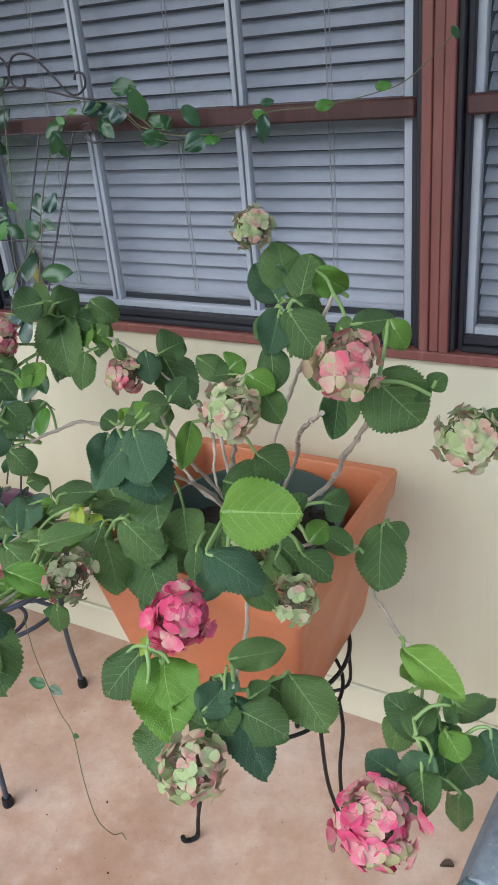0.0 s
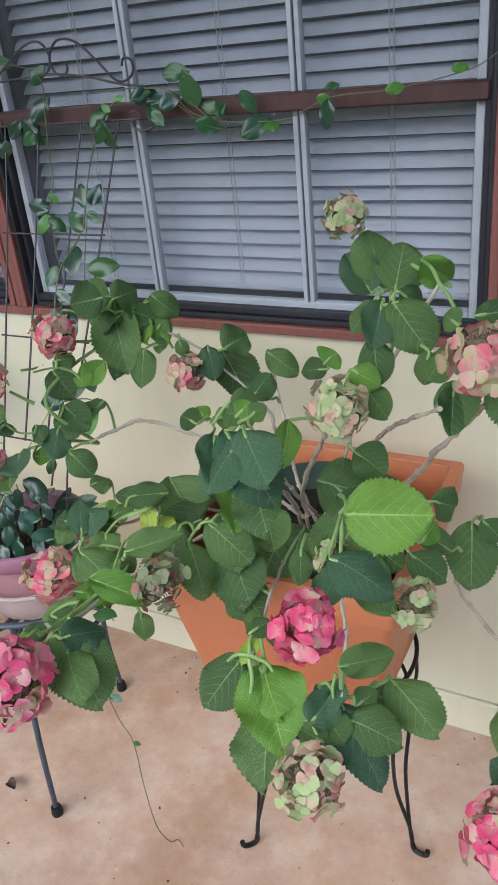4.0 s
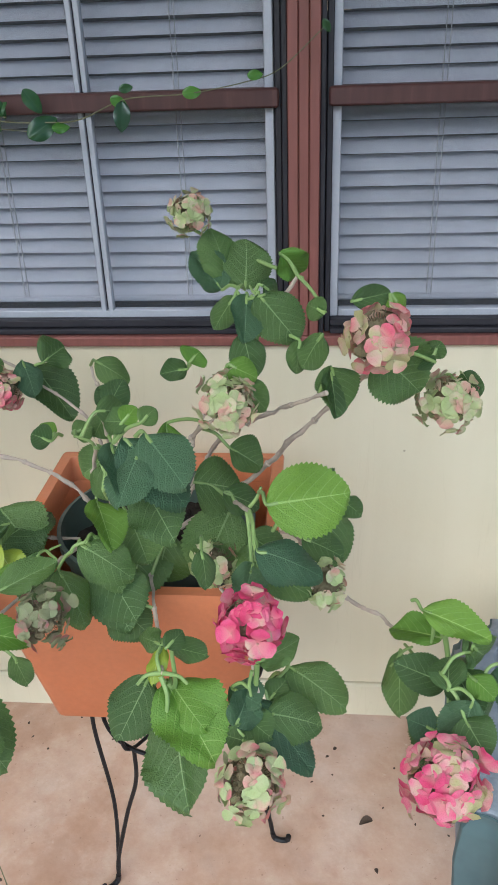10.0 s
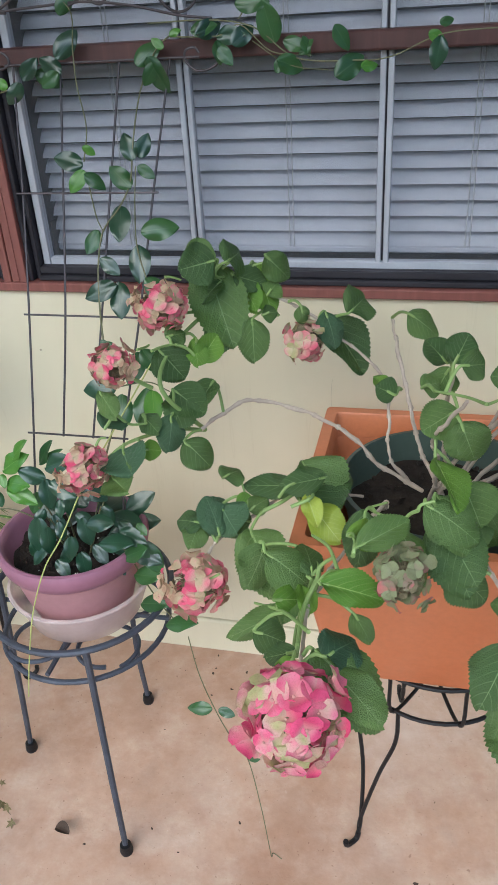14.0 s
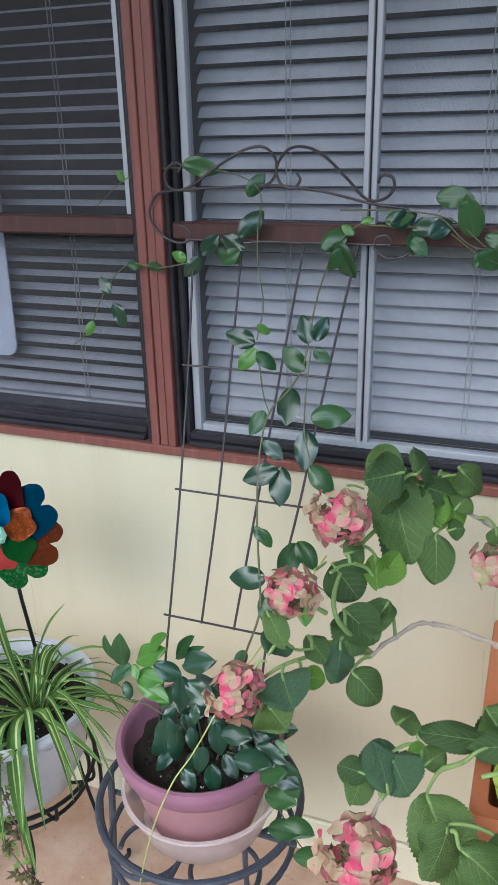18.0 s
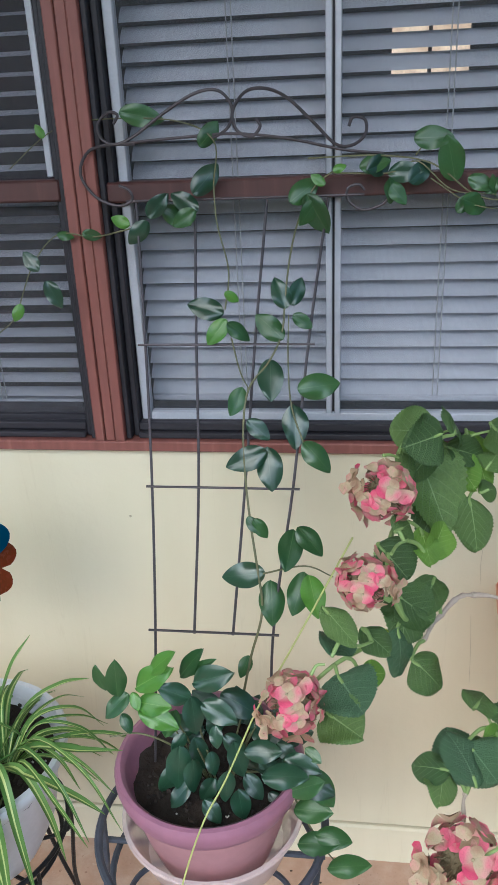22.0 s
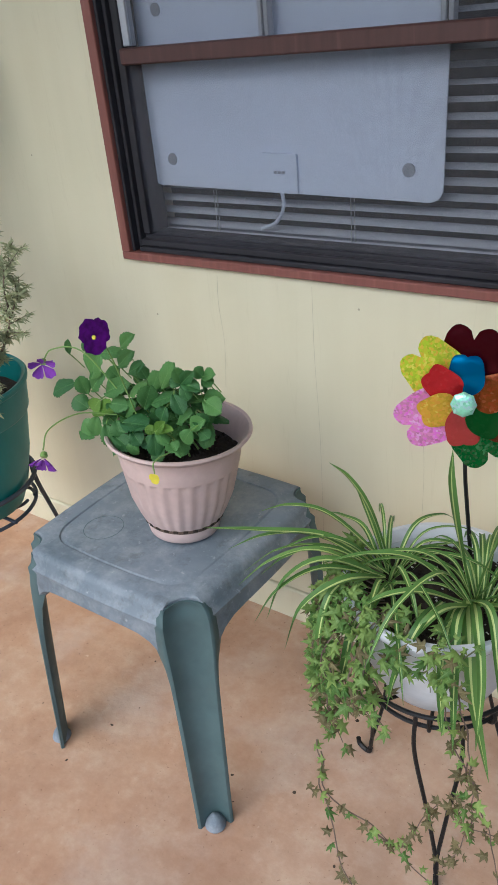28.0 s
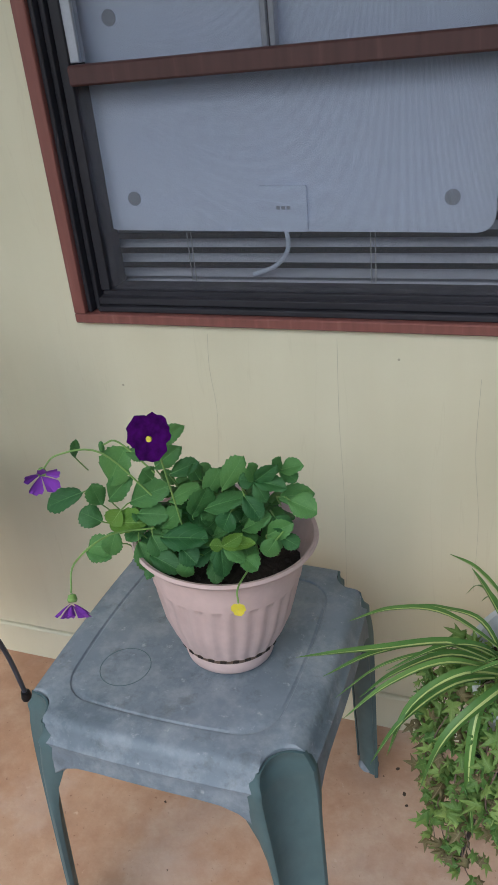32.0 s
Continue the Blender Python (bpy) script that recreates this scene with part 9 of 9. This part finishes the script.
    for at in ((-1.455, -0.39, 0.768), (-1.225, -0.34, 0.708), (-1.30, -0.37, 0.712)):
        bm = bmesh.new()
        bmesh.ops.create_icosphere(bm, subdivisions=2, radius=0.006, matrix=Matrix.Translation(Vector(at) + of) @ Matrix.Diagonal((0.7, 0.7, 1.5, 1)))
        part("bud", bm, M_PANSYLEAF, s)


pansies()


# ---- rosemary and the painted stone in the teal pot ----
def rosemary():
    s = thing("rosemary", "tall sparse grey-green rosemary shrub, partly dried", "plant", (-1.850, -0.350, 0.586))
    s.scale = (0.95, 0.95, 0.95)
    o = Vector((1.905, 0.375, -0.56))
    rng = random.Random(3)
    verts, faces = [], []

    def needle(p, d, length):
        d = d.normalized()
        side = d.orthogonal().normalized() * 0.0015
        up = d.cross(side).normalized() * 0.0007
        n = len(verts)
        mid = p + d * length * 0.5 + Vector((0, 0, -0.12 * length))
        verts.extend([p - side * 0.6, p + side * 0.6, mid + side + up, mid - side + up, p + d * length + Vector((0, 0, -0.25 * length))])
        faces.extend([(n, n + 1, n + 2, n + 3), (n + 3, n + 2, n + 4)])

    def branch(points, r, dense, start, length=0.017, twigs=0):
        pts = smooth_path([Vector(p) + o for p in points], 8)
        pts = [p + 0.016 * Vector((noise.noise(p * 14), noise.noise(p * 14 + Vector((5, 0, 0))), 0)) for p in pts]
        part("branch", tube(bmesh.new(), pts, r, r * 0.35, 6, wobble=0.3), M_BARK2, s, "thin woody branch")
        for k in range(len(pts) - 1):
            v = k / len(pts)
            if v < start:
                continue
            axis = (pts[k + 1] - pts[k])
            for _ in range(dense):
                p = pts[k] + axis * rng.random()
                d = axis.normalized() * rng.uniform(0.2, 0.9) + Vector((rng.uniform(-1, 1), rng.uniform(-1, 1), rng.uniform(-0.6, 0.5)))
                needle(p, d, length * rng.uniform(0.6, 1.2))
            if twigs and rng.random() < twigs:
                d = Vector((rng.uniform(-1, 1), rng.uniform(-0.8, 0.5), rng.uniform(0.1, 0.9))).normalized()
                size = rng.uniform(0.03, 0.07)
                q = [pts[k] + d * size * f + Vector((0, 0, -0.01 * f)) for f in (0, 0.35, 0.7, 1)]
                part("twig", tube(bmesh.new(), q, 0.0012, 0.0006, 5), M_BARK2, s)
                for f in range(16):
                    p = q[0] + (q[-1] - q[0]) * (f / 16)
                    for _ in range(3):
                        needle(p, d * 0.5 + Vector((rng.uniform(-1, 1), rng.uniform(-1, 1), rng.uniform(-0.7, 0.5))), length * rng.uniform(0.6, 1.1))

    for k in range(7):
        a = 0.9 * k
        branch([(-1.85 + 0.012 * math.cos(a), -0.365 + 0.012 * math.sin(a), 0.55), (-1.85 + 0.020 * math.cos(a), -0.365 + 0.02 * math.sin(a), 0.61), (-1.85 + 0.045 * math.cos(a), -0.36 + 0.04 * math.sin(a), 0.66 + 0.008 * k), (-1.85 + 0.060 * math.cos(a + 0.3), -0.35 + 0.05 * math.sin(a), 0.69 + 0.016 * k)], 0.0050, 1, 0.5, 0.016, 0.25)
    branch([(-1.885, -0.36, 0.55), (-1.925, -0.32, 0.75), (-1.965, -0.21, 0.98), (-1.985, -0.10, 1.16), (-1.975, -0.055, 1.30)], 0.0036, 6, 0.25, 0.021, 0.5)
    branch([(-1.885, -0.36, 0.55), (-1.945, -0.30, 0.80), (-1.990, -0.22, 1.02), (-2.035, -0.14, 1.20), (-2.07, -0.11, 1.31)], 0.0032, 6, 0.30, 0.021, 0.5)
    for k in range(7):
        x = -2.045 - 0.032 * k
        branch([(-1.95 - 0.012 * k, -0.37, 0.55), (x + 0.02, -0.34, 0.78), (x - 0.02, -0.28 + 0.01 * k, 1.02), (x + rng.uniform(-0.05, 0.03), -0.22, 1.25), (x + rng.uniform(-0.03, 0.05), -0.18, 1.45)], 0.0034, 22, 0.15, 0.020, 0.9)
    for pts in (((-1.86, -0.36, 0.55), (-1.83, -0.33, 0.68), (-1.79, -0.28, 0.80), (-1.755, -0.24, 0.885)), ((-1.86, -0.36, 0.55), (-1.80, -0.32, 0.66), (-1.76, -0.28, 0.76), (-1.74, -0.25, 0.80)), ((-1.86, -0.36, 0.55), (-1.84, -0.33, 0.72), (-1.81, -0.28, 0.86), (-1.80, -0.25, 0.92)),
                ((-1.85, -0.37, 0.55), (-1.79, -0.37, 0.68), (-1.755, -0.37, 0.72), (-1.735, -0.385, 0.66), (-1.735, -0.40, 0.58)), ((-1.86, -0.38, 0.55), (-1.79, -0.40, 0.66), (-1.76, -0.42, 0.64), (-1.755, -0.44, 0.56)),
                ((-1.86, -0.36, 0.55), (-1.85, -0.33, 0.70), (-1.85, -0.29, 0.82)), ((-1.84, -0.36, 0.58), (-1.77, -0.31, 0.70), (-1.75, -0.29, 0.82), (-1.77, -0.27, 0.86)), ((-1.79, -0.42, 0.62), (-1.75, -0.49, 0.59), (-1.79, -0.535, 0.560), (-1.85, -0.55, 0.558))):
        branch(pts, 0.0024, 9, 0.2, 0.021, 0.7)
    me = bpy.data.meshes.new("needles")
    me.from_pydata([tuple(v) for v in verts], [], faces)
    me.materials.append(M_NEEDLE)
    ob = new("needles", me)
    ob.parent = s
    tagged(ob, "narrow grey-green needles", kind="stuff")


rosemary()


def garden_stone():
    """A squat faceted blue-grey pot with a painted flower on its slanted top."""
    c = Vector((-1.888, -0.405, 0.566))
    s = thing("garden_ornament", "blue-grey faceted garden ornament with a painted flower on its slanted top", "ornament", c)
    lean = pose(0, 0, 0, 18, 5, 0) @ Matrix.Diagonal((1.3, 1.3, 1.22, 1))

    def wave(a, z):
        return 1 + 0.02 * math.cos(14 * a + 160 * z)

    part("body", lathe([(0.0, 0.0), (0.062, 0.0), (0.066, 0.03), (0.064, 0.06), (0.060, 0.085), (0.056, 0.087), (0.0, 0.08)], 84, wave=wave), M_BLUEGREY, s).matrix_basis = lean
    pale = plain("pale_blue_stone", (0.42, 0.50, 0.64), 0.6, 0, 0.8, 30)
    top = lean @ pose(0, 0, 0.082)
    part("top_plate", lathe([(0.0, 0.010), (0.048, 0.008), (0.054, 0.003), (0.054, -0.002), (0.0, -0.004)], 48), pale, s, "pale blue domed top").matrix_basis = top
    tints = {"red": (0.62, 0.02, 0.02), "cream": (0.85, 0.78, 0.45), "plum": (0.22, 0.02, 0.13), "leaf": (0.02, 0.16, 0.16)}
    mats = {k: plain("paint_" + k, v, 0.5, 0, 0.8, 60) for k, v in tints.items()}

    def dab(x, y, rx, ry, turn, key, z=0.0105):
        bm = bmesh.new()
        bmesh.ops.create_icosphere(bm, subdivisions=2, radius=1, matrix=pose(x, y, z, 0, 0, turn) @ Matrix.Diagonal((rx, ry, 0.0016, 1)))
        part("painted_" + ("leaf" if key == "leaf" else "petal"), bm, mats[key], s).matrix_basis = top

    for k in range(9):
        a = 2 * math.pi * k / 9
        dab(0.014 * math.cos(a), 0.014 * math.sin(a), 0.008, 0.0042, math.degrees(a), "cream", 0.010)
    dab(0, 0, 0.0075, 0.0075, 0, "red", 0.0115)
    for sx in (-1, 1):
        for k in range(5):
            a = 2 * math.pi * k / 5
            dab(sx * 0.031 + 0.006 * math.cos(a), 0.003 + 0.006 * math.sin(a), 0.005, 0.0035, math.degrees(a), "plum", 0.0095)
        dab(sx * 0.031, 0.003, 0.0025, 0.0025, 0, "red", 0.011)
        for lx, ly, t in ((0.022, 0.020, 60), (0.024, -0.016, -50), (0.040, 0.012, 20), (0.042, -0.006, -20), (0.012, 0.026, 100)):
            dab(sx * lx, ly, 0.008, 0.0035, t * sx, "leaf", 0.009)


garden_stone()


# ---- scraps on the floor ----
def scrap(x, y, size, seed):
    rng = random.Random(seed)
    bm = bmesh.new()
    bmesh.ops.create_icosphere(bm, subdivisions=1, radius=1, matrix=Matrix.Translation((x, y, FLOOR_Z + size * 0.22)) @ pose(0, 0, 0, 0, 0, rng.uniform(0, 180)) @ Matrix.Diagonal((size, size * rng.uniform(0.5, 0.9), size * 0.25, 1)))
    for v in bm.verts:
        v.co += Vector((rng.uniform(-0.3, 0.3), rng.uniform(-0.3, 0.3), 0)) * size
    tagged(part("soil_crumb", bm, M_DEBRIS), "dark dry crumb lying on the concrete", "debris", "crumbs on the floor")


for k, (x, y, size) in enumerate(((0.105, -0.475, 0.0045), (0.36, -0.14, 0.004), (0.375, -0.12, 0.004), (0.33, -0.20, 0.003), (0.46, -0.25, 0.003), (-0.26, -0.085, 0.004), (-0.33, -0.10, 0.004), (-0.24, -0.12, 0.0035),
                                 (-1.02, -0.14, 0.005), (-1.01, -0.17, 0.004), (-1.05, -0.17, 0.0045), (-1.00, -0.22, 0.005), (-0.98, -0.19, 0.004), (-1.07, -0.12, 0.004), (-1.02, -0.42, 0.0045), (-1.42, -0.48, 0.004), (-1.75, -0.56, 0.004),
                                 (0.10, -0.62, 0.003), (-0.10, -0.60, 0.003), (-1.25, -0.78, 0.003), (-1.62, -0.74, 0.003), (0.44, -0.42, 0.004), (-1.46, -0.30, 0.003))):
    scrap(x, y, size, k)
crumbs = random.Random(77)
for k in range(60):
    spot = crumbs.choice(((0.40, -0.12, 0.22, 0.08), (-0.15, -0.10, 0.25, 0.06), (-1.0, -0.15, 0.12, 0.08), (0.1, -0.45, 0.5, 0.2), (-0.8, -0.55, 0.4, 0.15), (-1.5, -0.6, 0.4, 0.2)))
    scrap(spot[0] + crumbs.uniform(-1, 1) * spot[2], spot[1] + crumbs.uniform(-1, 1) * spot[3], crumbs.uniform(0.0015, 0.0035), 100 + k)


def dry_leaf(x, y, size, turn, lab):
    me = blade_mesh("dry_leaf", elliptic, 10, 4, 0.5, 0.4, 0, 0, 0.02, 0.5, M_DEBRIS)
    ob = new("dry_leaf", me)
    ob.matrix_basis = pose(x, y, FLOOR_Z + 0.003 + size * 0.3, 0, 0, turn) @ Matrix.Diagonal((size * 0.5, size, size * 0.6, 1))
    tagged(ob, lab, "dry leaf")


dry_leaf(-0.477, -0.506, 0.038, 70, "small curled brown leaf lying on the concrete")
dry_leaf(0.441, -0.381, 0.012, 20, "small brown leaf scrap lying on the concrete")
dry_leaf(0.439, -0.285, 0.026, 100, "small brown leaf scrap lying on the concrete")
runner = thing("hanging_runner", "thin dry runner with green leaves, hanging to the concrete", "vine", (-0.125, -0.468, 0.0))
BACK = Matrix.Translation((0.125, 0.468, 0.0))
rod("stem", [BACK @ Vector(p) for p in ((-0.228, -0.470, 0.480), (-0.215, -0.480, 0.42), (-0.196, -0.486, 0.362), (-0.172, -0.495, 0.315), (-0.148, -0.501, 0.281), (-0.128, -0.52, 0.20), (-0.120, -0.52, 0.11), (-0.125, -0.49, 0.03), (-0.128, -0.468, 0.004), (-0.112, -0.475, 0.003))], 0.0008, M_VINE, runner)
for b, q, w in (((-0.198, -0.488, 0.362), (-0.236, -0.492, 0.360), 0.020), ((-0.190, -0.486, 0.360), (-0.165, -0.488, 0.352), 0.015), ((-0.146, -0.503, 0.283), (-0.128, -0.508, 0.292), 0.009)):
    again("leaf", V_MESH["n"][0], runner, BACK @ place(b, q, w, (0.1, -0.8, 0.6)))
